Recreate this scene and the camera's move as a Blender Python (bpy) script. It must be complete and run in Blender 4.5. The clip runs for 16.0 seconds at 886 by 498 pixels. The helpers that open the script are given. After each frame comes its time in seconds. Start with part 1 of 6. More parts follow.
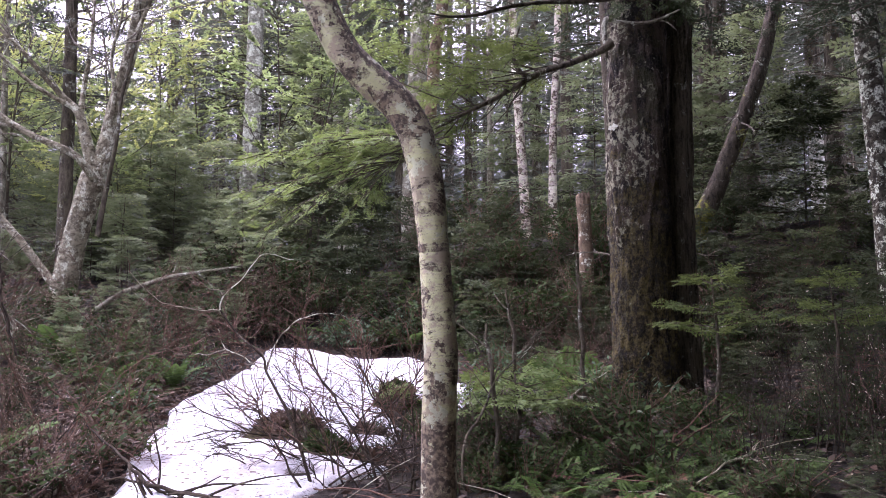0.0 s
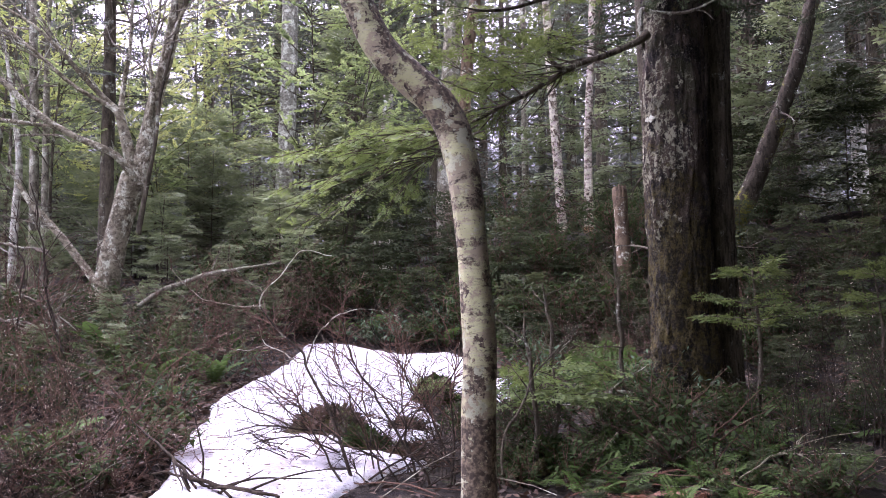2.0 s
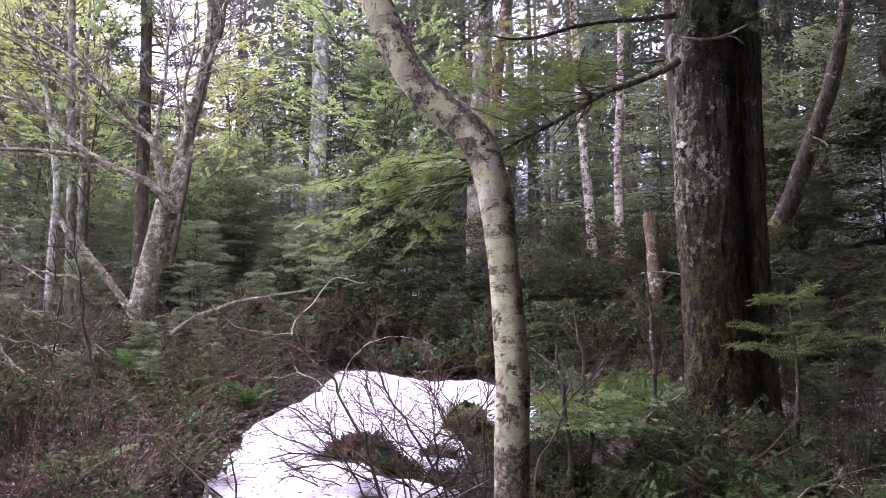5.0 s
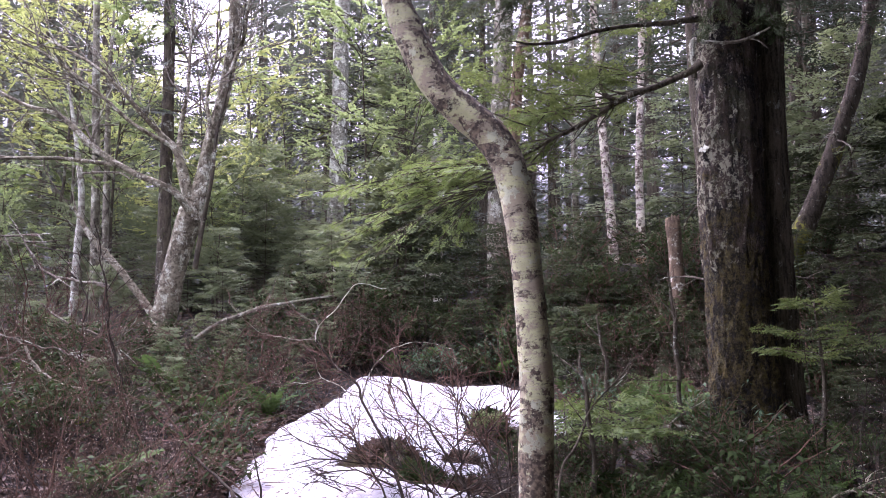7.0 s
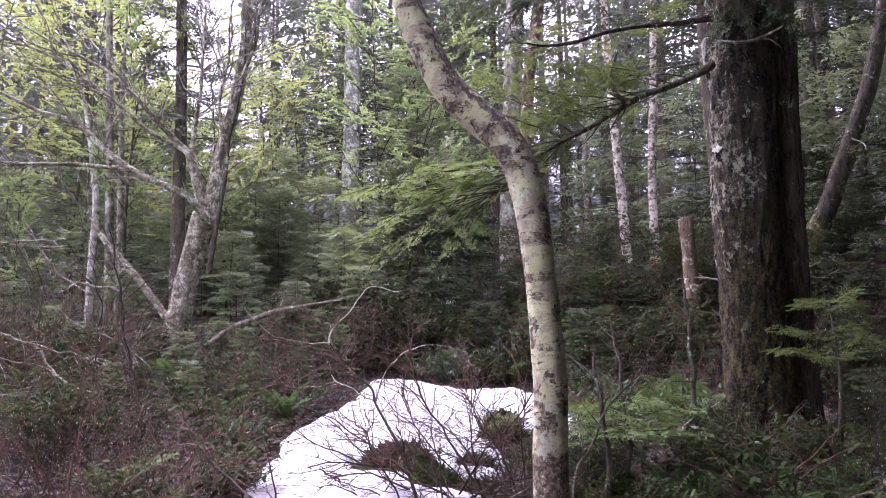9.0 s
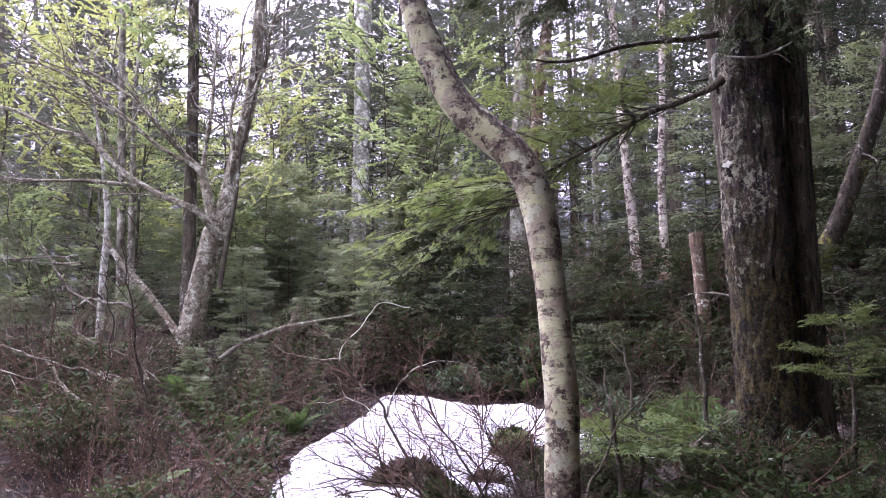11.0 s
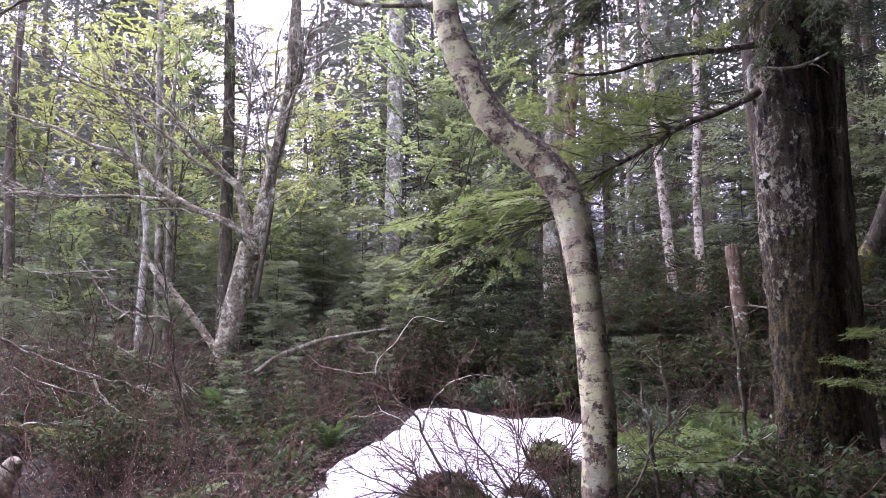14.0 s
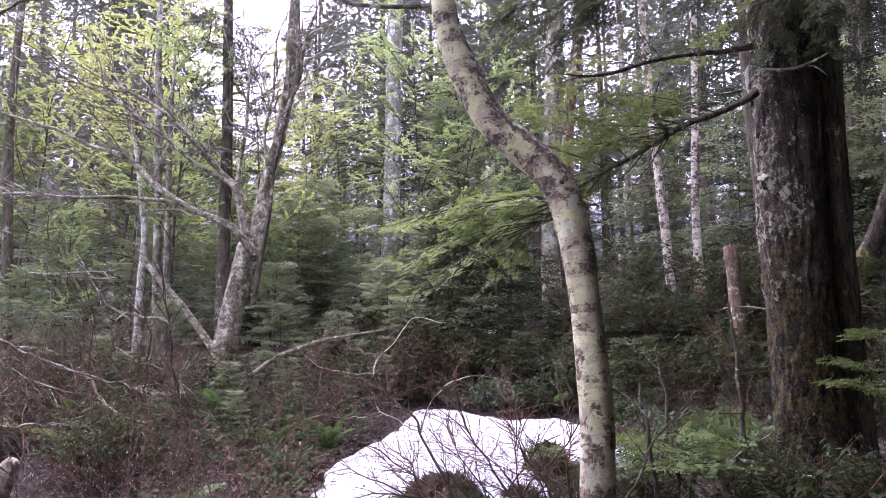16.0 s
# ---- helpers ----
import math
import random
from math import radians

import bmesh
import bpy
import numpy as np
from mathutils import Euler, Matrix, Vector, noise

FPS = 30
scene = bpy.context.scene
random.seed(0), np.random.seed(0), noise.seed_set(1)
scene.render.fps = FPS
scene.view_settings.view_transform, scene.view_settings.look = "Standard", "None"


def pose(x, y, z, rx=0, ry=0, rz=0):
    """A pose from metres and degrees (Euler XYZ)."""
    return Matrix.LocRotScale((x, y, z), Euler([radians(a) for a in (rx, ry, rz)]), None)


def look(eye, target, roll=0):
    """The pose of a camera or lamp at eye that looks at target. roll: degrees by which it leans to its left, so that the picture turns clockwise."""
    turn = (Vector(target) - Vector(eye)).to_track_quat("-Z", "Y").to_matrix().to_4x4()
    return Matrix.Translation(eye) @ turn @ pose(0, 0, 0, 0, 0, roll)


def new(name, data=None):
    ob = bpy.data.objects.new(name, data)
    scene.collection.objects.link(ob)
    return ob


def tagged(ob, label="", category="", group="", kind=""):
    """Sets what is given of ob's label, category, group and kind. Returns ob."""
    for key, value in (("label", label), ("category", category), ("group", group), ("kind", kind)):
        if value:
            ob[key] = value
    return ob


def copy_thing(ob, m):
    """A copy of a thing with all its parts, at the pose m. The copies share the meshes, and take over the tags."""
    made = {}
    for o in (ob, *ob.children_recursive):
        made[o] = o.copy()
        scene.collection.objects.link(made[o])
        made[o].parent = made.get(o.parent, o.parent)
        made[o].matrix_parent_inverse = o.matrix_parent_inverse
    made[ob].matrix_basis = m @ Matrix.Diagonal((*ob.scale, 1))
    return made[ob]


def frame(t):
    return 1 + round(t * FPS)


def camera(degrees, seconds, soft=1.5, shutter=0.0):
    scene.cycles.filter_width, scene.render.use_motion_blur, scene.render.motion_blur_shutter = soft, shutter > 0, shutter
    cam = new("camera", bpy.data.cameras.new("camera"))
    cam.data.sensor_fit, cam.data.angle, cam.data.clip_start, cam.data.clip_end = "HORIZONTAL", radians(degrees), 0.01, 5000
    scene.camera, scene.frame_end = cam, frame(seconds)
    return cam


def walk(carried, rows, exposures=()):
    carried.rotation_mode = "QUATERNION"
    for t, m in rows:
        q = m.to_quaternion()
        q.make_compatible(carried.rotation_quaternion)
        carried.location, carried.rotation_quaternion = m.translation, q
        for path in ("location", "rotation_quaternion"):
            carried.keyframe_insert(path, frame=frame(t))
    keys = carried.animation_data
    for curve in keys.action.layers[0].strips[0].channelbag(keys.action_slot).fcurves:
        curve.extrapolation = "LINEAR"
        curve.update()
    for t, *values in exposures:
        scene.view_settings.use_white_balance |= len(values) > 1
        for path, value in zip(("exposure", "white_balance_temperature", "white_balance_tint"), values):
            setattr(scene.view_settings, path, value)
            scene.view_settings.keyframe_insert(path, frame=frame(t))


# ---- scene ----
cam = camera(55.0, 16.0, 0.8)
PATH = [
    (0.0, pose(0.000, 0.000, 1.500, 96.000, 0.000, 0.000)),
    (0.5, pose(-0.003, 0.005, 1.496, 95.949, 0.053, 0.248)),
    (1.0, pose(-0.009, -0.002, 1.497, 96.004, 0.072, 0.967)),
    (1.5, pose(-0.014, -0.002, 1.501, 95.877, 0.200, 1.816)),
    (2.0, pose(-0.017, -0.001, 1.499, 95.670, 0.324, 2.352)),
    (2.5, pose(-0.016, 0.003, 1.498, 95.764, 0.319, 2.545)),
    (3.0, pose(-0.023, 0.005, 1.500, 96.024, 0.298, 2.903)),
    (3.5, pose(-0.025, -0.001, 1.500, 96.432, 0.235, 3.028)),
    (4.0, pose(-0.027, -0.007, 1.501, 97.048, 0.247, 3.350)),
    (6.5, pose(-0.046, -0.002, 1.506, 97.683, 0.271, 5.406)),
    (7.0, pose(-0.049, -0.012, 1.504, 97.830, 0.323, 5.630)),
    (7.5, pose(-0.049, -0.010, 1.505, 97.796, 0.418, 6.129)),
    (8.0, pose(-0.049, -0.013, 1.506, 97.774, 0.546, 6.423)),
    (10.5, pose(-0.049, -0.008, 1.508, 98.742, 0.651, 6.635)),
    (11.0, pose(-0.055, -0.019, 1.509, 99.026, 0.602, 7.162)),
    (11.5, pose(-0.063, -0.020, 1.510, 99.294, 0.570, 7.628)),
    (12.0, pose(-0.062, -0.018, 1.511, 99.408, 0.615, 7.968)),
    (12.5, pose(-0.063, -0.017, 1.509, 99.562, 0.582, 8.228)),
    (13.0, pose(-0.064, -0.021, 1.511, 99.753, 0.552, 8.493)),
    (13.5, pose(-0.067, -0.034, 1.515, 99.849, 0.479, 9.014)),
    (14.0, pose(-0.068, -0.038, 1.518, 99.859, 0.478, 9.339)),
    (14.5, pose(-0.068, -0.033, 1.518, 99.902, 0.607, 9.495)),
    (15.0, pose(-0.070, -0.035, 1.517, 100.014, 0.586, 9.462)),
    (15.5, pose(-0.069, -0.031, 1.515, 100.047, 0.550, 9.311)),
    (16.0, pose(-0.068, -0.038, 1.515, 99.950, 0.459, 9.225)),
]
EXPOSURES = [(0.0, 2.12, 5620, 47), (8.0, 2.17, 5540, 50), (16.0, 2.19, 5500, 52)]
walk(cam, PATH, EXPOSURES)

# ---- world and light: a bright overcast sky ----
world = bpy.data.worlds.new("overcast_sky")
scene.world = world
world.use_nodes = True
wt = world.node_tree
wt.nodes.clear()
sky = wt.nodes.new("ShaderNodeTexSky")
sky.sky_type = "NISHITA"
sky.sun_disc = False
sky.sun_elevation, sky.sun_rotation = radians(48), radians(-50)
veil = wt.nodes.new("ShaderNodeMix")
veil.data_type = "RGBA"
veil.inputs["Factor"].default_value = 0.86
veil.inputs["B"].default_value = (11.0, 11.6, 12.2, 1)
wbg = wt.nodes.new("ShaderNodeBackground")
wbg.inputs["Strength"].default_value = 0.15
wout = wt.nodes.new("ShaderNodeOutputWorld")
wt.links.new(sky.outputs[0], veil.inputs["A"])
wt.links.new(veil.outputs["Result"], wbg.inputs["Color"])
wt.links.new(wbg.outputs[0], wout.inputs["Surface"])

sun_data = bpy.data.lights.new("sun", "SUN")
sun_data.energy, sun_data.angle, sun_data.color = 2.5, radians(25), (1.0, 0.96, 0.9)
sun = new("sun", sun_data)
sun.matrix_world = look((-9, 15, 15), (-1, 8, 1))


# ---- material helpers ----
def mat(name, rough=0.7, spec=0.3):
    m = bpy.data.materials.new(name)
    m.use_nodes = True
    nt = m.node_tree
    b = nt.nodes["Principled BSDF"]
    b.inputs["Roughness"].default_value = rough
    b.inputs["Specular IOR Level"].default_value = spec
    return m, nt, b


def put(nt, socket, value):
    if isinstance(value, bpy.types.NodeSocket):
        nt.links.new(value, socket)
    else:
        socket.default_value = value


def noise_tex(nt, vec, scale, detail=5.0, rough=0.6, stretch=(1, 1, 1)):
    mp = nt.nodes.new("ShaderNodeMapping")
    mp.inputs["Scale"].default_value = stretch
    nt.links.new(vec, mp.inputs["Vector"])
    n = nt.nodes.new("ShaderNodeTexNoise")
    n.inputs["Scale"].default_value, n.inputs["Detail"].default_value, n.inputs["Roughness"].default_value = scale, detail, rough
    nt.links.new(mp.outputs[0], n.inputs["Vector"])
    return n.outputs["Fac"]


def voronoi(nt, vec, scale, stretch=(1, 1, 1), feature="F1"):
    mp = nt.nodes.new("ShaderNodeMapping")
    mp.inputs["Scale"].default_value = stretch
    nt.links.new(vec, mp.inputs["Vector"])
    n = nt.nodes.new("ShaderNodeTexVoronoi")
    n.feature = feature
    n.inputs["Scale"].default_value = scale
    nt.links.new(mp.outputs[0], n.inputs["Vector"])
    return n.outputs["Distance"]


def ramp(nt, fac, a, b):
    n = nt.nodes.new("ShaderNodeMapRange")
    n.interpolation_type = "SMOOTHSTEP"
    n.inputs["From Min"].default_value, n.inputs["From Max"].default_value = a, b
    put(nt, n.inputs["Value"], fac)
    return n.outputs[0]


def mixc(nt, fac, a, b):
    n = nt.nodes.new("ShaderNodeMix")
    n.data_type = "RGBA"
    put(nt, n.inputs["Factor"], fac)
    put(nt, n.inputs["A"], (*a, 1) if isinstance(a, tuple) else a)
    put(nt, n.inputs["B"], (*b, 1) if isinstance(b, tuple) else b)
    return n.outputs["Result"]


def calc(nt, op, a, b=0.0):
    n = nt.nodes.new("ShaderNodeMath")
    n.operation = op
    put(nt, n.inputs[0], a)
    put(nt, n.inputs[1], b)
    return n.outputs[0]


def bump(nt, b, height, strength, distance=0.01):
    n = nt.nodes.new("ShaderNodeBump")
    n.inputs["Strength"].default_value, n.inputs["Distance"].default_value = strength, distance
    nt.links.new(height, n.inputs["Height"])
    nt.links.new(n.outputs[0], b.inputs["Normal"])


def coords(nt):
    n = nt.nodes.new("ShaderNodeTexCoord")
    return n.outputs["Object"]


def axis(nt, vec, name):
    n = nt.nodes.new("ShaderNodeSeparateXYZ")
    nt.links.new(vec, n.inputs[0])
    return n.outputs[name]


def leaf_mat(name, dark, light, through_col, share=0.35, rough=0.62, spec=0.2):
    """Foliage: each leaf its own shade, and some light passes through."""
    m, nt, b = mat(name, rough, spec)
    geo = nt.nodes.new("ShaderNodeNewGeometry")
    obj = nt.nodes.new("ShaderNodeObjectInfo")
    big = noise_tex(nt, coords(nt), 1.6, 3)
    r = calc(nt, "ADD", calc(nt, "MULTIPLY", geo.outputs["Random Per Island"], 0.45), calc(nt, "MULTIPLY", ramp(nt, big, 0.3, 0.7), 0.4))
    r = calc(nt, "ADD", r, calc(nt, "MULTIPLY", obj.outputs["Random"], 0.15))
    nt.links.new(mixc(nt, r, dark, light), b.inputs["Base Color"])
    tr = nt.nodes.new("ShaderNodeBsdfTranslucent")
    nt.links.new(mixc(nt, r, tuple(c * 0.6 for c in through_col), through_col), tr.inputs["Color"])
    mx = nt.nodes.new("ShaderNodeMixShader")
    mx.inputs[0].default_value = share
    nt.links.new(b.outputs[0], mx.inputs[1])
    nt.links.new(tr.outputs[0], mx.inputs[2])
    nt.links.new(mx.outputs[0], nt.nodes["Material Output"].inputs["Surface"])
    return m


def bark_mat(name, base, deep, lichen, moss, lichen_at=0.6, moss_at=0.62, furrow=(9, 9, 1.6), scale=3.0, strength=0.9, foot=0.0, foot_h=1.5, patch=4.5):
    """Rough bark with furrows along the trunk, pale lichen patches and moss."""
    m, nt, b = mat(name, 0.88, 0.08)
    base, deep, lichen = [(r * 0.97, g * 1.01, bl * 0.80) for r, g, bl in (base, deep, lichen)]
    c = coords(nt)
    f = noise_tex(nt, c, scale, 8, 0.65, furrow)
    fine = noise_tex(nt, c, 60, 5)
    col = mixc(nt, ramp(nt, f, 0.36, 0.62), deep, base)
    col = mixc(nt, calc(nt, "MULTIPLY", ramp(nt, fine, 0.4, 0.75), 0.35), col, tuple(min(1, v * 1.7) for v in base))
    l1 = noise_tex(nt, c, patch, 8, 0.75)
    col = mixc(nt, calc(nt, "MULTIPLY", ramp(nt, l1, lichen_at, lichen_at + 0.05), ramp(nt, fine, 0.3, 0.6)), col, lichen)
    m1 = noise_tex(nt, c, 3.1, 8, 0.7, (1, 1, 0.6))
    if foot:
        m1 = calc(nt, "ADD", m1, calc(nt, "MULTIPLY", calc(nt, "SUBTRACT", 1.0, ramp(nt, axis(nt, c, "Z"), 0.0, foot_h)), foot))
    mfine = noise_tex(nt, c, 24, 8, 0.8)
    mcol = mixc(nt, ramp(nt, mfine, 0.42, 0.6), tuple(v * 0.35 for v in moss), moss)
    col = mixc(nt, calc(nt, "MULTIPLY", ramp(nt, calc(nt, "ADD", m1, calc(nt, "MULTIPLY", calc(nt, "SUBTRACT", mfine, 0.5), 0.5)), moss_at, moss_at + 0.08), 0.85), col, mcol)
    nt.links.new(col, b.inputs["Base Color"])
    bump(nt, b, calc(nt, "ADD", f, calc(nt, "MULTIPLY", fine, 0.45)), strength, 0.04)
    return m


# ---- materials ----
def birch_mat(name="birch_bark", foot_dark=True, size=1.0, tint=(1.0, 1.0, 1.0), more=0.0):
    m, nt, b = mat(name, 0.75, 0.25)
    c = coords(nt)
    if size != 1.0:
        mp = nt.nodes.new("ShaderNodeMapping")
        mp.inputs["Scale"].default_value = (size, size, size)
        nt.links.new(c, mp.inputs["Vector"])
        c = mp.outputs[0]
    z = axis(nt, c, "Z")
    cloud = noise_tex(nt, c, 5, 5)
    col = mixc(nt, ramp(nt, cloud, 0.35, 0.65), tuple(v * k for v, k in zip((0.265, 0.255, 0.128), tint)), tuple(v * k for v, k in zip((0.385, 0.375, 0.20), tint)))
    col = mixc(nt, calc(nt, "MULTIPLY", ramp(nt, noise_tex(nt, c, 2.2, 4), 0.44, 0.6), 0.6), col, tuple(v * k for v, k in zip((0.38, 0.375, 0.19), tint)))
    lent = noise_tex(nt, c, 10, 6, 0.7, (1.2, 1.2, 9))
    col = mixc(nt, calc(nt, "MULTIPLY", ramp(nt, lent, 0.52, 0.62), 0.55), col, (0.33, 0.28, 0.20))
    wash = calc(nt, "MULTIPLY", ramp(nt, noise_tex(nt, c, 6.5, 9, 0.78, (1, 1, 1.5)), 0.46, 0.55), 0.85)
    col = mixc(nt, wash, col, tuple(v * k for v, k in zip((0.23, 0.185, 0.125), tint)))
    spot = calc(nt, "MULTIPLY", ramp(nt, noise_tex(nt, c, 55, 4, 0.6, (1, 1, 1.4)), 0.60, 0.65), 0.7)
    col = mixc(nt, spot, col, (0.12, 0.095, 0.07))
    speck = noise_tex(nt, c, 120, 3)
    col = mixc(nt, calc(nt, "MULTIPLY", ramp(nt, speck, 0.55, 0.7), 0.4), col, (0.25, 0.21, 0.15))
    band = noise_tex(nt, c, 3.4, 7, 0.72, (0.9, 0.9, 3.6))
    blot = noise_tex(nt, c, 7.5, 8, 0.72)
    broken = ramp(nt, noise_tex(nt, c, 8, 8, 0.8), 0.44, 0.52)
    dark = calc(nt, "MAXIMUM", calc(nt, "MULTIPLY", ramp(nt, band, 0.555 - more, 0.58 - more), broken), ramp(nt, blot, 0.57 - more, 0.59 - more))
    # the upper face of the bend is crusted with dark lichen
    slope = nt.nodes.new("ShaderNodeNewGeometry")
    up = axis(nt, slope.outputs["Normal"], "Z")
    crust = ramp(nt, calc(nt, "ADD", calc(nt, "MULTIPLY", up, 0.4), noise_tex(nt, c, 9, 8, 0.75)), 0.585, 0.625)
    dark = calc(nt, "MAXIMUM", dark, crust)
    # more dark patches, denser on the +X side and above the foot
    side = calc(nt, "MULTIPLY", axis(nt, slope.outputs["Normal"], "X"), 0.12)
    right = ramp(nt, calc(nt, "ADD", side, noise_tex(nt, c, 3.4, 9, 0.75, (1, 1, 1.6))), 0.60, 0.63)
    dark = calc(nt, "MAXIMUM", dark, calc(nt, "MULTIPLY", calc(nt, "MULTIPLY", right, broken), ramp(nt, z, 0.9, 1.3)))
    # the rough, dark foot of the trunk
    edge = calc(nt, "ADD", z, calc(nt, "MULTIPLY", calc(nt, "SUBTRACT", noise_tex(nt, c, 9, 6), 0.5), 0.12))
    foot = calc(nt, "MULTIPLY", calc(nt, "SUBTRACT", 1.0, ramp(nt, edge, 0.50, 0.53)), ramp(nt, noise_tex(nt, c, 16, 6, 0.7), 0.60, 0.56))
    if foot_dark:
        dark = calc(nt, "MAXIMUM", dark, foot)
    dcol = mixc(nt, ramp(nt, noise_tex(nt, c, 40, 5), 0.4, 0.65), (0.042, 0.030, 0.016), (0.165, 0.125, 0.07))
    col = mixc(nt, dark, col, dcol)
    pale = calc(nt, "MULTIPLY", ramp(nt, noise_tex(nt, c, 9, 7, 0.7), 0.57, 0.59), 0.75)
    col = mixc(nt, pale, col, (0.39, 0.395, 0.24))
    nt.links.new(col, b.inputs["Base Color"])
    h = calc(nt, "ADD", calc(nt, "MULTIPLY", dark, 0.8), calc(nt, "ADD", calc(nt, "MULTIPLY", lent, 0.5), calc(nt, "MULTIPLY", speck, 0.35)))
    bump(nt, b, h, 0.8, 0.012)
    return m


def fir_mat():
    """Old scaly bark: dark plates, crusts of pale lichen mostly on one side, ochre moss on the lower trunk."""
    m, nt, b = mat("fir_bark", 0.9, 0.15)
    c = coords(nt)
    plate = voronoi(nt, c, 15, (1, 1, 0.45), "DISTANCE_TO_EDGE")
    wob = noise_tex(nt, c, 5, 7, 0.7, (1.6, 1.6, 0.8))
    fine = noise_tex(nt, c, 46, 7, 0.75)
    col = mixc(nt, ramp(nt, wob, 0.42, 0.60), (0.009, 0.0072, 0.005), (0.074, 0.054, 0.033))
    col = mixc(nt, calc(nt, "MULTIPLY", ramp(nt, fine, 0.48, 0.66), 0.6), col, (0.095, 0.078, 0.053))
    geo = nt.nodes.new("ShaderNodeNewGeometry")
    side = calc(nt, "MULTIPLY", axis(nt, geo.outputs["Normal"], "X"), -0.10)
    zone = calc(nt, "ADD", noise_tex(nt, c, 2.6, 6, 0.7), side)
    crust = calc(nt, "MULTIPLY", ramp(nt, zone, 0.555, 0.59), ramp(nt, noise_tex(nt, c, 21, 9, 0.82), 0.50, 0.525))
    specks = calc(nt, "MULTIPLY", ramp(nt, noise_tex(nt, c, 33, 5, 0.7), 0.625, 0.645), 0.6)
    col = mixc(nt, calc(nt, "MAXIMUM", calc(nt, "MULTIPLY", crust, 0.9), specks), col, (0.30, 0.29, 0.18))
    olive = calc(nt, "MULTIPLY", ramp(nt, noise_tex(nt, c, 2.1, 6, 0.7), 0.53, 0.62), 0.7)
    col = mixc(nt, olive, col, (0.035, 0.036, 0.014))
    low = calc(nt, "SUBTRACT", 1.0, ramp(nt, axis(nt, c, "Z"), 0.6, 2.3))
    mossy = ramp(nt, calc(nt, "ADD", calc(nt, "MULTIPLY", low, 0.22), noise_tex(nt, c, 6, 9, 0.8)), 0.555, 0.64)
    tuft = mixc(nt, ramp(nt, calc(nt, "ADD", calc(nt, "MULTIPLY", noise_tex(nt, c, 13, 9, 0.8, (1, 1, 0.55)), 0.65), calc(nt, "MULTIPLY", fine, 0.35)), 0.44, 0.60), (0.010, 0.008, 0.004), (0.095, 0.075, 0.018))
    col = mixc(nt, calc(nt, "MULTIPLY", mossy, 0.9), col, tuft)
    nt.links.new(col, b.inputs["Base Color"])
    h = calc(nt, "ADD", calc(nt, "MULTIPLY", ramp(nt, plate, 0.0, 0.07), 0.12), calc(nt, "ADD", wob, calc(nt, "MULTIPLY", fine, 0.7)))
    bump(nt, b, calc(nt, "ADD", h, calc(nt, "MULTIPLY", noise_tex(nt, c, 16, 8, 0.8), 0.9)), 1.0, 0.05)
    return m


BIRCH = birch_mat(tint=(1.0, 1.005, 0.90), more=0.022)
SLIM = birch_mat("slim_birch_bark", False, 1.6, (1.52, 1.46, 1.85), 0.045)
SALMON = bark_mat("peeled_salmon_bark", (0.46, 0.24, 0.15), (0.22, 0.11, 0.07), (0.55, 0.45, 0.38), (0.3, 0.2, 0.1), 0.58, 0.66, (4, 4, 5), 5.0, 0.5)
FIR = fir_mat()
CEDAR = bark_mat("furrowed_bark", (0.10, 0.08, 0.064), (0.022, 0.018, 0.014), (0.26, 0.26, 0.23), (0.05, 0.046, 0.02), 0.59, 0.60, (9, 9, 1.2), 4.0, 1.0, 0.0, 1.5, 12.0)
LICHENED = bark_mat("lichen_grey_bark", (0.20, 0.19, 0.17), (0.06, 0.052, 0.042), (0.46, 0.46, 0.42), (0.14, 0.14, 0.09), 0.51, 0.62, (4, 4, 6), 5.0, 0.8, 0.0, 1.5, 6.0)
SPOTTED = bark_mat("lichen_spotted_bark", (0.09, 0.078, 0.062), (0.022, 0.018, 0.014), (0.62, 0.62, 0.56), (0.09, 0.08, 0.05), 0.505, 0.58, (5, 5, 4), 4.0, 0.9, 0.0, 1.5, 10.0)
PALE = bark_mat("pale_bark", (0.36, 0.34, 0.31), (0.12, 0.10, 0.09), (0.55, 0.55, 0.52), (0.13, 0.13, 0.08), 0.52, 0.58, (3, 3, 7), 3.0, 0.6)
GREY = bark_mat("grey_bark", (0.20, 0.178, 0.148), (0.055, 0.046, 0.038), (0.42, 0.41, 0.37), (0.10, 0.11, 0.05), 0.53, 0.57, (5, 5, 3), 3.0, 0.8)
OLDB = bark_mat("old_birch_bark", (0.25, 0.218, 0.172), (0.062, 0.048, 0.034), (0.50, 0.48, 0.42), (0.10, 0.085, 0.05), 0.52, 0.52, (4, 4, 5), 4.0, 0.9, 0.0, 1.5, 9.0)
WHITEWOOD = bark_mat("bleached_wood", (0.52, 0.50, 0.47), (0.34, 0.32, 0.28), (0.6, 0.6, 0.56), (0.3, 0.3, 0.2), 0.55, 0.7, (9, 9, 3), 6.0, 0.3)
PINK = bark_mat("pinkish_bark", (0.16, 0.112, 0.082), (0.06, 0.04, 0.032), (0.5, 0.47, 0.43), (0.12, 0.11, 0.06), 0.55, 0.6, (4, 4, 2.5), 3.0, 0.7)
BROWN = bark_mat("brown_bark", (0.09, 0.073, 0.057), (0.03, 0.024, 0.02), (0.33, 0.33, 0.30), (0.09, 0.10, 0.03), 0.56, 0.57, (6, 6, 1.6), 3.0, 0.9)
MOSSY = bark_mat("mossy_bark", (0.06, 0.048, 0.038), (0.018, 0.014, 0.011), (0.28, 0.28, 0.245), (0.20, 0.20, 0.03), 0.57, 0.58, (6, 6, 2), 4.0, 1.0, 0.2, 1.0, 9.0)
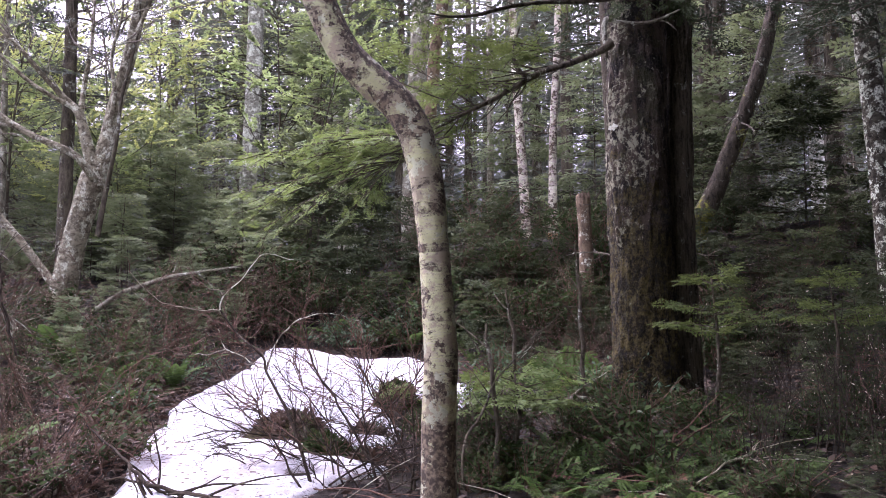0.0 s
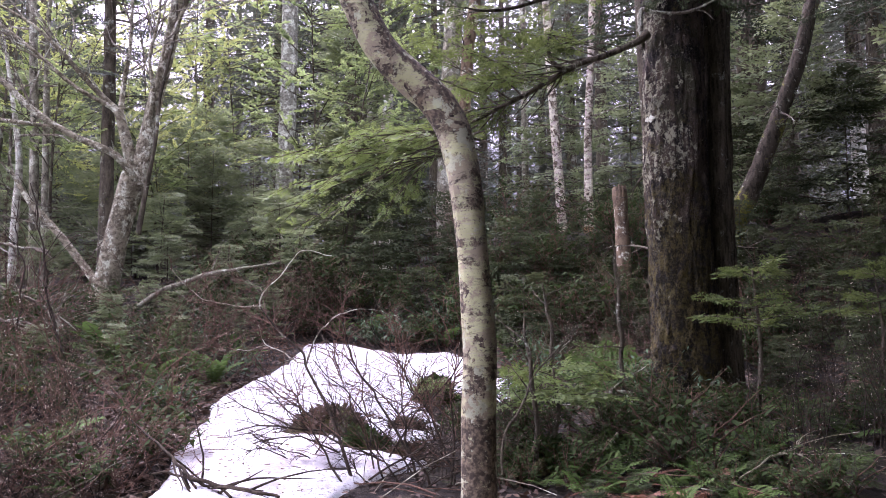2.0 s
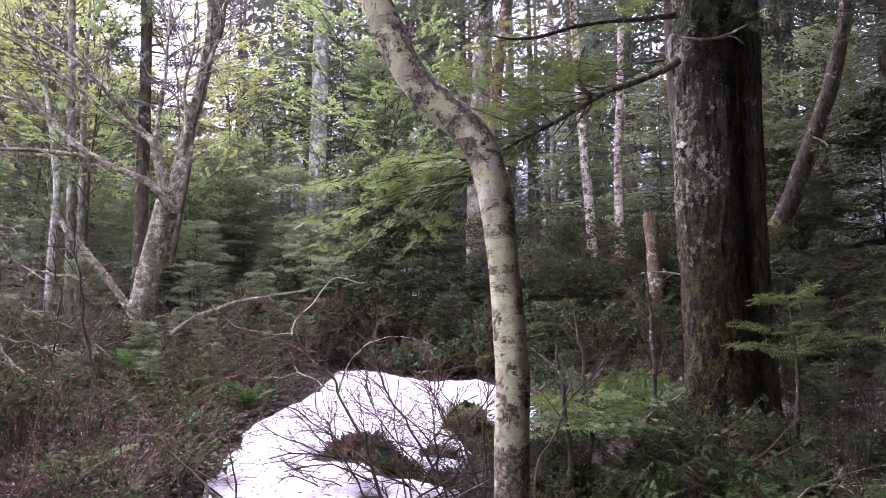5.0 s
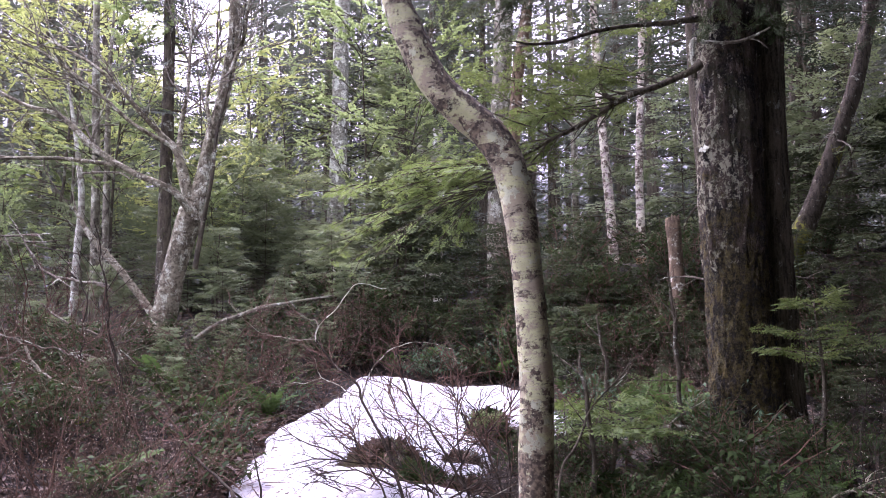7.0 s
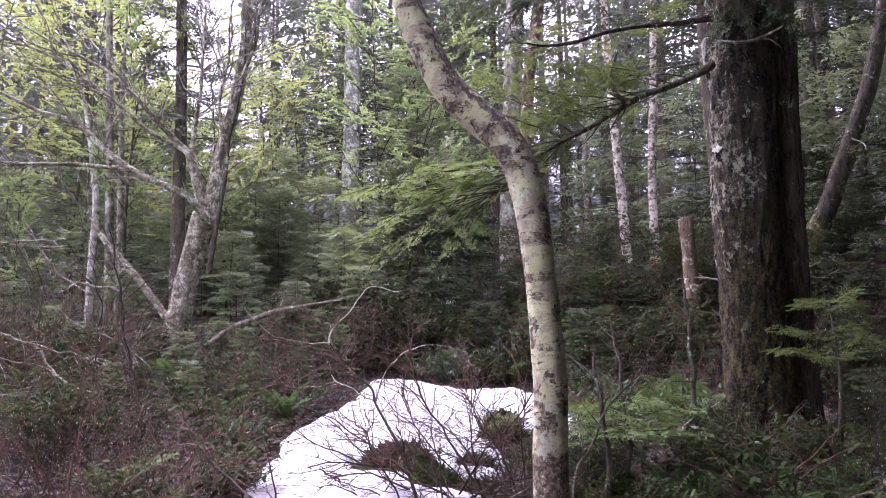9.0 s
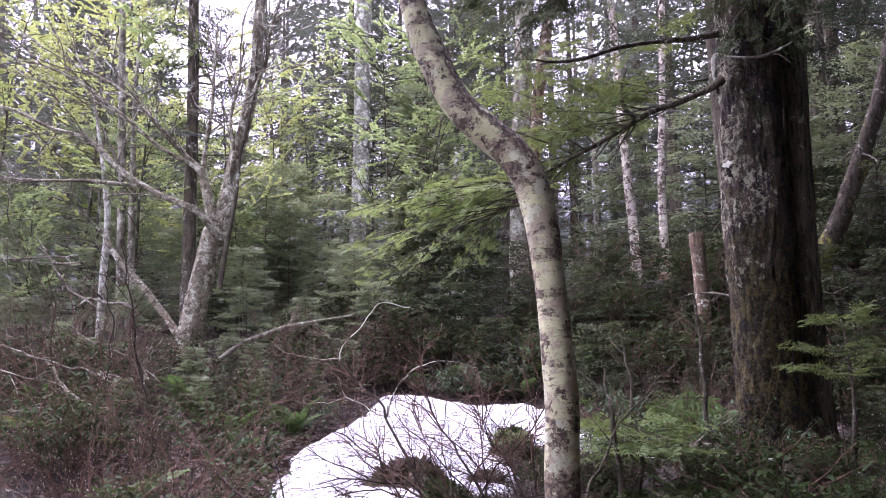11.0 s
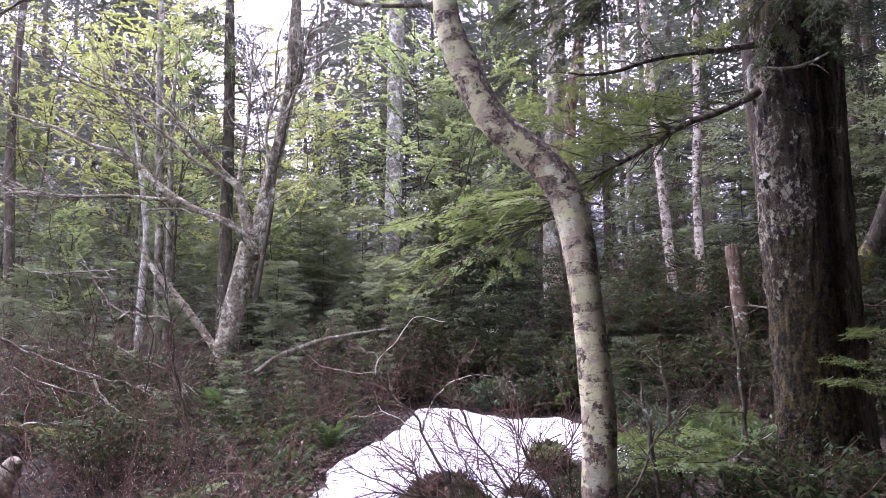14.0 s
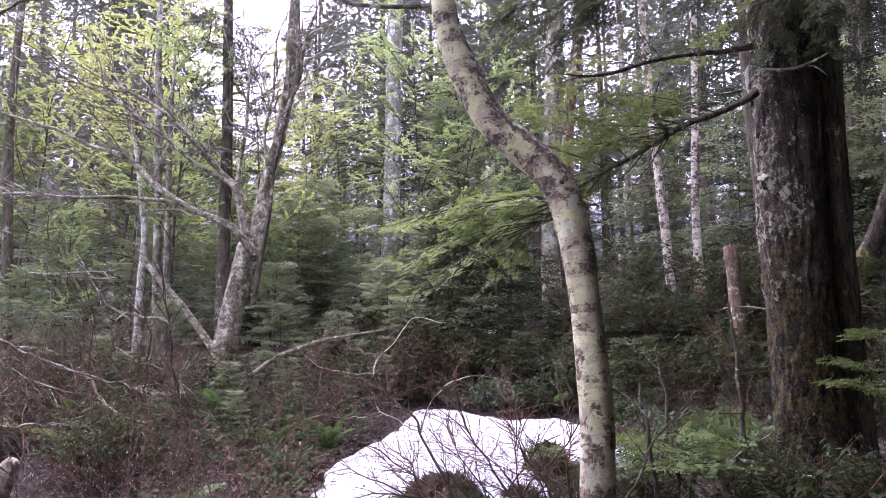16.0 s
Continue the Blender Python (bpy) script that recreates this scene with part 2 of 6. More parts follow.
TWIG = bark_mat("red_brown_twig", (0.135, 0.08, 0.065), (0.055, 0.033, 0.028), (0.34, 0.28, 0.25), (0.1, 0.08, 0.05), 0.62, 0.75, (6, 6, 6), 6.0, 0.3)
TWIG_GREY = bark_mat("grey_twig", (0.165, 0.14, 0.122), (0.06, 0.048, 0.04), (0.40, 0.39, 0.35), (0.12, 0.12, 0.06), 0.52, 0.7, (6, 6, 6), 6.0, 0.3)
DARKTWIG = bark_mat("dark_twig", (0.05, 0.037, 0.03), (0.02, 0.015, 0.012), (0.2, 0.17, 0.15), (0.06, 0.05, 0.03), 0.6, 0.7, (6, 6, 6), 6.0, 0.3)
DEAD = bark_mat("dead_wood", (0.30, 0.26, 0.22), (0.09, 0.07, 0.06), (0.45, 0.44, 0.41), (0.12, 0.12, 0.05), 0.56, 0.6, (8, 8, 2), 4.0, 0.6)

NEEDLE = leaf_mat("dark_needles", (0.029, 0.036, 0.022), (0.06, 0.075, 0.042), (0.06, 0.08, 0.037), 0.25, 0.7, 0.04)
# needles for the far trees, lightened so the colour carries the mist
NEEDLE_FAR = leaf_mat("mist_paled_needles", (0.074, 0.08, 0.062), (0.134, 0.145, 0.108), (0.125, 0.145, 0.085), 0.25, 0.7, 0.04)
HEMLOCK = leaf_mat("bright_needles", (0.054, 0.084, 0.028), (0.17, 0.222, 0.066), (0.22, 0.285, 0.066), 0.42)
BOUGH = leaf_mat("mid_green_needles", (0.052, 0.072, 0.026), (0.14, 0.175, 0.058), (0.175, 0.22, 0.056), 0.4, 0.7, 0.04)
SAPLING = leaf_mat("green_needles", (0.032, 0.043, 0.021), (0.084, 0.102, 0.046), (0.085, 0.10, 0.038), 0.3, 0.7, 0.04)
# sapling needles lightened, with haze put into the colour
MISTY = leaf_mat("haze_paled_needles", (0.10, 0.122, 0.06), (0.205, 0.245, 0.11), (0.22, 0.26, 0.11), 0.4)
YOUNG = leaf_mat("young_yellow_leaves", (0.29, 0.34, 0.095), (0.44, 0.49, 0.15), (0.52, 0.57, 0.17), 0.55)
GREEN = leaf_mat("spring_green_leaves", (0.15, 0.205, 0.075), (0.30, 0.38, 0.145), (0.40, 0.49, 0.17), 0.55)
EVERG = leaf_mat("evergreen_leaves", (0.016, 0.026, 0.009), (0.05, 0.073, 0.022), (0.055, 0.085, 0.02), 0.25, 0.7, 0.04)
GLOSSY = leaf_mat("glossy_evergreen_leaves", (0.035, 0.066, 0.032), (0.09, 0.14, 0.068), (0.10, 0.14, 0.05), 0.2, 0.62, 0.12)
FERN = leaf_mat("fern_green", (0.038, 0.066, 0.018), (0.11, 0.16, 0.045), (0.10, 0.165, 0.04), 0.3, 0.65, 0.06)
RUSSET = leaf_mat("dead_russet_leaves", (0.07, 0.035, 0.02), (0.20, 0.10, 0.06), (0.2, 0.09, 0.04), 0.25, 0.7, 0.2)
BUD = leaf_mat("pale_buds", (0.34, 0.27, 0.18), (0.55, 0.50, 0.38), (0.3, 0.25, 0.15), 0.2)
LITTER = leaf_mat("leaf_litter_brown", (0.036, 0.025, 0.015), (0.15, 0.095, 0.055), (0.08, 0.05, 0.03), 0.15, 0.7, 0.3)


def ground_mat():
    m, nt, b = mat("forest_floor", 0.9, 0.2)
    c = coords(nt)
    col = mixc(nt, ramp(nt, noise_tex(nt, c, 9, 8, 0.7), 0.35, 0.65), (0.010, 0.008, 0.0055), (0.040, 0.031, 0.018))
    col = mixc(nt, ramp(nt, noise_tex(nt, c, 1.3, 6, 0.65), 0.52, 0.64), col, (0.05, 0.058, 0.018))
    fine = noise_tex(nt, c, 60, 6, 0.7)
    col = mixc(nt, calc(nt, "MULTIPLY", ramp(nt, fine, 0.5, 0.7), 0.5), col, (0.085, 0.066, 0.042))
    nt.links.new(col, b.inputs["Base Color"])
    bump(nt, b, calc(nt, "ADD", fine, noise_tex(nt, c, 14, 5)), 0.9, 0.04)
    return m


def snow_mat():
    m, nt, b = mat("old_snow", 0.6, 0.3)
    c = coords(nt)
    col = mixc(nt, ramp(nt, noise_tex(nt, c, 1.5, 4), 0.4, 0.7), (0.575, 0.58, 0.535), (0.48, 0.485, 0.45))
    spots = noise_tex(nt, c, 38, 7, 0.8, (1.0, 1.5, 1))
    col = mixc(nt, calc(nt, "MULTIPLY", ramp(nt, spots, 0.52, 0.60), 0.9), col, (0.08, 0.066, 0.058))
    stain = noise_tex(nt, c, 3.0, 9, 0.75, (1, 0.5, 1))
    col = mixc(nt, calc(nt, "MULTIPLY", ramp(nt, stain, 0.48, 0.60), 0.75), col, (0.24, 0.212, 0.205))
    film = calc(nt, "MULTIPLY", ramp(nt, noise_tex(nt, c, 5, 7, 0.7), 0.48, 0.7), 0.5)
    col = mixc(nt, film, col, (0.36, 0.335, 0.32))
    nt.links.new(col, b.inputs["Base Color"])
    b.inputs["Subsurface Weight"].default_value = 0.15
    b.inputs["Subsurface Radius"].default_value = (0.03, 0.04, 0.05)
    bump(nt, b, calc(nt, "ADD", noise_tex(nt, c, 7, 5), calc(nt, "MULTIPLY", spots, 0.4)), 0.5, 0.04)
    return m


GROUND, SNOW = ground_mat(), snow_mat()
LICHEN = bark_mat("white_lichen", (0.44, 0.43, 0.39), (0.30, 0.29, 0.26), (0.52, 0.52, 0.48), (0.4, 0.4, 0.33), 0.55, 0.6, (9, 9, 9), 5.0, 0.4)
MOSS = bark_mat("cushion_moss", (0.075, 0.06, 0.03), (0.022, 0.018, 0.012), (0.14, 0.10, 0.06), (0.085, 0.09, 0.022), 0.56, 0.52, (5, 5, 5), 6.0, 1.0)


# ---- geometry helpers; every face is a quad ----
def quad_mesh(name, verts, quads, material, smooth=True):
    me = bpy.data.meshes.new(name)
    verts, quads = np.asarray(verts, float), np.asarray(quads, int)
    me.vertices.add(len(verts))
    me.vertices.foreach_set("co", verts.ravel())
    me.loops.add(quads.size)
    me.loops.foreach_set("vertex_index", quads.ravel())
    me.polygons.add(len(quads))
    me.polygons.foreach_set("loop_start", np.arange(0, quads.size, 4))
    if smooth:
        me.polygons.foreach_set("use_smooth", np.ones(len(quads), bool))
    me.materials.append(material)
    me.update(calc_edges=True)
    return me


def part(name, geo, material, parent=None, label="", smooth=True):
    ob = new(name, quad_mesh(name, *geo, material, smooth))
    ob.parent = parent
    return tagged(ob, label)


def thing(name, at, label, category, group=""):
    ob = new(name)
    ob.empty_display_size = 0.2
    ob.location = at
    return tagged(ob, label, category, group)


def joined(*geos):
    vs, qs, n = [], [], 0
    for v, q in geos:
        vs.append(v), qs.append(np.asarray(q) + n)
        n += len(v)
    return np.concatenate(vs), np.concatenate(qs)


def unit(a):
    return a / np.maximum(np.linalg.norm(a, axis=-1, keepdims=True), 1e-9)


def tubes(P, R, seg=5):
    """Tubes along n paths of k points each: P (n, k, 3), R (n, k)."""
    P, R = np.asarray(P, float), np.asarray(R, float)
    n, k, _ = P.shape
    T = unit(np.gradient(P, axis=1))
    ref = np.where(np.abs(T[..., 2:]) > 0.9, np.array([1.0, 0.13, 0]), np.array([0.02, 0.03, 1.0]))
    ref = np.broadcast_to(ref[:, :1], T.shape)
    A = unit(np.cross(T, ref))
    B = np.cross(T, A)
    a = np.arange(seg) * 2 * np.pi / seg
    ring = A[:, :, None] * np.cos(a)[:, None] + B[:, :, None] * np.sin(a)[:, None]
    V = P[:, :, None] + ring * R[:, :, None, None]
    idx = np.arange(n * k * seg).reshape(n, k, seg)
    nxt = np.roll(idx, -1, 2)
    Q = np.stack([idx[:, :-1], nxt[:, :-1], nxt[:, 1:], idx[:, 1:]], -1).reshape(-1, 4)
    return V.reshape(-1, 3), Q


def spline(points, n):
    """Catmull-Rom through rows of any width, n samples."""
    p = np.asarray(points, float)
    p = np.vstack([2 * p[0] - p[1], p, 2 * p[-1] - p[-2]])
    u = np.linspace(0, len(p) - 3 - 1e-6, n)
    i = u.astype(int)
    f = (u - i)[:, None]
    a, b, c, d = p[i], p[i + 1], p[i + 2], p[i + 3]
    return 0.5 * (2 * b + (c - a) * f + (2 * a - 5 * b + 4 * c - d) * f**2 + (3 * b - a - 3 * c + d) * f**3)


def trunk_geo(points, rings=60, seg=20, rough=0.05, lumps=1.0, flare=0.0, seed=0):
    """A trunk along rows of x, y, z, radius, with lumps, ridges and a closed tip."""
    s = spline(points, rings)
    s[:, 3] = np.maximum(s[:, 3], 0.002)
    rng = np.random.default_rng(seed)
    V, Q = tubes(s[None, :, :3], s[None, :, 3], seg)
    V = V.reshape(rings, seg, 3)
    a = np.arange(seg) * 2 * np.pi / seg
    z = np.concatenate([[0], np.cumsum(np.linalg.norm(np.diff(s[:, :3], axis=0), axis=1))])
    k = np.ones((rings, seg))
    for _ in range(14):
        m, w, ph, pz = rng.integers(1, 9), rng.uniform(0.4, 9) * lumps, rng.uniform(0, 6.28), rng.uniform(0, 6.28)
        k += rough * 0.45 / (1 + 0.15 * m) * np.sin(m * a[None] + ph + np.sin(z[:, None] * w * 0.7 + pz)) * np.sin(z[:, None] * w + pz)
    grit = rng.standard_normal((rings, seg))
    grit = sum(np.roll(grit, j, 0) for j in range(-3, 4)) / 2.6
    k += rough * 0.5 * grit
    if flare:
        k += flare * np.exp(-z[:, None] / 0.22) * (0.6 + 0.6 * np.maximum(0, np.sin(4 * a[None] + 1.3)))
    cen = s[:, None, :3]
    V = cen + (V - cen) * k[..., None]
    V = np.concatenate([V, s[-1:, None, :3] + (V[-1:] - s[-1:, None, :3]) * 0.02])
    idx = np.arange((rings + 1) * seg).reshape(rings + 1, seg)
    nxt = np.roll(idx, -1, 1)
    Q = np.stack([idx[:-1], nxt[:-1], nxt[1:], idx[1:]], -1).reshape(-1, 4)
    return V.reshape(-1, 3), Q


def grow(rng, base, way, length, k=6, wobble=0.25, lift=0.0):
    """Paths of k points from each base along each way, wandering, and bending up (lift > 0) or down."""
    n = len(base)
    P = np.empty((n, k, 3))
    P[:, 0] = base
    d = unit(np.asarray(way, float))
    step = (np.asarray(length) / (k - 1))[:, None]
    for i in range(1, k):
        d = unit(d + wobble * rng.standard_normal((n, 3)) * np.array([1, 1, 0.7]) + np.array([0, 0, lift]))
        P[:, i] = P[:, i - 1] + d * step
    return P


def along(P, which, t):
    """Points and tangents on the paths P[which] at parameters t (0 to 1)."""
    k = P.shape[1]
    u = np.clip(t, 0, 0.9999) * (k - 1)
    i = u.astype(int)
    a, b = P[which, i], P[which, i + 1]
    return a + (b - a) * (u - i)[:, None], unit(b - a)


def blades(C, A, N, L, W, sag=0.12):
    """Pointed leaves: base C, along A, face N, of length L and width W, folded along the midrib."""
    A = unit(A)
    S = unit(np.cross(N, A))
    N = np.cross(A, S)
    L, W = np.asarray(L)[:, None], np.asarray(W)[:, None]
    mid = C + A * L * 0.45 - N * W * sag
    V = np.stack([C, mid + S * W * 0.5 + N * W * 0.2, C + A * L - N * L * 0.08, mid - S * W * 0.5 + N * W * 0.2], 1)
    return V.reshape(-1, 3), np.arange(len(C) * 4).reshape(-1, 4)


def placed(tpl, C, A, N, scale):
    """Copies of a template (along +x, face +z) at C, along A, with face N."""
    V, Q = tpl
    A = unit(A)
    S = unit(np.cross(N, A))
    N = np.cross(A, S)
    M = np.stack([A, S, N], -1) * np.asarray(scale)[:, None, None]
    out = np.einsum("nij,mj->nmi", M, V) + C[:, None]
    q = Q[None] + (np.arange(len(C)) * len(V))[:, None, None]
    return out.reshape(-1, 3), q.reshape(-1, 4)


def frond_tpl(rng, side, per, leaf_l, leaf_w, angle=55, stem=0.006):
    """A flat conifer spray one unit long: side twigs alternate, each with small leaves in two rows."""
    C, A, L, W = [], [], [], []
    for i in range(side):
        s = 0.06 + 0.88 * i / (side - 1)
        for sg in (1, -1):
            a = radians(angle + rng.uniform(-10, 10)) * sg
            way = np.array([math.cos(a), math.sin(a), rng.uniform(-0.12, 0.12)])
            ln = (0.42 * (1 - s) ** 0.8 + 0.06) * rng.uniform(0.75, 1.15)
            b = np.array([s, 0, -0.08 * s * s])
            for j in range(per):
                u = (j + 0.6) / per
                sg2 = 1 if j % 2 else -1
                w2 = way + 0.75 * sg2 * np.array([-way[1], way[0], 0]) * (0.3 if j == per - 1 else 1)
                C.append(b + way * ln * u - np.array([0, 0, 0.12 * (ln * u) ** 2]))
                A.append(w2)
                L.append(leaf_l * rng.uniform(0.8, 1.25)), W.append(leaf_w)
    C, A = np.array(C), np.array(A)
    N = np.array([0, 0, 1.0]) + 0.35 * rng.standard_normal((len(C), 3))
    g = blades(C, A, N, np.array(L), np.array(W))
    if not stem:
        return g
    t = np.linspace(0, 1, 5)
    return joined(g, tubes(np.stack([t, 0 * t, -0.08 * t * t], -1)[None], np.linspace(stem, stem * 0.3, 5)[None], 3))


_r = np.random.default_rng(5)
FINE = frond_tpl(_r, 6, 3, 0.19, 0.085, 55, 0.0)
MID = frond_tpl(_r, 5, 2, 0.24, 0.11, 55, 0.0)
COARSE = frond_tpl(_r, 4, 2, 0.30, 0.13, 55, 0.0)
NEEDLED = frond_tpl(_r, 5, 3, 0.165, 0.054, 55, 0.0)
SLENDER = frond_tpl(_r, 4, 3, 0.2, 0.062, 55, 0.0)
BROAD = frond_tpl(_r, 3, 1, 0.5, 0.3, 55, 0.0)


def sprays(rng, P, tpl, count, size, start=0.2, flat=0.35, spread=50):
    """Conifer sprays on both sides of the branches P, lying flat."""
    n = len(P)
    which = np.repeat(np.arange(n), count)
    t = (np.tile((np.arange(count) + 0.5) / count, n) + rng.uniform(-0.5, 0.5, n * count) / count) * (1 - start) + start
    C, T = along(P, which, t)
    sgn = np.where(np.tile(np.arange(count), n) % 2 == 0, 1.0, -1.0)
    a = np.radians(spread + rng.uniform(-15, 15, len(C))) * sgn * np.where(t > 0.93, 0.15, 1)
    side = unit(np.cross(np.array([0, 0, 1.0]), T))
    A = T * np.cos(a)[:, None] + side * np.sin(a)[:, None] + np.array([0, 0, -0.10])
    N = np.array([0, 0, 1.0]) + flat * rng.standard_normal((len(C), 3))
    sc = size * (1.15 - 0.55 * t) * rng.uniform(0.7, 1.25, len(C))
    return placed(tpl, C, A, N, sc)


# ---- the lie of the land ----
_g = np.random.default_rng(11)
WAVES = [(_g.uniform(0.6, 7), _g.uniform(0, 6.28), _g.uniform(0, 6.28)) for _ in range(14)]


def ease(a, b, x):
    t = np.clip((x - a) / (b - a), 0, 1)
    return t * t * (3 - 2 * t)


def ground(x, y):
    x, y = np.asarray(x, float), np.asarray(y, float)
    z = 0.147 * np.clip(y, -8, 11.2) + 0.11 * np.clip(y - 11.2, 0, 15)
    z = z + (0.35 + 0.80 * ease(-2.5, 1.0, x)) * ease(9.1, 11.6, y)
    z = z + 0.25 * ease(-2.0, -3.4, x) * ease(4, 7, y) + 0.3 * ease(2.5, 6, x)
    near = np.exp(-((y - 6) / 16) ** 2)
    for f, d, p in WAVES:
        z = z + near * 0.022 / f**0.6 * np.sin(f * (x * math.cos(d) + y * math.sin(d)) + p)
    return z


def at(x, y, lift=0.0):
    return Vector((x, y, float(ground(x, y)) + lift))


def sheet(xs, ys, zf):
    X, Y = np.meshgrid(xs, ys, indexing="ij")
    V = np.stack([X, Y, zf(X, Y)], -1).reshape(-1, 3)
    i = np.arange(len(xs) * len(ys)).reshape(len(xs), len(ys))
    return V, np.stack([i[:-1, :-1], i[1:, :-1], i[1:, 1:], i[:-1, 1:]], -1).reshape(-1, 4)


far_x = np.concatenate([-np.geomspace(2500, 11, 22), np.arange(-10, 9.01, 0.12), np.geomspace(10, 2500, 22)])
far_y = np.concatenate([-np.geomspace(2500, 4, 22), np.arange(-3, 16.01, 0.12), np.geomspace(17, 2500, 26)])
floor = tagged(part("ground", sheet(far_x, far_y, ground), GROUND), "dark brown forest floor with moss and leaf litter", "ground", kind="structure")

# ---- the snow patch: outline on the ground, thinning to its edge, with melted hollows ----
RIM = np.array([(-1.66, 4.05), (-1.73, 4.6), (-1.82, 5.4), (-1.98, 6.3), (-1.98, 7.0), (-1.86, 7.6), (-1.88, 8.4), (-1.86, 9.2), (-1.6, 9.45),
                (-1.15, 9.0), (-0.78, 8.85), (-0.3, 9.0), (-0.05, 8.6), (0.0, 7.8), (0.36, 7.4), (0.42, 6.95), (0.15, 6.75), (-0.18, 7.2), (-0.45, 6.7), (-0.28, 6.2), (-0.35, 5.6),
                (-0.3, 5.0), (-0.6, 4.55), (-0.9, 4.05)])
HOLES = [(-1.0, 5.65, 0.28, 0.24), (-0.72, 5.25, 0.16, 0.2), (-0.36, 6.85, 0.20, 0.15), (-0.75, 6.1, 0.14, 0.10), (-0.52, 5.75, 0.13, 0.12), (-0.42, 5.15, 0.16, 0.12), (-0.75, 4.75, 0.14, 0.07)]


def snow_depth(x, y):
    d = np.full(x.shape, 1e9)
    inside = np.zeros(x.shape, bool)
    for a, b in zip(RIM, np.roll(RIM, -1, 0)):
        e = b - a
        u = np.clip(((x - a[0]) * e[0] + (y - a[1]) * e[1]) / (e @ e), 0, 1)
        d = np.minimum(d, np.hypot(x - a[0] - u * e[0], y - a[1] - u * e[1]))
        hit = ((a[1] > y) != (b[1] > y)) & (x < e[0] * (y - a[1]) / (e[1] if abs(e[1]) > 1e-9 else 1e-9) + a[0])
        inside ^= hit
    d = np.where(inside, d, -d)
    for hx, hy, hr, hs in HOLES:
        q = np.sqrt(((x - hx) / hr) ** 2 + ((y - hy) / hs) ** 2)
        d = np.minimum(d, (q - 1) * min(hr, hs))
    for f, p, q in ((5.1, 0.3, 1.1), (9.7, 2.0, 0.2), (17.0, 1.0, 4.0), (29.0, 5.0, 2.2)):
        d = d + 0.15 / f * np.sin(f * x + p + np.sin(f * y * 0.7)) * np.sin(f * y + q)
    return d


def snow_geo():
    xs, ys = np.arange(-2.3, 0.75, 0.025), np.arange(3.9, 9.8, 0.025)
    V, Q = sheet(xs, ys, ground)
    d = snow_depth(V[:, 0], V[:, 1])
    thick = 0.075 * (1 - np.exp(-np.clip(d, 0, None) / 0.10)) + 0.02 * np.sin(V[:, 0] * 4.1 + 1) * np.sin(V[:, 1] * 3.3) * ease(0, 0.3, d)
    for fx, fy, ph, amp in ((7.3, 6.1, 0.4, 0.012), (11.9, 9.4, 2.1, 0.010), (17.2, 13.3, 4.4, 0.007), (29.0, 22.0, 1.2, 0.004)):
        thick -= amp * np.abs(np.sin(V[:, 0] * fx + ph + 1.3 * np.sin(V[:, 1] * fy * 0.6)) * np.sin(V[:, 1] * fy + 1.7 * ph + np.sin(V[:, 0] * fx * 0.5))) * ease(0.02, 0.2, d)
    thick += 0.006 * np.sin(V[:, 0] * 23) * np.sin(V[:, 1] * 27 + np.sin(V[:, 0] * 9)) * ease(0, 0.1, d)
    V[:, 2] += np.where(d > 0, thick + 0.015, np.clip(d * 3, -0.08, 0) + 0.015)
    Q = Q[(d[Q] > -0.04).any(1)]
    used, inv = np.unique(Q, return_inverse=True)
    return V[used], inv.reshape(-1, 4)


snow = tagged(part("snow_patch", snow_geo(), SNOW), "old white snow patch with dirt specks, melting on the forest floor", "snow")


# ---- far off: a glowing backdrop wall painted as pale mist and bright sky ----
def mist_backdrop():
    m = bpy.data.materials.new("glowing_mist")
    m.use_nodes = True
    nt = m.node_tree
    nt.nodes.clear()
    c = coords(nt)
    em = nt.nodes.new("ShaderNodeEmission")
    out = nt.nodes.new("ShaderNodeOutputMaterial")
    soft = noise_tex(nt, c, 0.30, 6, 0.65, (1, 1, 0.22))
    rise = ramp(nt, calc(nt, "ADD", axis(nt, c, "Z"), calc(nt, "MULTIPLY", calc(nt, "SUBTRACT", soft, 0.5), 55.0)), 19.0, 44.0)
    # paler to the left, the haze there put into the emission
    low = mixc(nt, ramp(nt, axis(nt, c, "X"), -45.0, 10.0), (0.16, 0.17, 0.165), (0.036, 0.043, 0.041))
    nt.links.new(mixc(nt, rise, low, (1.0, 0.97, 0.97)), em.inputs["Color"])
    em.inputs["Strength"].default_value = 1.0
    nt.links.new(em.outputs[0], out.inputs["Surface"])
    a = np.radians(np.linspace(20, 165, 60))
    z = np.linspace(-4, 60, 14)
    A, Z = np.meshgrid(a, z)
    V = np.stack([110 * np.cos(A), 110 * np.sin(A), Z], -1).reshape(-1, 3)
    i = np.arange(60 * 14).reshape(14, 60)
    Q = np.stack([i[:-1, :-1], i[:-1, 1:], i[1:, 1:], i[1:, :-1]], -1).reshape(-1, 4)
    return tagged(part("backdrop", (V, Q), m), "glowing backdrop painted as pale mist far behind the wood", "mist", kind="structure")


mist_backdrop()


# ---- trees ----
def rows_at(y, rows):
    return [(x, y, z, r) for x, z, r in rows]


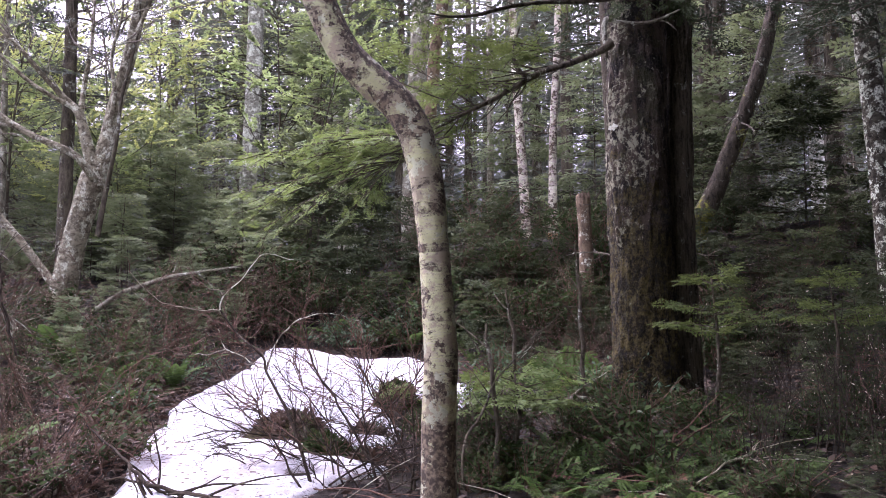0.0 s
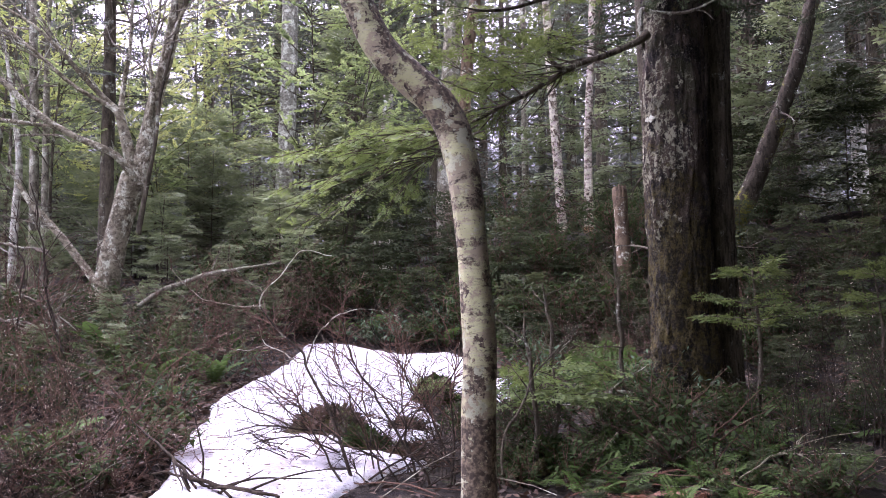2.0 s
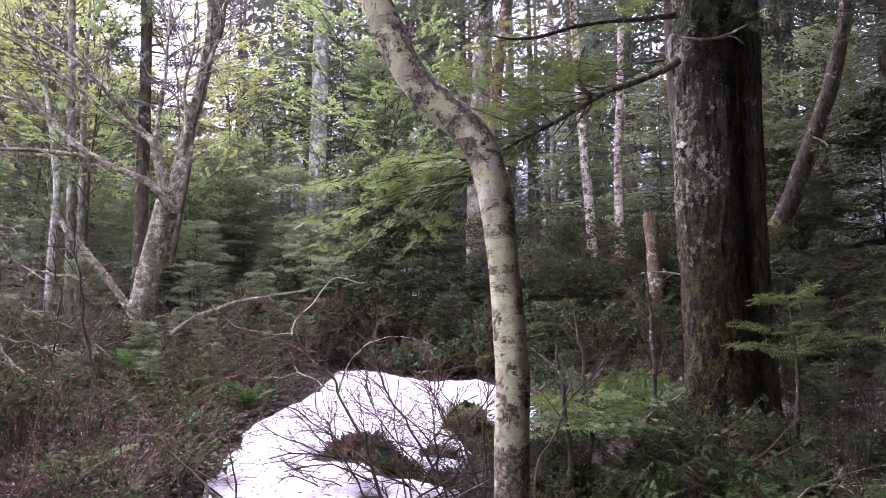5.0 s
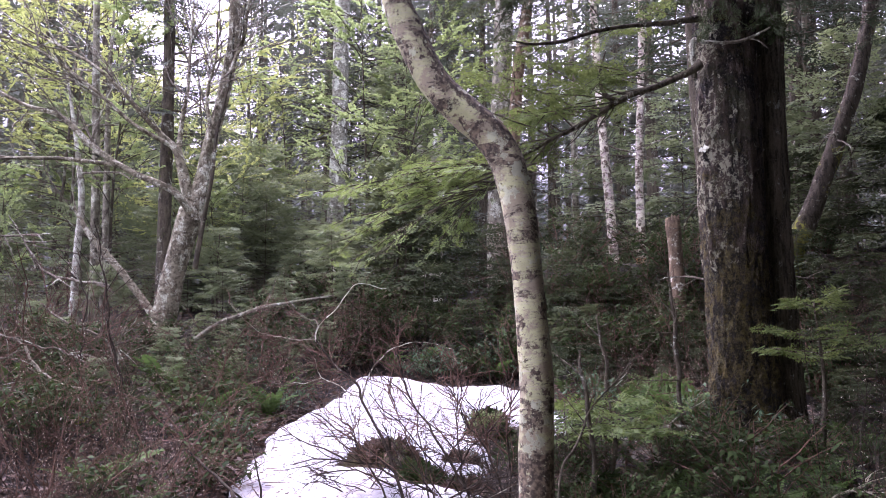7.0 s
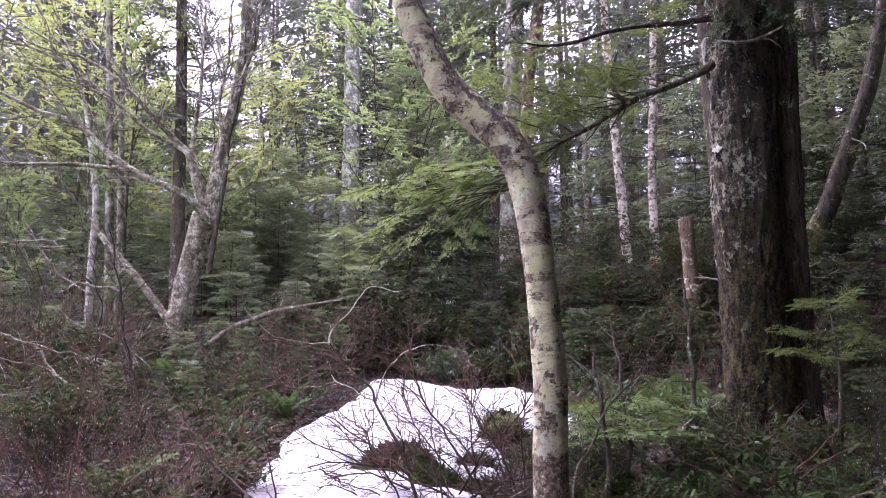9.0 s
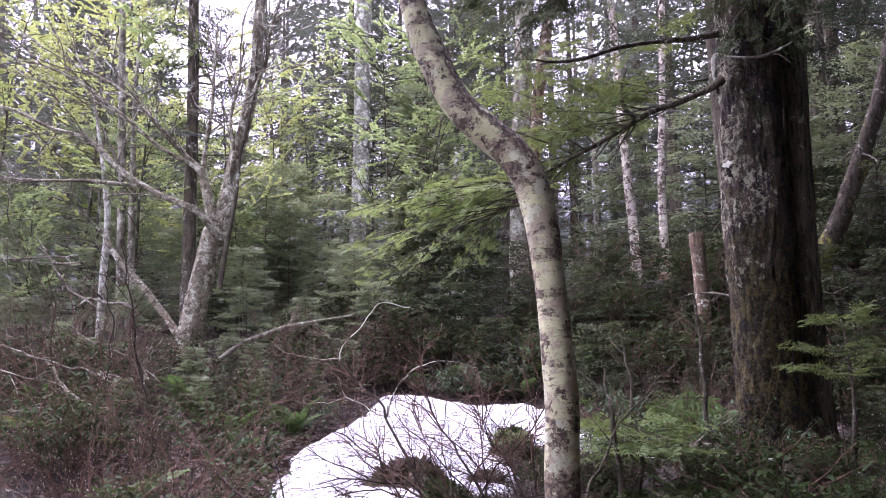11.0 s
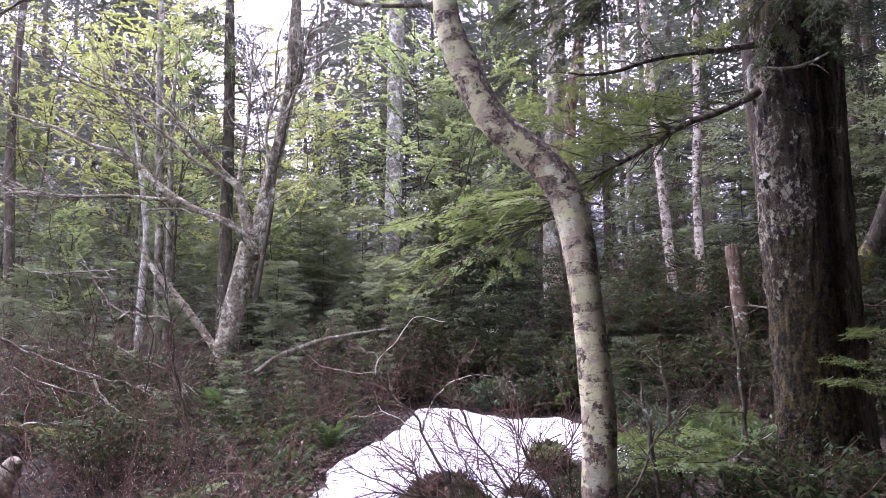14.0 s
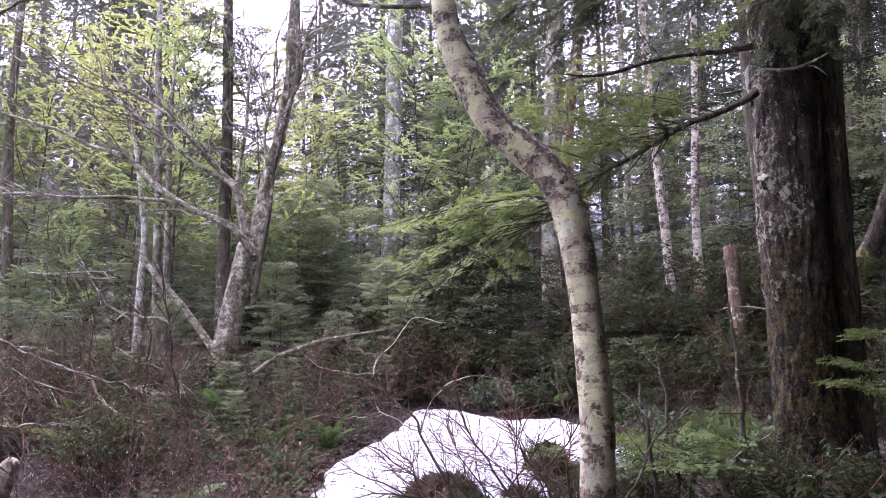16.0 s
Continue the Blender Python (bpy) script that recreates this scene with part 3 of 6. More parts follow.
def placed_trunk(name, label, category, group, y, rows, material, rings=60, seg=20, rough=0.05, flare=0.0, seed=0, part_name="trunk", down=0.25):
    """A tree whose trunk follows rows of x, z, radius at the distance y; its foot goes a little into the ground."""
    rows = rows_at(y, rows)
    x0, y0, z0, r0 = rows[0]
    g = float(ground(x0, y0))
    if z0 > g - 0.1:
        rows = [(x0 - 0.0 * (z0 - g), y0, g - down, r0 * 1.08)] + rows
    base = Vector((x0, y0, g))
    tree = thing(name, base, label, category, group)
    local = [(a - base.x, b - base.y, c - base.z, r) for a, b, c, r in rows]
    part(part_name, trunk_geo(local, rings, seg, rough, 1.0, flare, seed), material, tree)
    return tree


def kinked(rows, seed=0, jitter=0.12):
    """The same line with angular bends instead of smooth ones."""
    rng = np.random.default_rng(seed)
    p = np.array(rows, float)
    out = [p[0]]
    for a, b in zip(p[:-1], p[1:]):
        ln = np.linalg.norm(b[:3] - a[:3])
        for k in (0.14, 0.5, 0.86):
            q = a + (b - a) * k
            q[:3] += rng.uniform(-1, 1, 3) * ln * jitter * (0.5 if k != 0.5 else 1.0) * 0.6
            out.append(q)
    return [tuple(q) for q in out + [p[-1]]]


def limb(tree, name, rows, material, rings=40, seg=10, rough=0.07, seed=0, label=""):
    o = tree.location
    local = [(a - o.x, b - o.y, c - o.z, r) for a, b, c, r in rows]
    return part(name, trunk_geo(local, rings, seg, rough, 1.5, 0, seed), material, tree, label)


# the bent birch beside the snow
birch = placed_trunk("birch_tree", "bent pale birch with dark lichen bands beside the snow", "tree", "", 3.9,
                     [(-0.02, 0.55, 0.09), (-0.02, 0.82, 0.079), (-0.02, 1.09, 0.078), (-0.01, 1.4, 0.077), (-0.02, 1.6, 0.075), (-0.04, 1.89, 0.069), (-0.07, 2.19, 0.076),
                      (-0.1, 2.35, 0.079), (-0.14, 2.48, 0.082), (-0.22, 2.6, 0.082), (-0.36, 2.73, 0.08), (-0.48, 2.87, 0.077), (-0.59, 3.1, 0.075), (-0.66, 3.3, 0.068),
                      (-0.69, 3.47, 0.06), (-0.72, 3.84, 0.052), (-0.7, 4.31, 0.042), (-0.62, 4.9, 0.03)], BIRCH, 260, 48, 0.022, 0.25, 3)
limb(birch, "limb", [(-0.69, 3.90, 3.46, 0.026), (-0.75, 3.90, 3.46, 0.016), (-0.82, 3.90, 3.46, 0.0125), (-0.97, 3.90, 3.47, 0.0115), (-1.11, 3.90, 3.49, 0.011), (-1.20, 3.90, 3.52, 0.0105), (-1.35, 3.90, 3.60, 0.0105), (-1.60, 3.90, 3.69, 0.01), (-1.98, 3.90, 3.73, 0.01), (-2.33, 3.90, 3.67, 0.01), (-2.62, 3.90, 3.66, 0.01), (-2.82, 3.90, 3.68, 0.0095), (-3.03, 3.90, 3.68, 0.0095), (-3.09, 3.90, 3.65, 0.009), (-3.23, 3.90, 3.59, 0.007)],
     GREY, 80, 14, 0.10, 8, "mossy horizontal limb")

def knot():
    u, v = np.meshgrid(np.linspace(0, 2 * np.pi, 14, endpoint=False), np.linspace(0, 1, 6))
    w = 1 + 0.18 * np.sin(3 * u + 1)
    V = np.stack([0.013 * v * np.cos(u) * w, -0.006 * np.cos(v * 3.0) * (1 - v * 0.6), 0.008 * v * np.sin(u) * w], -1).reshape(-1, 3) + np.array([-0.13, 3.815, 2.49]) - np.array(birch.location)
    i = np.arange(84).reshape(6, 14)
    j = np.roll(i, -1, 1)
    return V, np.stack([i[:-1], i[1:], j[1:], j[:-1]], -1).reshape(-1, 4)


part("knot", knot(), DARKTWIG, birch, "dark knot in the bark")

# the great double fir with moss at its foot
fir = placed_trunk("fir_tree", "big old double-stemmed conifer with mossy, lichen-spotted bark", "tree", "", 6.8,
                   [(1.62, 0.66, 0.332), (1.62, 0.99, 0.301), (1.61, 1.32, 0.264), (1.6, 1.86, 0.248), (1.58, 2.73, 0.243), (1.59, 3.81, 0.235), (1.59, 4.58, 0.231),
                    (1.61, 6.29, 0.203), (1.65, 8.97, 0.15), (1.66, 11.5, 0.06)], FIR, 420, 90, 0.055, 0.12, 5)
limb(fir, "second_stem", [(x, 7.05, z, r) for x, z, r in [(1.99, 0.75, 0.21), (1.97, 0.98, 0.18), (1.95, 1.31, 0.162), (1.95, 2.06, 0.15), (1.95, 2.77, 0.147), (1.97, 3.89, 0.145),
                                                        (1.98, 4.7, 0.141), (2.02, 6.47, 0.125), (2.08, 9.24, 0.093), (2.1, 11, 0.03)]], CEDAR, 200, 40, 0.07, 6, "dark furrowed second stem")


def fir_foliage():
    """The long drooping limb that passes behind the birch, and the one above it, with their sprays."""
    rng = np.random.default_rng(21)
    o = np.array(fir.location)
    main = [(1.33, 6.5, 3.82, 0.08), (1.23, 6.5, 3.75, 0.056), (1.0, 6.5, 3.65, 0.047), (0.78, 6.5, 3.58, 0.046), (0.6, 6.48, 3.48, 0.041), (0.38, 6.45, 3.34, 0.033),
            (0.16, 6.4, 3.22, 0.026), (-0.02, 6.35, 3.11, 0.022), (-0.3, 6.25, 2.99, 0.016), (-0.7, 6.1, 2.88, 0.010), (-1.05, 6.0, 2.76, 0.005)]
    upper = [(1.37, 6.6, 4.23, 0.05), (1.12, 6.6, 4.2, 0.034), (0.8, 6.6, 4.19, 0.025), (0.53, 6.6, 4.15, 0.023), (0.25, 6.6, 4.08, 0.02), (0.03, 6.6, 4.07, 0.016), (-0.1, 6.6, 4.1, 0.008)]
    dead = [(1.30, 6.56, 3.72, 0.025), (1.28, 6.52, 4.0, 0.03), (1.38, 6.5, 3.99, 0.022), (1.56, 6.48, 3.97, 0.02), (1.71, 6.47, 4.0, 0.018), (1.86, 6.45, 4.07, 0.011)]
    dead_twig = [(1.68, 6.47, 3.99, 0.011), (1.76, 6.46, 3.97, 0.009), (1.83, 6.45, 3.90, 0.006)]
    thin = lambda rows, k: [(x, y, z, r * k) for x, y, z, r in rows]
    droop = limb(fir, "drooping_limb", thin(main, 0.5), BROWN, 90, 12, 0.1, 1)
    limb(fir, "upper_limb", thin(upper, 0.65), MOSSY, 60, 10, 0.12, 2)
    snapped = limb(fir, "broken_limb", thin(dead, 0.65), TWIG_GREY, 50, 10, 0.1, 3, "bare broken grey limb")
    limb(fir, "broken_twig", thin(dead_twig, 0.7), TWIG_GREY, 20, 8, 0.1, 4).parent = snapped
    crook = [(0.70, 6.49, 3.54, 0.03), (0.62, 6.47, 3.56, 0.024), (0.57, 6.46, 3.62, 0.022), (0.55, 6.45, 3.70, 0.018), (0.57, 6.44, 3.82, 0.012), (0.6, 6.42, 3.92, 0.006)]
    limb(fir, "crooked_branch", thin(crook, 0.8), BROWN, 30, 8, 0.1, 5).parent = droop
    path = spline(np.array(main)[:, :3], 80)[None]
    # fan of the tip, behind and left of the birch: bare dark branches that fork late
    tips = np.array([(-0.74, 2.97), (-0.96, 2.92), (-1.26, 2.81), (-1.42, 2.69), (-1.52, 2.50), (-1.26, 2.55), (-1.21, 2.29), (-0.97, 2.34), (-1.06, 2.69), (-0.78, 2.51), (-0.58, 2.85), (-0.50, 2.57), (-0.90, 2.82), (-0.69, 2.31), (-1.33, 2.45)])
    nb = len(tips)
    start = np.array([-0.03, 6.25, 2.92])
    goal = np.stack([tips[:, 0], 5.95 + rng.uniform(-0.3, 0.3, nb), tips[:, 1]], -1)
    u = np.linspace(0, 1, 9)[None, :, None]
    P1 = start + rng.uniform(-0.14, 0.14, (nb, 1, 3)) * (1 - u) + (goal - start)[:, None] * u + np.array([0, 0, 0.07]) * np.sin(np.pi * u) + 0.012 * rng.standard_normal((nb, 9, 3)) * u
    per2 = 10
    nb2 = nb * per2
    w = np.repeat(np.arange(nb), per2)
    C2, T2 = along(P1, w, rng.uniform(0.3, 0.99, nb2))
    P2 = grow(rng, C2, T2 + np.stack([rng.uniform(-0.2, 0.1, nb2), rng.choice([-1, 1], nb2) * 0.7, rng.uniform(-0.35, 0.15, nb2)], -1), rng.uniform(0.12, 0.36, nb2), 6, 0.08, -0.03)
    lush = tips[w, 1] + rng.uniform(-0.2, 0.2, nb2) > 2.59
    # foliage above the middle of the limb
    nb3 = 26
    C3, T3 = along(path, np.zeros(nb3, int), rng.uniform(0.12, 0.6, nb3))
    P3 = grow(rng, C3, np.stack([-rng.uniform(0.3, 1.0, nb3), rng.uniform(-0.6, 0.6, nb3), rng.uniform(-0.2, 0.5, nb3)], -1), rng.uniform(0.5, 1.25, nb3), 8, 0.10, -0.03)
    nb4 = 70
    C4, T4 = along(P3, rng.integers(0, nb3, nb4), rng.uniform(0.2, 0.95, nb4))
    P4 = grow(rng, C4, T4 + rng.uniform(-0.9, 0.9, (nb4, 3)) * np.array([1, 1, 0.35]), rng.uniform(0.15, 0.4, nb4), 6, 0.1, -0.07)
    nb6 = 12
    C6, T6 = along(path, np.zeros(nb6, int), rng.uniform(0.3, 0.62, nb6))
    P6 = grow(rng, C6, np.stack([-rng.uniform(0.2, 1.0, nb6), rng.uniform(-0.4, 0.4, nb6), -rng.uniform(0.2, 0.9, nb6)], -1), rng.uniform(0.25, 0.6, nb6), 8, 0.18, 0.03)
    # a hanging spray under the upper limb and above the view
    up = spline(np.array(upper)[:, :3], 50)[None]
    nb5 = 14
    C5, T5 = along(up, np.zeros(nb5, int), rng.uniform(0.05, 0.95, nb5))
    P5 = grow(rng, C5, np.stack([rng.uniform(-0.8, 0.2, nb5), rng.uniform(-0.6, 0.6, nb5), rng.uniform(0.0, 0.5, nb5)], -1), rng.uniform(0.3, 0.7, nb5), 6, 0.12, -0.04)
    tp = lambda P, a, b: tubes(P - o, np.broadcast_to(np.linspace(a, b, P.shape[1]), P.shape[:2]), 4)
    part("twig_spray", joined(tp(P1, 0.0065, 0.0025), tp(P2, 0.004, 0.0015), tp(P3, 0.007, 0.002), tp(P4, 0.004, 0.0015), tp(P6, 0.006, 0.002), tp(P5, 0.006, 0.002)), BROWN, fir)["kind"] = "stuff"
    part("tip_foliage", joined(sprays(rng, P1 - o, FINE, 6, 0.15, 0.72), sprays(rng, P2[lush] - o, FINE, 4, 0.12, 0.35), sprays(rng, P2[~lush] - o, FINE, 1, 0.10, 0.6)), HEMLOCK, droop, "bright green drooping needle sprays")
    part("limb_foliage", joined(sprays(rng, P4 - o, FINE, 5, 0.14, 0.15), sprays(rng, P3 - o, FINE, 9, 0.2, 0.45), sprays(rng, P5 - o, FINE, 6, 0.18, 0.3)), BOUGH, droop)


fir_foliage()


def hanging_bough(start, tips, depth, seed):
    """A dark bough of the fir that hangs into view from above."""
    rng = np.random.default_rng(seed)
    o = np.array(fir.location)
    tips = np.array(tips)
    n = len(tips)
    goal = np.stack([tips[:, 0], depth + rng.uniform(-0.4, 0.4, n), tips[:, 1]], -1)
    u = np.linspace(0, 1, 9)[None, :, None]
    P = np.array(start) + (goal - np.array(start))[:, None] * u + np.array([0, 0, 0.10]) * np.sin(np.pi * u) + 0.015 * rng.standard_normal((n, 9, 3)) * u
    m = n * 9
    C, T = along(P, np.repeat(np.arange(n), 9), rng.uniform(0.2, 0.98, m))
    P2 = grow(rng, C, T + rng.uniform(-0.8, 0.8, (m, 3)) * np.array([1, 1, 0.4]), rng.uniform(0.12, 0.4, m), 6, 0.1, -0.05)
    bough = part("bough", joined(tubes(P - o, np.broadcast_to(np.linspace(0.013, 0.003, 9), P.shape[:2]), 6), tubes(P2 - o, np.broadcast_to(np.linspace(0.004, 0.0015, 6), P2.shape[:2]), 4)), BROWN, fir)
    part("bough_foliage", joined(sprays(rng, P - o, FINE, 6, 0.16, 0.5), sprays(rng, P2 - o, FINE, 5, 0.14, 0.2)), SAPLING, bough, "dark green hanging needle sprays")


hanging_bough((0.48, 6.5, 4.84), [(-0.78, 4.38), (-0.65, 4.15), (-0.42, 4.42), (-0.27, 4.10), (-0.12, 4.25), (0.06, 4.40), (-0.53, 4.55), (-0.08, 4.02)], 6.3, 81)
hanging_bough((1.81, 6.2, 4.70), [(1.24, 4.28), (1.34, 4.05), (1.66, 4.04), (1.82, 4.16)], 6.1, 82)

# the forked birch on the bank
old = placed_trunk("forked_birch", "forked grey-white birch with bare spreading limbs on the bank", "tree", "", 9.0,
                   [(-4.18, 1.26, 0.172), (-4.12, 1.64, 0.155), (-4.02, 2.03, 0.138), (-3.93, 2.51, 0.126), (-3.84, 2.88, 0.127), (-3.75, 3.2, 0.135), (-3.63, 3.54, 0.092), (-3.55, 3.99, 0.078),
                    (-3.44, 4.43, 0.07), (-3.36, 4.87, 0.068), (-3.31, 5.2, 0.066), (-3.31, 5.58, 0.064), (-3.28, 6.04, 0.058), (-3.23, 7.17, 0.044), (-3.1, 8.2, 0.02)], OLDB, 160, 30, 0.05, 0.15, 9)
OLD_LIMBS = [
    [(-3.69, 8.95, 3.1, 0.09), (-3.78, 8.92, 3.47, 0.072), (-3.88, 8.9, 3.87, 0.06), (-4.03, 8.88, 4.04, 0.039), (-4.25, 8.8, 4.28, 0.033), (-4.47, 8.7, 4.55, 0.027), (-4.79, 8.6, 4.84, 0.021), (-5.3, 8.5, 5.12, 0.012)],
    [(-3.88, 8.9, 3.85, 0.043), (-3.87, 8.95, 4.23, 0.03), (-3.81, 8.95, 4.67, 0.025), (-3.81, 8.97, 5.17, 0.018), (-3.8, 9.0, 5.69, 0.01)],
    [(-3.68, 8.9, 3.15, 0.055), (-3.84, 8.7, 3.4, 0.046), (-4.29, 8.65, 3.61, 0.042), (-4.66, 8.6, 3.85, 0.038), (-5.1, 8.6, 4.24, 0.033), (-5.52, 8.6, 4.39, 0.027), (-5.96, 8.6, 4.61, 0.024), (-6.32, 8.6, 4.73, 0.018), (-6.9, 8.6, 4.95, 0.008)],
    [(-4.40, 8.64, 3.68, 0.024), (-5.07, 8.6, 3.77, 0.024), (-5.69, 8.6, 3.8, 0.021), (-6.29, 8.6, 3.87, 0.018), (-6.9, 8.6, 3.9, 0.008)],
    [(-3.95, 8.88, 3.95, 0.03), (-4.3, 8.7, 4.15, 0.026), (-4.75, 8.6, 4.55, 0.022), (-5.3, 8.5, 4.95, 0.017), (-5.9, 8.4, 5.2, 0.010)],
    [(-3.47, 8.98, 4.3, 0.045), (-3.32, 8.9, 4.75, 0.03), (-3.15, 8.85, 5.15, 0.026), (-3.05, 8.8, 5.6, 0.02), (-2.75, 8.8, 5.75, 0.01)],
    [(-3.58, 8.95, 3.75, 0.04), (-3.5, 8.85, 4.1, 0.028), (-3.53, 8.8, 4.5, 0.02), (-3.42, 8.75, 4.9, 0.016), (-3.4, 8.7, 5.3, 0.008)],
    [(-4.1, 9.15, 1.95, 0.075), (-4.32, 9.2, 2.21, 0.055), (-4.61, 9.2, 2.57, 0.049), (-4.83, 9.2, 2.81, 0.046), (-5.03, 9.2, 3.03, 0.037), (-5.24, 9.2, 3.35, 0.02)],
]


def old_limbs():
    rng = np.random.default_rng(4)
    o = np.array(old.location)
    for i, rows in enumerate(OLD_LIMBS):
        bough = limb(old, "limb", [(x, y, z, r * 0.85) for x, y, z, r in rows], OLDB, 60, 12, 0.09, 30 + i)
        path = spline(np.array(rows)[:, :3], 40)[None]
        n = 12 if i != 7 else 3
        C, T = along(path, np.zeros(n, int), rng.uniform(0.3, 1, n))
        P = grow(rng, C, T + rng.uniform(-0.9, 0.9, (n, 3)), rng.uniform(0.5, 1.5, n), 9, 0.14, 0.03)
        C2, T2 = along(P, rng.integers(0, n, n * 5), rng.uniform(0.2, 0.95, n * 5))
        P2 = grow(rng, C2, T2 + rng.uniform(-0.9, 0.9, (n * 5, 3)), rng.uniform(0.2, 0.7, n * 5), 6, 0.16, 0.04)
        fine = [tubes(P - o, np.broadcast_to(np.linspace(0.010, 0.003, 9), P.shape[:2]), 5), tubes(P2 - o, np.broadcast_to(np.linspace(0.005, 0.0015, 6), P2.shape[:2]), 4)]
        part("twig_spray", joined(*fine), TWIG_GREY, bough, "fine bare grey twigs")["kind"] = "stuff"


old_limbs()

# the other standing trunks, by distance
TRUNKS = [
    ("slender_conifer", "slender dark trunk with sparse needles behind the forked birch", BROWN, 10.2, [(-4.58, 2.03, 0.088), (-4.58, 2.65, 0.085), (-4.59, 4.25, 0.076), (-4.61, 5.69, 0.07), (-4.65, 7.17, 0.057), (-4.66, 9.5, 0.02)]),
    ("lichened_conifer", "straight grey trunk patched with pale lichen", LICHENED, 16.0, [(-3.77, 2.6, 0.165), (-3.73, 3.95, 0.155), (-3.66, 5.81, 0.158), (-3.63, 8.07, 0.154), (-3.6, 10.39, 0.145), (-3.61, 14.0, 0.11)]),
    ("brown_conifer", "straight brown conifer trunk in the wood", BROWN, 18.0, [(-2.69, 3.2, 0.16), (-2.71, 6.35, 0.153), (-2.75, 8.89, 0.143), (-2.81, 12.83, 0.114), (-2.8, 15, 0.05)]),
    ("pale_snag", "pale broken snag without branches", PALE, 17.0, [(-1.86, 3.2, 0.14), (-1.84, 5.73, 0.132), (-1.83, 6.38, 0.116)]),
    ("thin_snag", "thin pale broken snag", PALE, 18.0, [(-2.27, 3.5, 0.085), (-2.29, 6.35, 0.086), (-2.29, 7.55, 0.074)]),
    ("grey_conifer", "stout grey conifer trunk behind the birch", GREY, 12.0, [(-0.45, 2.8, 0.14), (-0.45, 3.66, 0.137), (-0.38, 5.15, 0.131), (-0.31, 6.43, 0.132), (-0.25, 8.17, 0.117), (-0.21, 10.87, 0.086)]),
    ("leaning_pink_trunk", "leaning pinkish-brown trunk with peeling bark", PINK, 13.0, [(-0.25, 2.9, 0.10), (-0.23, 4.11, 0.096), (-0.14, 5.82, 0.093), (0.0, 6.84, 0.094), (0.2, 8.25, 0.081), (0.29, 10.66, 0.065)]),
    ("thin_grey_trunk", "thin grey trunk far in the wood", GREY, 15.0, [(0.85, 3.2, 0.062), (0.85, 5.54, 0.061), (0.84, 7.66, 0.057), (0.82, 10.95, 0.048)]),
    ("spotted_birch", "slim birch spotted dark and pale", SLIM, 12.0, [(1.22, 2.69, 0.070), (1.18, 3.13, 0.068), (1.12, 4.24, 0.064), (1.05, 5.41, 0.058), (0.98, 7.29, 0.05), (0.9, 9.96, 0.043)]),
    ("white_birch", "slim white birch with a salmon-coloured foot", SLIM, 12.0, [(1.54, 2.53, 0.070), (1.56, 2.85, 0.066), (1.58, 4.32, 0.058), (1.65, 5.58, 0.05), (1.72, 7.29, 0.044), (1.8, 9.96, 0.038)]),
    ("broken_stump", "tall broken stump with reddish flaking bark", PINK, 9.6, [(1.63, 1.8, 0.09), (1.62, 2.52, 0.08), (1.61, 2.8, 0.077), (1.6, 3.10, 0.081)]),
    ("greyish_conifer", "greyish brown conifer trunk behind the old double one", BROWN, 8.6, [(1.90, 1.6, 0.118), (1.86, 2.6, 0.112), (1.79, 3.5, 0.105), (1.74, 4.42, 0.1), (1.74, 5.65, 0.09), (1.75, 8.22, 0.068)]),
    ("dark_conifer", "dark straight conifer trunk in the deep wood", BROWN, 14.0, [(4.39, 3.3, 0.122), (4.43, 5.28, 0.119), (4.46, 7.25, 0.116), (4.49, 10.32, 0.089)]),
    ("dark_conifer", "dark straight conifer trunk in the deep wood", BROWN, 15.0, [(4.95, 3.4, 0.131), (5.0, 5.54, 0.127), (5.04, 7.66, 0.119), (5.11, 10.95, 0.095)]),
    ("leaning_tree", "leaning curved trunk with yellow-green moss at its foot", MOSSY, 11.0, [(3.14, 2.44, 0.170), (3.27, 2.81, 0.150), (3.36, 3.03, 0.135), (3.58, 3.44, 0.125), (3.78, 3.93, 0.115), (3.99, 4.47, 0.105), (4.20, 5.04, 0.100), (4.36, 5.62, 0.095), (4.49, 6.25, 0.090), (4.60, 8.0, 0.08)]),
    ("lichened_birch", "upright birch with white lichen on dark bark", SPOTTED, 9.0, [(4.79, 1.5, 0.125), (4.75, 2.21, 0.12), (4.71, 3.12, 0.118), (4.66, 4.11, 0.126), (4.6, 5.2, 0.13), (4.54, 6.5, 0.12), (4.52, 8.19, 0.09)]),
    ("pale_snag", "pale broken snag without branches", PALE, 16.0, [(7.15, 3.4, 0.14), (7.15, 5.37, 0.13), (7.12, 6.2, 0.098)]),
    ("thin_birch", "thin dark stem among bare twigs", BROWN, 11.0, [(-8.2, 2.0, 0.08), (-8.22, 2.81, 0.074), (-8.3, 4.09, 0.071), (-8.4, 5.55, 0.068), (-8.36, 7.61, 0.05)]),
    ("thin_birch", "thin pale birch stem among bare twigs", GREY, 10.5, [(-5.62, 1.8, 0.06), (-5.64, 2.68, 0.056), (-5.68, 3.97, 0.053), (-5.75, 5.36, 0.05), (-5.81, 6.95, 0.037), (-5.8, 8, 0.01)]),
    ("thin_birch", "thin pale birch stem among bare twigs", GREY, 11.0, [(-5.76, 1.9, 0.05), (-5.76, 2.66, 0.048), (-5.79, 4.09, 0.045), (-5.82, 5.24, 0.034), (-5.8, 6.8, 0.01)]),
    ("thin_birch", "thin pale birch stem among bare twigs", PALE, 10.0, [(-5.62, 1.7, 0.055), (-5.62, 2.36, 0.05), (-5.61, 2.96, 0.047), (-5.59, 3.64, 0.041), (-5.72, 4.48, 0.027), (-5.9, 5.4, 0.01)]),
]
standing = []
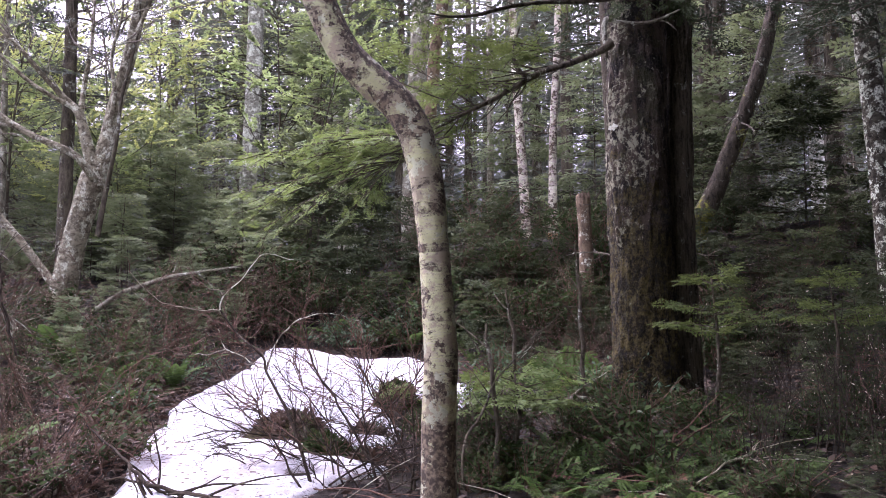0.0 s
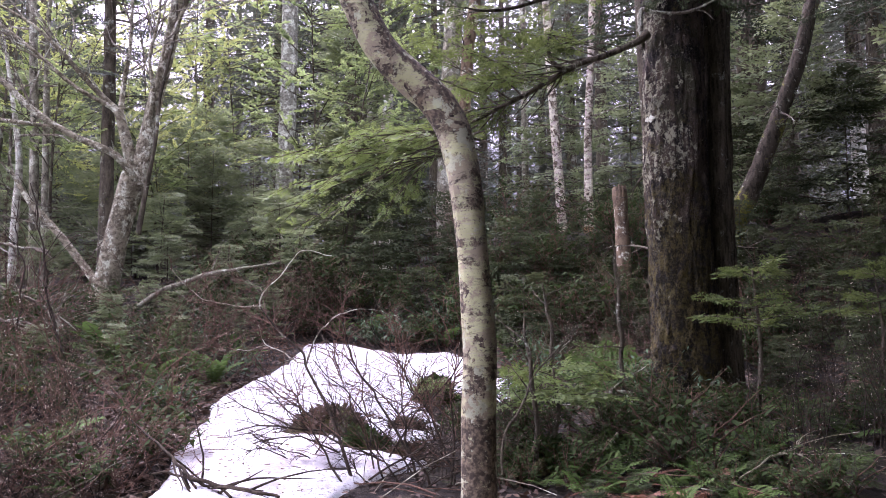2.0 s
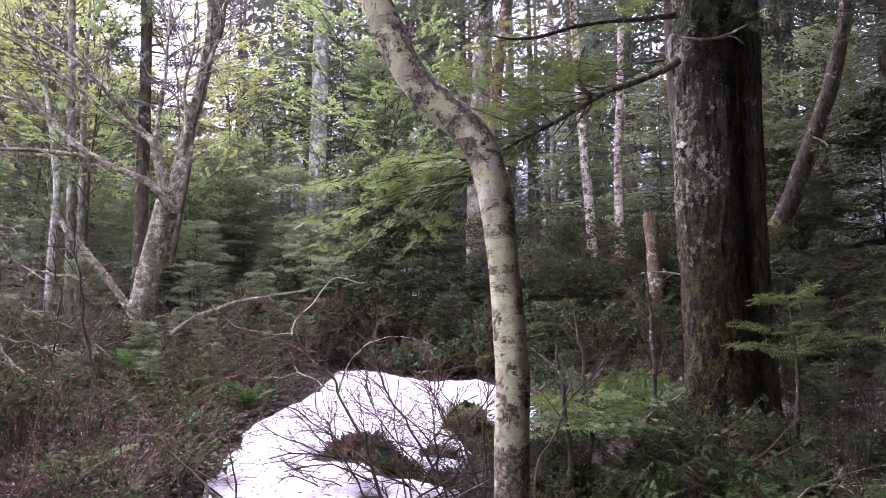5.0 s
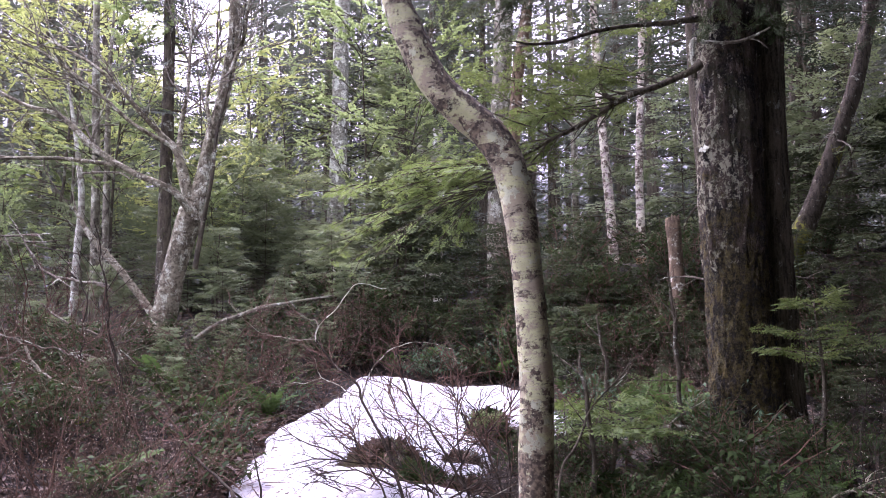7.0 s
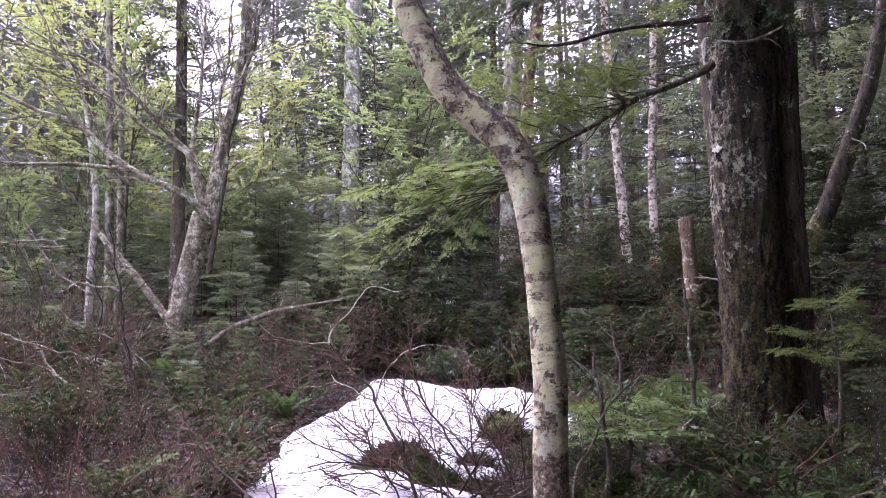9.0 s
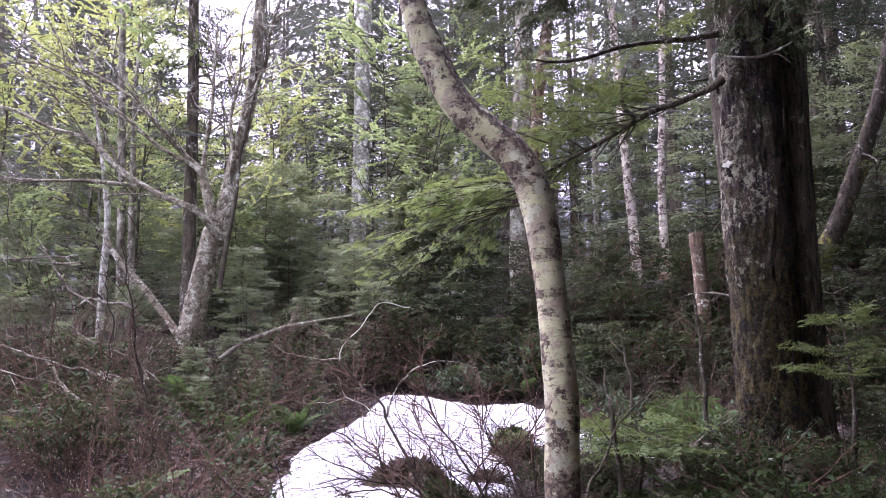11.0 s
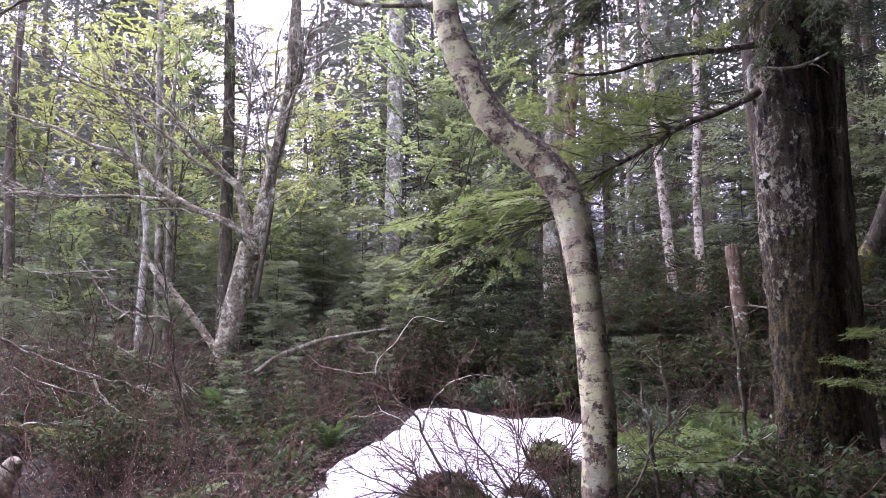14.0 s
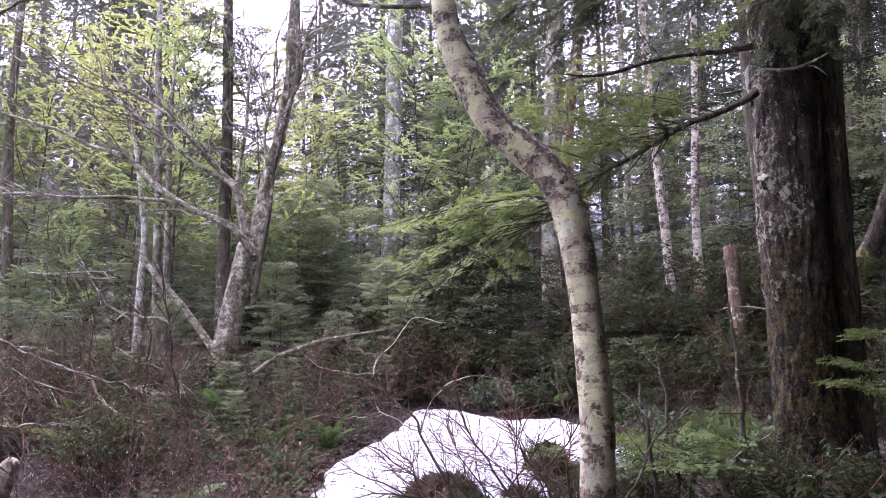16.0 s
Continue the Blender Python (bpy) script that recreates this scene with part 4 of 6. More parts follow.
for i, (nm, lab, mt, y, rows) in enumerate(TRUNKS):
    standing.append(placed_trunk(nm, lab, "tree" if "snag" not in nm and "stump" not in nm else "dead tree", "trunks in the wood", y, rows, mt, 70, 16, 0.06, 0.1, 50 + i))
    if "snag" in nm or "stump" in nm:
        standing[-1]["group"] = "dead stems"

slim = [t for t in standing if t.name.startswith("white_birch")][0]
limb(slim, "peeled_foot", [(1.54, 12.0, 2.40, 0.077), (1.55, 12.0, 2.72, 0.073), (1.56, 12.0, 2.98, 0.069)], SALMON, 24, 16, 0.03, 77, "peeled salmon-coloured bark")
limb(old, "clinging_stem", [(-3.62, 8.85, 2.56, 0.03), (-3.54, 8.85, 3.10, 0.024), (-3.46, 8.85, 3.58, 0.02), (-3.44, 8.88, 4.02, 0.017), (-3.36, 8.90, 4.46, 0.014), (-3.29, 8.90, 4.84, 0.012), (-3.28, 8.90, 5.41, 0.008)], BROWN, 60, 12, 0.1, 78, "dark reddish-brown stem")

# the splintered top of the broken stump
def splinters():
    rng = np.random.default_rng(41)
    tree = [t for t in standing if t.name.startswith("broken_stump")][0]
    o = np.array(tree.location)
    for k in range(11):
        a = 6.28 * k / 11
        x, y, h = 1.6 + 0.058 * math.cos(a), 9.6 + 0.058 * math.sin(a), rng.uniform(0.01, 0.07)
        P = np.array([[[x, y, 3.0], [x, y, 3.10 + h * 0.4], [x + rng.uniform(-0.012, 0.012), y, 3.10 + h]]]) - o
        part("splinter", tubes(P, np.array([[0.03, 0.024, 0.004]]), 5), PINK, tree)


splinters()


# dead side branches left on the standing trunks
def dead_branches():
    rng = np.random.default_rng(31)
    for tree, (nm, lab, mt, y, rows) in zip(standing, TRUNKS):
        if "stump" in nm or "snag" in nm:
            continue
        path = np.array([(x, y, z) for x, z, r in rows])
        o = np.array(tree.location)
        for k in range(6):
            z = rng.uniform(max(2.2, rows[0][1] + 0.3), min(rows[-1][1], 1.5 + 0.42 * y))
            x = np.interp(z, path[:, 2], path[:, 0])
            a = rng.uniform(0, 6.28)
            P = grow(rng, np.array([[x, y, z]]), np.array([[math.cos(a), math.sin(a) * 0.6, rng.uniform(-0.35, 0.25)]]), np.array([rng.uniform(0.3, 1.0)]), 9, 0.16, -0.02)
            C, T = along(P, np.zeros(4, int), rng.uniform(0.3, 0.95, 4))
            P2 = grow(rng, C, T + rng.uniform(-0.8, 0.8, (4, 3)), rng.uniform(0.1, 0.35, 4), 5, 0.18, 0.0)
            part("dead_branch", joined(tubes(P - o, np.linspace(0.016, 0.004, 9)[None], 6), tubes(P2 - o, np.broadcast_to(np.linspace(0.006, 0.002, 5), (4, 5)), 4)), TWIG_GREY if k % 2 else BROWN, tree)


dead_branches()


def crown_geo(seed, height, low, reach, count, tpl, per, size, droop=-0.25, lift=0.02):
    """Branches and needle sprays of a conifer of that height, from low upwards."""
    rng = np.random.default_rng(seed)
    z = low + (height - low) * (np.sort(rng.uniform(0, 1, count)) ** 1.15)
    a = np.arange(count) * 2.4 + rng.uniform(-0.5, 0.5, count)
    ln = reach * (1 - (z - low * 0.5) / (height - low * 0.5)) ** 0.7 * rng.uniform(0.6, 1.1, count) + 0.12
    way = np.stack([np.cos(a), np.sin(a), droop + 0.5 * (z / height) + rng.uniform(-0.12, 0.12, count)], -1)
    P = grow(rng, np.stack([0 * z, 0 * z, z], -1), way, ln, 7, 0.06, lift)
    wood = tubes(P[:, ::2], np.clip(ln, 0.3, 3)[:, None] * np.linspace(0.012, 0.002, 4)[None], 4)
    return wood, sprays(rng, P, tpl, per, size, 0.18, 0.4)


def conifer(name, label, seed, height, low, reach, count, tpl, per, size, leaf, bark, r, group="", **kw):
    tree = thing(name, (0, 0, 0), label, "tree", group)
    rng = np.random.default_rng(seed)
    rows = [(0, 0, -0.25, r * 1.15), (0, 0, 0.1, r), (rng.uniform(-0.05, 0.05), rng.uniform(-0.05, 0.05), height * 0.5, r * 0.62), (0, 0, height, 0.006)]
    part("trunk", trunk_geo(rows, 40 if height > 5 else 14, 12 if height > 5 else 6, 0.06, 1, 0.15, seed), bark, tree)
    wood, leaves = crown_geo(seed, height, low, reach, count, tpl, per, size, **kw)
    part("branchwork", wood, bark, tree)["kind"] = "stuff"
    part("crown", leaves, leaf, tree, smooth=False)
    return tree


def stand(tree, x, y, turn=0.0, scale=1.0, lean=0.0):
    return pose(x, y, float(ground(x, y)), lean, 0, turn) @ Matrix.Scale(scale, 4)


# sparse crowns on trunks already standing
def add_crown(tree, top, low, reach, count, leaf, seed, per=8, size=0.5, tpl=NEEDLED, shift=(0, 0)):
    wood, leaves = crown_geo(seed, top, low, reach, count, tpl, per, size, -0.35)
    off = np.array([shift[0], shift[1], 0])
    part("branchwork", (wood[0] + off, wood[1]), BROWN, tree)["kind"] = "stuff"
    part("crown", (leaves[0] + off, leaves[1]), leaf, tree, smooth=False)


# the fir's crown above the view is thickened to shade the right
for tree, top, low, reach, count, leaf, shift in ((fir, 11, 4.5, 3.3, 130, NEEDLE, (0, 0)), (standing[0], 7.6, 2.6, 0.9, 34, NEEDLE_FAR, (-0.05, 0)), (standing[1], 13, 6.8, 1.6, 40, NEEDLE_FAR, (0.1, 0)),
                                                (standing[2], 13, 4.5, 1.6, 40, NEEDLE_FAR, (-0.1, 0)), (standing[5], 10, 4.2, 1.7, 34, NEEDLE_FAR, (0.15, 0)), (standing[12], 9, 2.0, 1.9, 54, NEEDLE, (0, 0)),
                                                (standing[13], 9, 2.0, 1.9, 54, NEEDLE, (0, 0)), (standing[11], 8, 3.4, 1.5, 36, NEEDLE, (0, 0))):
    near = tree in (fir, standing[0])
    add_crown(tree, top, low, reach, count, leaf, 70 + int(top * 7 + count + reach * 10), 11 if near else 8, 0.3 if near else 0.5, FINE if near else NEEDLED, shift)

# conifers of the wood: a few built, the rest copies, some unseen as shade
# kinds 0 to 2 and 5 take the needle colour paled for mist
FOREST = [conifer("spruce", "tall dark spruce of the misty wood, some added unseen for shade", 101 + i, h, lo, re, n, NEEDLED, 7, 0.62, NEEDLE_FAR, BROWN, 0.15, "spruces of the wood")
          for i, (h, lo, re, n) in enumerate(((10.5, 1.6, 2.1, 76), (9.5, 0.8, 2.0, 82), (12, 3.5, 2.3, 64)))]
# kinds 3 and 4 are added out of view to hold back sky light
FOREST += [conifer("spruce", "tall dark spruce of the misty wood, some added unseen for shade", 111 + i, h, lo, re, n, COARSE if i else BROAD, 7, 0.85 if i else 1.0, NEEDLE, BROWN, 0.15, "spruces of the wood") for i, (h, lo, re, n) in enumerate(((13, 1.2, 2.1, 80), (15, 3.5, 2.3, 80)))]
FOREST.append(conifer("spruce", "tall dark spruce of the misty wood, some added unseen for shade", 121, 10.5, 1.2, 2.1, 84, SLENDER, 6, 0.7, NEEDLE_FAR, BROWN, 0.13, "spruces of the wood"))
# kinds 6 and 7 mostly stand beyond the right edge, added as shade
FOREST.append(conifer("spruce", "tall dark spruce of the misty wood, some added unseen for shade", 122, 14, 3.6, 2.2, 80, FINE, 14, 0.3, NEEDLE, BROWN, 0.15, "spruces of the wood"))
FOREST.append(conifer("spruce", "tall dark spruce of the misty wood, some added unseen for shade", 123, 12, 3.7, 2.2, 60, FINE, 14, 0.27, NEEDLE, BROWN, 0.13, "spruces of the wood"))
# where they stand: x, y and which kind
SPOTS = [(-3.9, 22, 5), (5.4, 17.6, 5), (8.2, 12, 2), (6.8, -6, 3), (5.4, 7.4, 6), (2.9, 19.5, 2), (6.2, 13.2, 0), (7.4, 16.5, 2), (6.6, 9.4, 0), (9.2, 9, 1), (4.4, 22, 5), (7.5, 21, 5), (0.2, 27, 2), (11, 13.5, 6),
         (-2.6, 25, 2), (9.4, 14.5, 1), (6, 5.4, 6), (8.2, 3, 3), (5.2, 0.5, 3), (3.2, -2.2, 3), (0.6, -3.6, 3), (-2.2, -3.2, 3), (7.5, -2.5, 4), (5.6, -5, 3), (-4.6, -4, 3), (2, -6.5, 3), (10.5, 6, 6), (4, 2.4, 4),
         (-1, -6.5, 3), (9.6, 0.5, 3), (2.7, 1, 4), (4.5, 5, 6), (1.2, -1.6, 4), (5, 4.2, 6), (3.4, 2.2, 4), (4.6, -1.5, 3), (6.8, 7, 6), (4.1, 2.9, 4), (2.2, 1.9, 4), (5.1, 5.8, 6), (5.6, 15.2, 0), (7, 11.2, 1),
         (3.1, 2.2, 4), (3.6, 0.8, 4), (1.6, 0.2, 4), (3.1, 4.6, 7), (-10.2, 19, 0), (-5.2, 21.5, 5), (-12.2, 22, 0), (-7.9, 24, 5), (-2.4, 21, 0), (-13, 18, 1), (8.8, 18.5, 1), (6.4, 19.4, 0), (-0.9, 17.5, 5), (0.6, 20.5, 0), (2.3, 9.6, 7), (2.6, 23, 2), (5.4, 9.3, 6), (6.3, 11.2, 6), (4.7, 8.2, 7), (7.2, 13.2, 2), (3.0, 2.7, 4), (2.2, 1.6, 4), (-7.4, 4.4, 3), (3.5, 5.7, 7), (3.0, 4.1, 7)]
_p = np.random.default_rng(77)
fresh = {0, 1, 2, 3, 4, 5, 6, 7}
for i, (x, y, kind) in enumerate(SPOTS):
    m = stand(None, x, y, _p.uniform(0, 360), _p.uniform(0.85, 1.2))
    if kind in fresh:
        FOREST[kind].matrix_basis = m
        fresh.discard(kind)
    else:
        copy_thing(FOREST[kind], m)

# first two in view; the rest unseen, added to darken the right
for x, y, kind, turn in ((-11.4, 14.2, 2, 40), (-4.05, 17.4, 2, 130), (5.2, 2.2, 3, 10), (6.3, 4.4, 3, 80), (4.2, 1.0, 3, 200), (6.9, 6.6, 3, 300), (4.5, 3.4, 3, 150), (3.5, 1.5, 3, 260)):
    copy_thing(FOREST[kind], stand(None, x, y, turn, 1.0))


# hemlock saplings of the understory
# kinds 5 and 6 wear the haze-paled colour too
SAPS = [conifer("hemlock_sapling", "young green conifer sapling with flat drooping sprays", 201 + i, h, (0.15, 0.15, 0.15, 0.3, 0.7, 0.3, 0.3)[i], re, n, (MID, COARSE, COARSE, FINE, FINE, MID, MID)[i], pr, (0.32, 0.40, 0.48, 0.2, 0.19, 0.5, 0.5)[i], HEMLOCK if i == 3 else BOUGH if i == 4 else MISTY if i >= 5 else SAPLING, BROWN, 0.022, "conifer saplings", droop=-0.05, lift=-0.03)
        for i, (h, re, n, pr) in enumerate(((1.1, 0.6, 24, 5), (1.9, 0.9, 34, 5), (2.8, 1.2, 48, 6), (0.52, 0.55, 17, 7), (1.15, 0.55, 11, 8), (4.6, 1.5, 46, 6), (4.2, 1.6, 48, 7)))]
SAP_SPOTS = [(0.45, 5.4, 3, 1), (1.8, 5.7, 4, 0.92), (3.0, 6.6, 4, 0.95), (-0.38, 6.65, 3, 0.42), (1.55, 10.6, 0, 0.45), (0.2, 9.9, 1, 0.6), (0.65, 10.8, 1, 0.65), (-0.6, 11, 1, 0.9), (-1.7, 11.4, 2, 0.75), (-2.6, 10.9, 1, 0.7), (-2, 12.6, 2, 0.8), (-3.4, 11.8, 1, 0.6),
             (-1.1, 12.8, 2, 0.7), (0.9, 12.9, 1, 0.6), (2.4, 10, 1, 0.6), (2.8, 12.3, 1, 0.8), (3.9, 12.6, 2, 0.7), (5, 11.6, 2, 0.9), (5.8, 10.6, 2, 0.9), (3.3, 7.4, 1, 0.6), (4.1, 7.9, 1, 0.7), (3, 8.9, 1, 0.7), (-5.3, 12.2, 2, 0.8), (-6.6, 11.6, 2, 0.7),
             (-7.5, 10.4, 1, 1), (-8.2, 12.5, 2, 0.9), (-3, 13.6, 1, 1), (-4.4, 14, 2, 1), (0.2, 14.2, 1, 0.7), (-6.3, 9.3, 1, 0.7), (-1.9, 9.9, 0, 1), (0.9, 9.1, 0, 0.45), (1.2, 8.2, 0, 0.45), (4.6, 6.4, 1, 0.5), (-5.5, 7.4, 0, 0.9), (6.4, 8.3, 1, 1),
             (-3.2, 10, 0, 1.2), (0.75, 7.9, 0, 0.45), (-2.9, 9.7, 1, 0.7), (1.9, 13.6, 1, 0.7), (3.3, 10.8, 1, 0.6), (-0.2, 12.2, 1, 0.7), (-2, 15.4, 2, 0.9), (2.6, 14.5, 1, 0.9), (4.6, 14.4, 2, 0.8), (-4, 10.6, 1, 1), (0.45, 8.7, 1, 0.75), (0.85, 8.3, 0, 0.45),
             (1.15, 9.4, 0, 0.45), (0.1, 9.6, 1, 0.7), (-0.7, 9.9, 1, 0.6), (-1.3, 10.4, 1, 0.8), (2.6, 8, 1, 0.6), (3.5, 8.6, 1, 0.7), (4.2, 9.6, 1, 0.9), (3.1, 9.9, 1, 0.8), (5.2, 8.8, 1, 0.9), (4.9, 10.2, 1, 0.9), (2.4, 7, 0, 0.8), (3.7, 6.8, 0, 0.9),
             (-2.7, 8.8, 0, 1.1), (-4.7, 8.2, 0, 1), (-5, 9.6, 1, 0.8), (-2.2, 10.3, 1, 0.8), (-3.7, 9.9, 1, 0.7), (-6.6, 8.2, 0, 1.2), (-7, 9.4, 1, 0.8), (1.42, 8.9, 0, 0.45), (1.8, 8.9, 0, 1.1), (2.5, 9.2, 1, 0.7), (2.9, 10.4, 1, 0.75), (3.8, 10.2, 1, 0.8),
             (3.4, 9.3, 0, 1.2), (4.4, 8.6, 1, 0.8), (2.7, 11.2, 1, 0.7), (4, 11.3, 1, 0.8), (4.9, 9.4, 0, 1.3), (0.9, 10.2, 0, 0.45), (-0.3, 10.6, 0, 1.3), (1.42, 8.5, 0, 0.45), (-4.2, 7, 0, 0.9), (-3.3, 5.6, 0, 0.6), (-4.4, 5.9, 0, 0.7), (-5.9, 8.6, 0, 1.1),
             (-3.9, 18.5, 5, 1.2), (-2, 13.8, 5, 0.8), (3.4, 12.9, 6, 0.9), 
             (4.4, 11.8, 6, 0.8), (6.4, 11.6, 6, 1), (2.4, 13.2, 6, 0.8), (1.3, 14.2, 6, 0.8),
             (-8.6, 14.5, 6, 1.0), (-7.2, 13.9, 6, 0.9), (-9.8, 13.0, 6, 1.0), (-5.7, 14.3, 6, 0.9), (-10.8, 14.2, 6, 1.1), (-4.4, 13.4, 6, 0.7), (-6.4, 12.2, 6, 0.6), (-8.0, 11.8, 6, 0.6)]
SAP_SPOTS += [(x, y, 6, sc) for x, y, sc in ((-3.95, 12.4, 0.5), (-3.5, 13.0, 0.55), (-4.4, 12.6, 0.6), (-3.2, 12.0, 0.3), (-4.9, 11.8, 0.5), (-5.6, 12.8, 0.7))]
SAP_SPOTS += [(x, y, 7, sc) for x, y, sc in ((-2.9, 6.7, 0.33), (-3.25, 7.4, 0.4), (-2.65, 7.4, 0.36), (-3.35, 8.5, 0.4), (-2.95, 8.1, 0.4), (-2.45, 8.3, 0.4), (-4.4, 7.6, 0.45), (-3.4, 6.4, 0.3), (-5.0, 8.2, 0.5), (-3.1, 9.1, 0.5), (-2.3, 9.4, 0.45))]
SAP_SPOTS += [(x, y, 1, sc) for x, y, sc in ((1.52, 9.15, 0.58), (1.7, 9.25, 0.55), (1.2, 9.5, 0.5), (0.95, 9.8, 0.55), (1.6, 10.0, 0.5), (1.35, 10.3, 0.5), (1.1, 10.6, 0.45), (1.8, 10.6, 0.5), (0.7, 10.3, 0.55))]
SAP_SPOTS += [(x, y, 0, sc) for x, y, sc in ((1.5, 4.7, 0.4), (1.9, 4.5, 0.45), (2.3, 4.7, 0.5), (2.7, 5, 0.5), (1.7, 5.3, 0.4), (2.1, 5.4, 0.5), (2.5, 5.7, 0.55), (3, 5.4, 0.55), (1.3, 5.9, 0.35), (2.9, 6.1, 0.6), (3.3, 5.9, 0.6), (1.2, 4.45, 0.3), (0.8, 4.5, 0.3), (2, 4.15, 0.4), (2.5, 4.3, 0.45), (3.4, 6.6, 0.7), (0.55, 4.3, 0.28), (1.6, 4.3, 0.35), (2.9, 4.8, 0.5), (3.3, 5.2, 0.6), (3.1, 5.7, 0.6), (2.6, 5.3, 0.5), (3.7, 6.0, 0.7),
                                                (0.75, 9.3, 0.85), (1.0, 9.0, 0.8), (1.25, 9.25, 0.85), (1.5, 8.9, 0.9), (1.72, 9.0, 0.8), (1.35, 8.6, 0.7), (0.95, 8.5, 0.65), (1.65, 8.4, 0.7), (1.52, 8.7, 0.95), (1.64, 9.35, 1.0), (1.45, 9.3, 0.95), (0.6, 8.3, 0.8),
                                                (2.1, 7.9, 0.7), (2.6, 7.3, 0.8), (3.0, 6.7, 0.8), (3.4, 7.6, 0.9), (2.3, 6.9, 0.6), (3.7, 6.3, 0.9), (2.9, 7.9, 0.9), (-2.75, 6.9, 0.55), (-2.55, 7.6, 0.6), (-2.9, 6.2, 0.45), (-3.5, 7.9, 0.7), (-4.0, 7.4, 0.7), (-3.3, 8.6, 0.8))]
# on the misty side the same saplings are recoloured paler, as through haze
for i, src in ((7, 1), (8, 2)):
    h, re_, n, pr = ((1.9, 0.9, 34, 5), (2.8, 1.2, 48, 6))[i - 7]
    SAPS.append(conifer("hemlock_sapling", "young green conifer sapling paled for haze, with flat drooping sprays", 210 + i, h, 0.15, re_, n, FINE, pr + 3, (0.25, 0.29)[i - 7], MISTY, BROWN, 0.022, "conifer saplings", droop=-0.05, lift=-0.03))
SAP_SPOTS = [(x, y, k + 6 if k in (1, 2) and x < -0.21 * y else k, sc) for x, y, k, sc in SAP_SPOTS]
sap_set = set()
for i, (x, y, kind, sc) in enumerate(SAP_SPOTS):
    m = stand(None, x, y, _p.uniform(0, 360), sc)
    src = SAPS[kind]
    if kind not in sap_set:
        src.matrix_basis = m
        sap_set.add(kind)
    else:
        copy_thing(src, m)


def broadleaf(name, label, seed, height, leaf, count, size, spread=1.0, bark=GREY, r=0.045, stems=1, group="leafy saplings"):
    """A slender leafy tree: stem, branches, twigs, and leaves in flat layers."""
    rng = np.random.default_rng(seed)
    tree = thing(name, (0, 0, 0), label, "tree", group)
    base = np.zeros((stems, 3)) + rng.uniform(-0.1, 0.1, (stems, 3)) * np.array([1, 1, 0]) - np.array([0, 0, 0.1])
    P0 = grow(rng, base, np.array([0, 0, 1.0]) + rng.uniform(-0.15, 0.15, (stems, 3)), np.full(stems, height), 14, 0.05, 0.03)
    part("trunk", tubes(P0, np.broadcast_to(np.linspace(r, r * 0.12, 14), P0.shape[:2]), 8), bark, tree)
    n1 = int(16 * height / 3)
    t1 = rng.uniform(0.25, 1, n1)
    C, T = along(P0, rng.integers(0, stems, n1), t1)
    a = rng.uniform(0, 6.28, n1)
    P1 = grow(rng, C, np.stack([np.cos(a), np.sin(a), rng.uniform(0.1, 0.8, n1)], -1), spread * (1.25 - 0.75 * t1) * rng.uniform(0.6, 1.1, n1) * height * 0.28, 8, 0.10, 0.0)
    n2 = n1 * 7
    C, T = along(P1, np.repeat(np.arange(n1), 7), rng.uniform(0.2, 1, n2))
    P2 = grow(rng, C, T + rng.uniform(-1, 1, (n2, 3)) * np.array([1, 1, 0.35]), rng.uniform(0.15, 0.5, n2) * spread, 5, 0.12, 0.0)
    part("branchwork", joined(tubes(P1, np.broadcast_to(np.linspace(r * 0.3, 0.004, 8), P1.shape[:2]), 5), tubes(P2, np.broadcast_to(np.linspace(0.004, 0.0015, 5), P2.shape[:2]), 3)), bark, tree)["kind"] = "stuff"
    C, T = along(P2, rng.integers(0, n2, count), rng.uniform(0.15, 1, count))
    A = T * 0.6 + rng.uniform(-1, 1, (count, 3)) * np.array([1, 1, 0.3]) + np.array([0, 0, -0.15])
    N = np.array([0, 0, 1.0]) + 0.45 * rng.standard_normal((count, 3))
    L = size * rng.uniform(0.6, 1.25, count)
    part("leaves", blades(C, A, N, L, L * 0.62), leaf, tree, smooth=False)["kind"] = "stuff"
    return tree


YOUNGS = [broadleaf("young_maple", "slender tree in fresh yellow-green spring leaf", 301 + i, h, YOUNG, n, 0.037, 1.0, BROWN, 0.026, 1, "young spring trees") for i, (h, n) in enumerate(((5.6, 14000), (4.6, 12000)))]
GREENS = [broadleaf("green_sapling", "leafy sapling in bright green spring foliage", 311 + i, h, GREEN, n, 0.048, 1.1, BROWN, 0.03, 1) for i, (h, n) in enumerate(((5.2, 11500), (3.6, 8500)))]
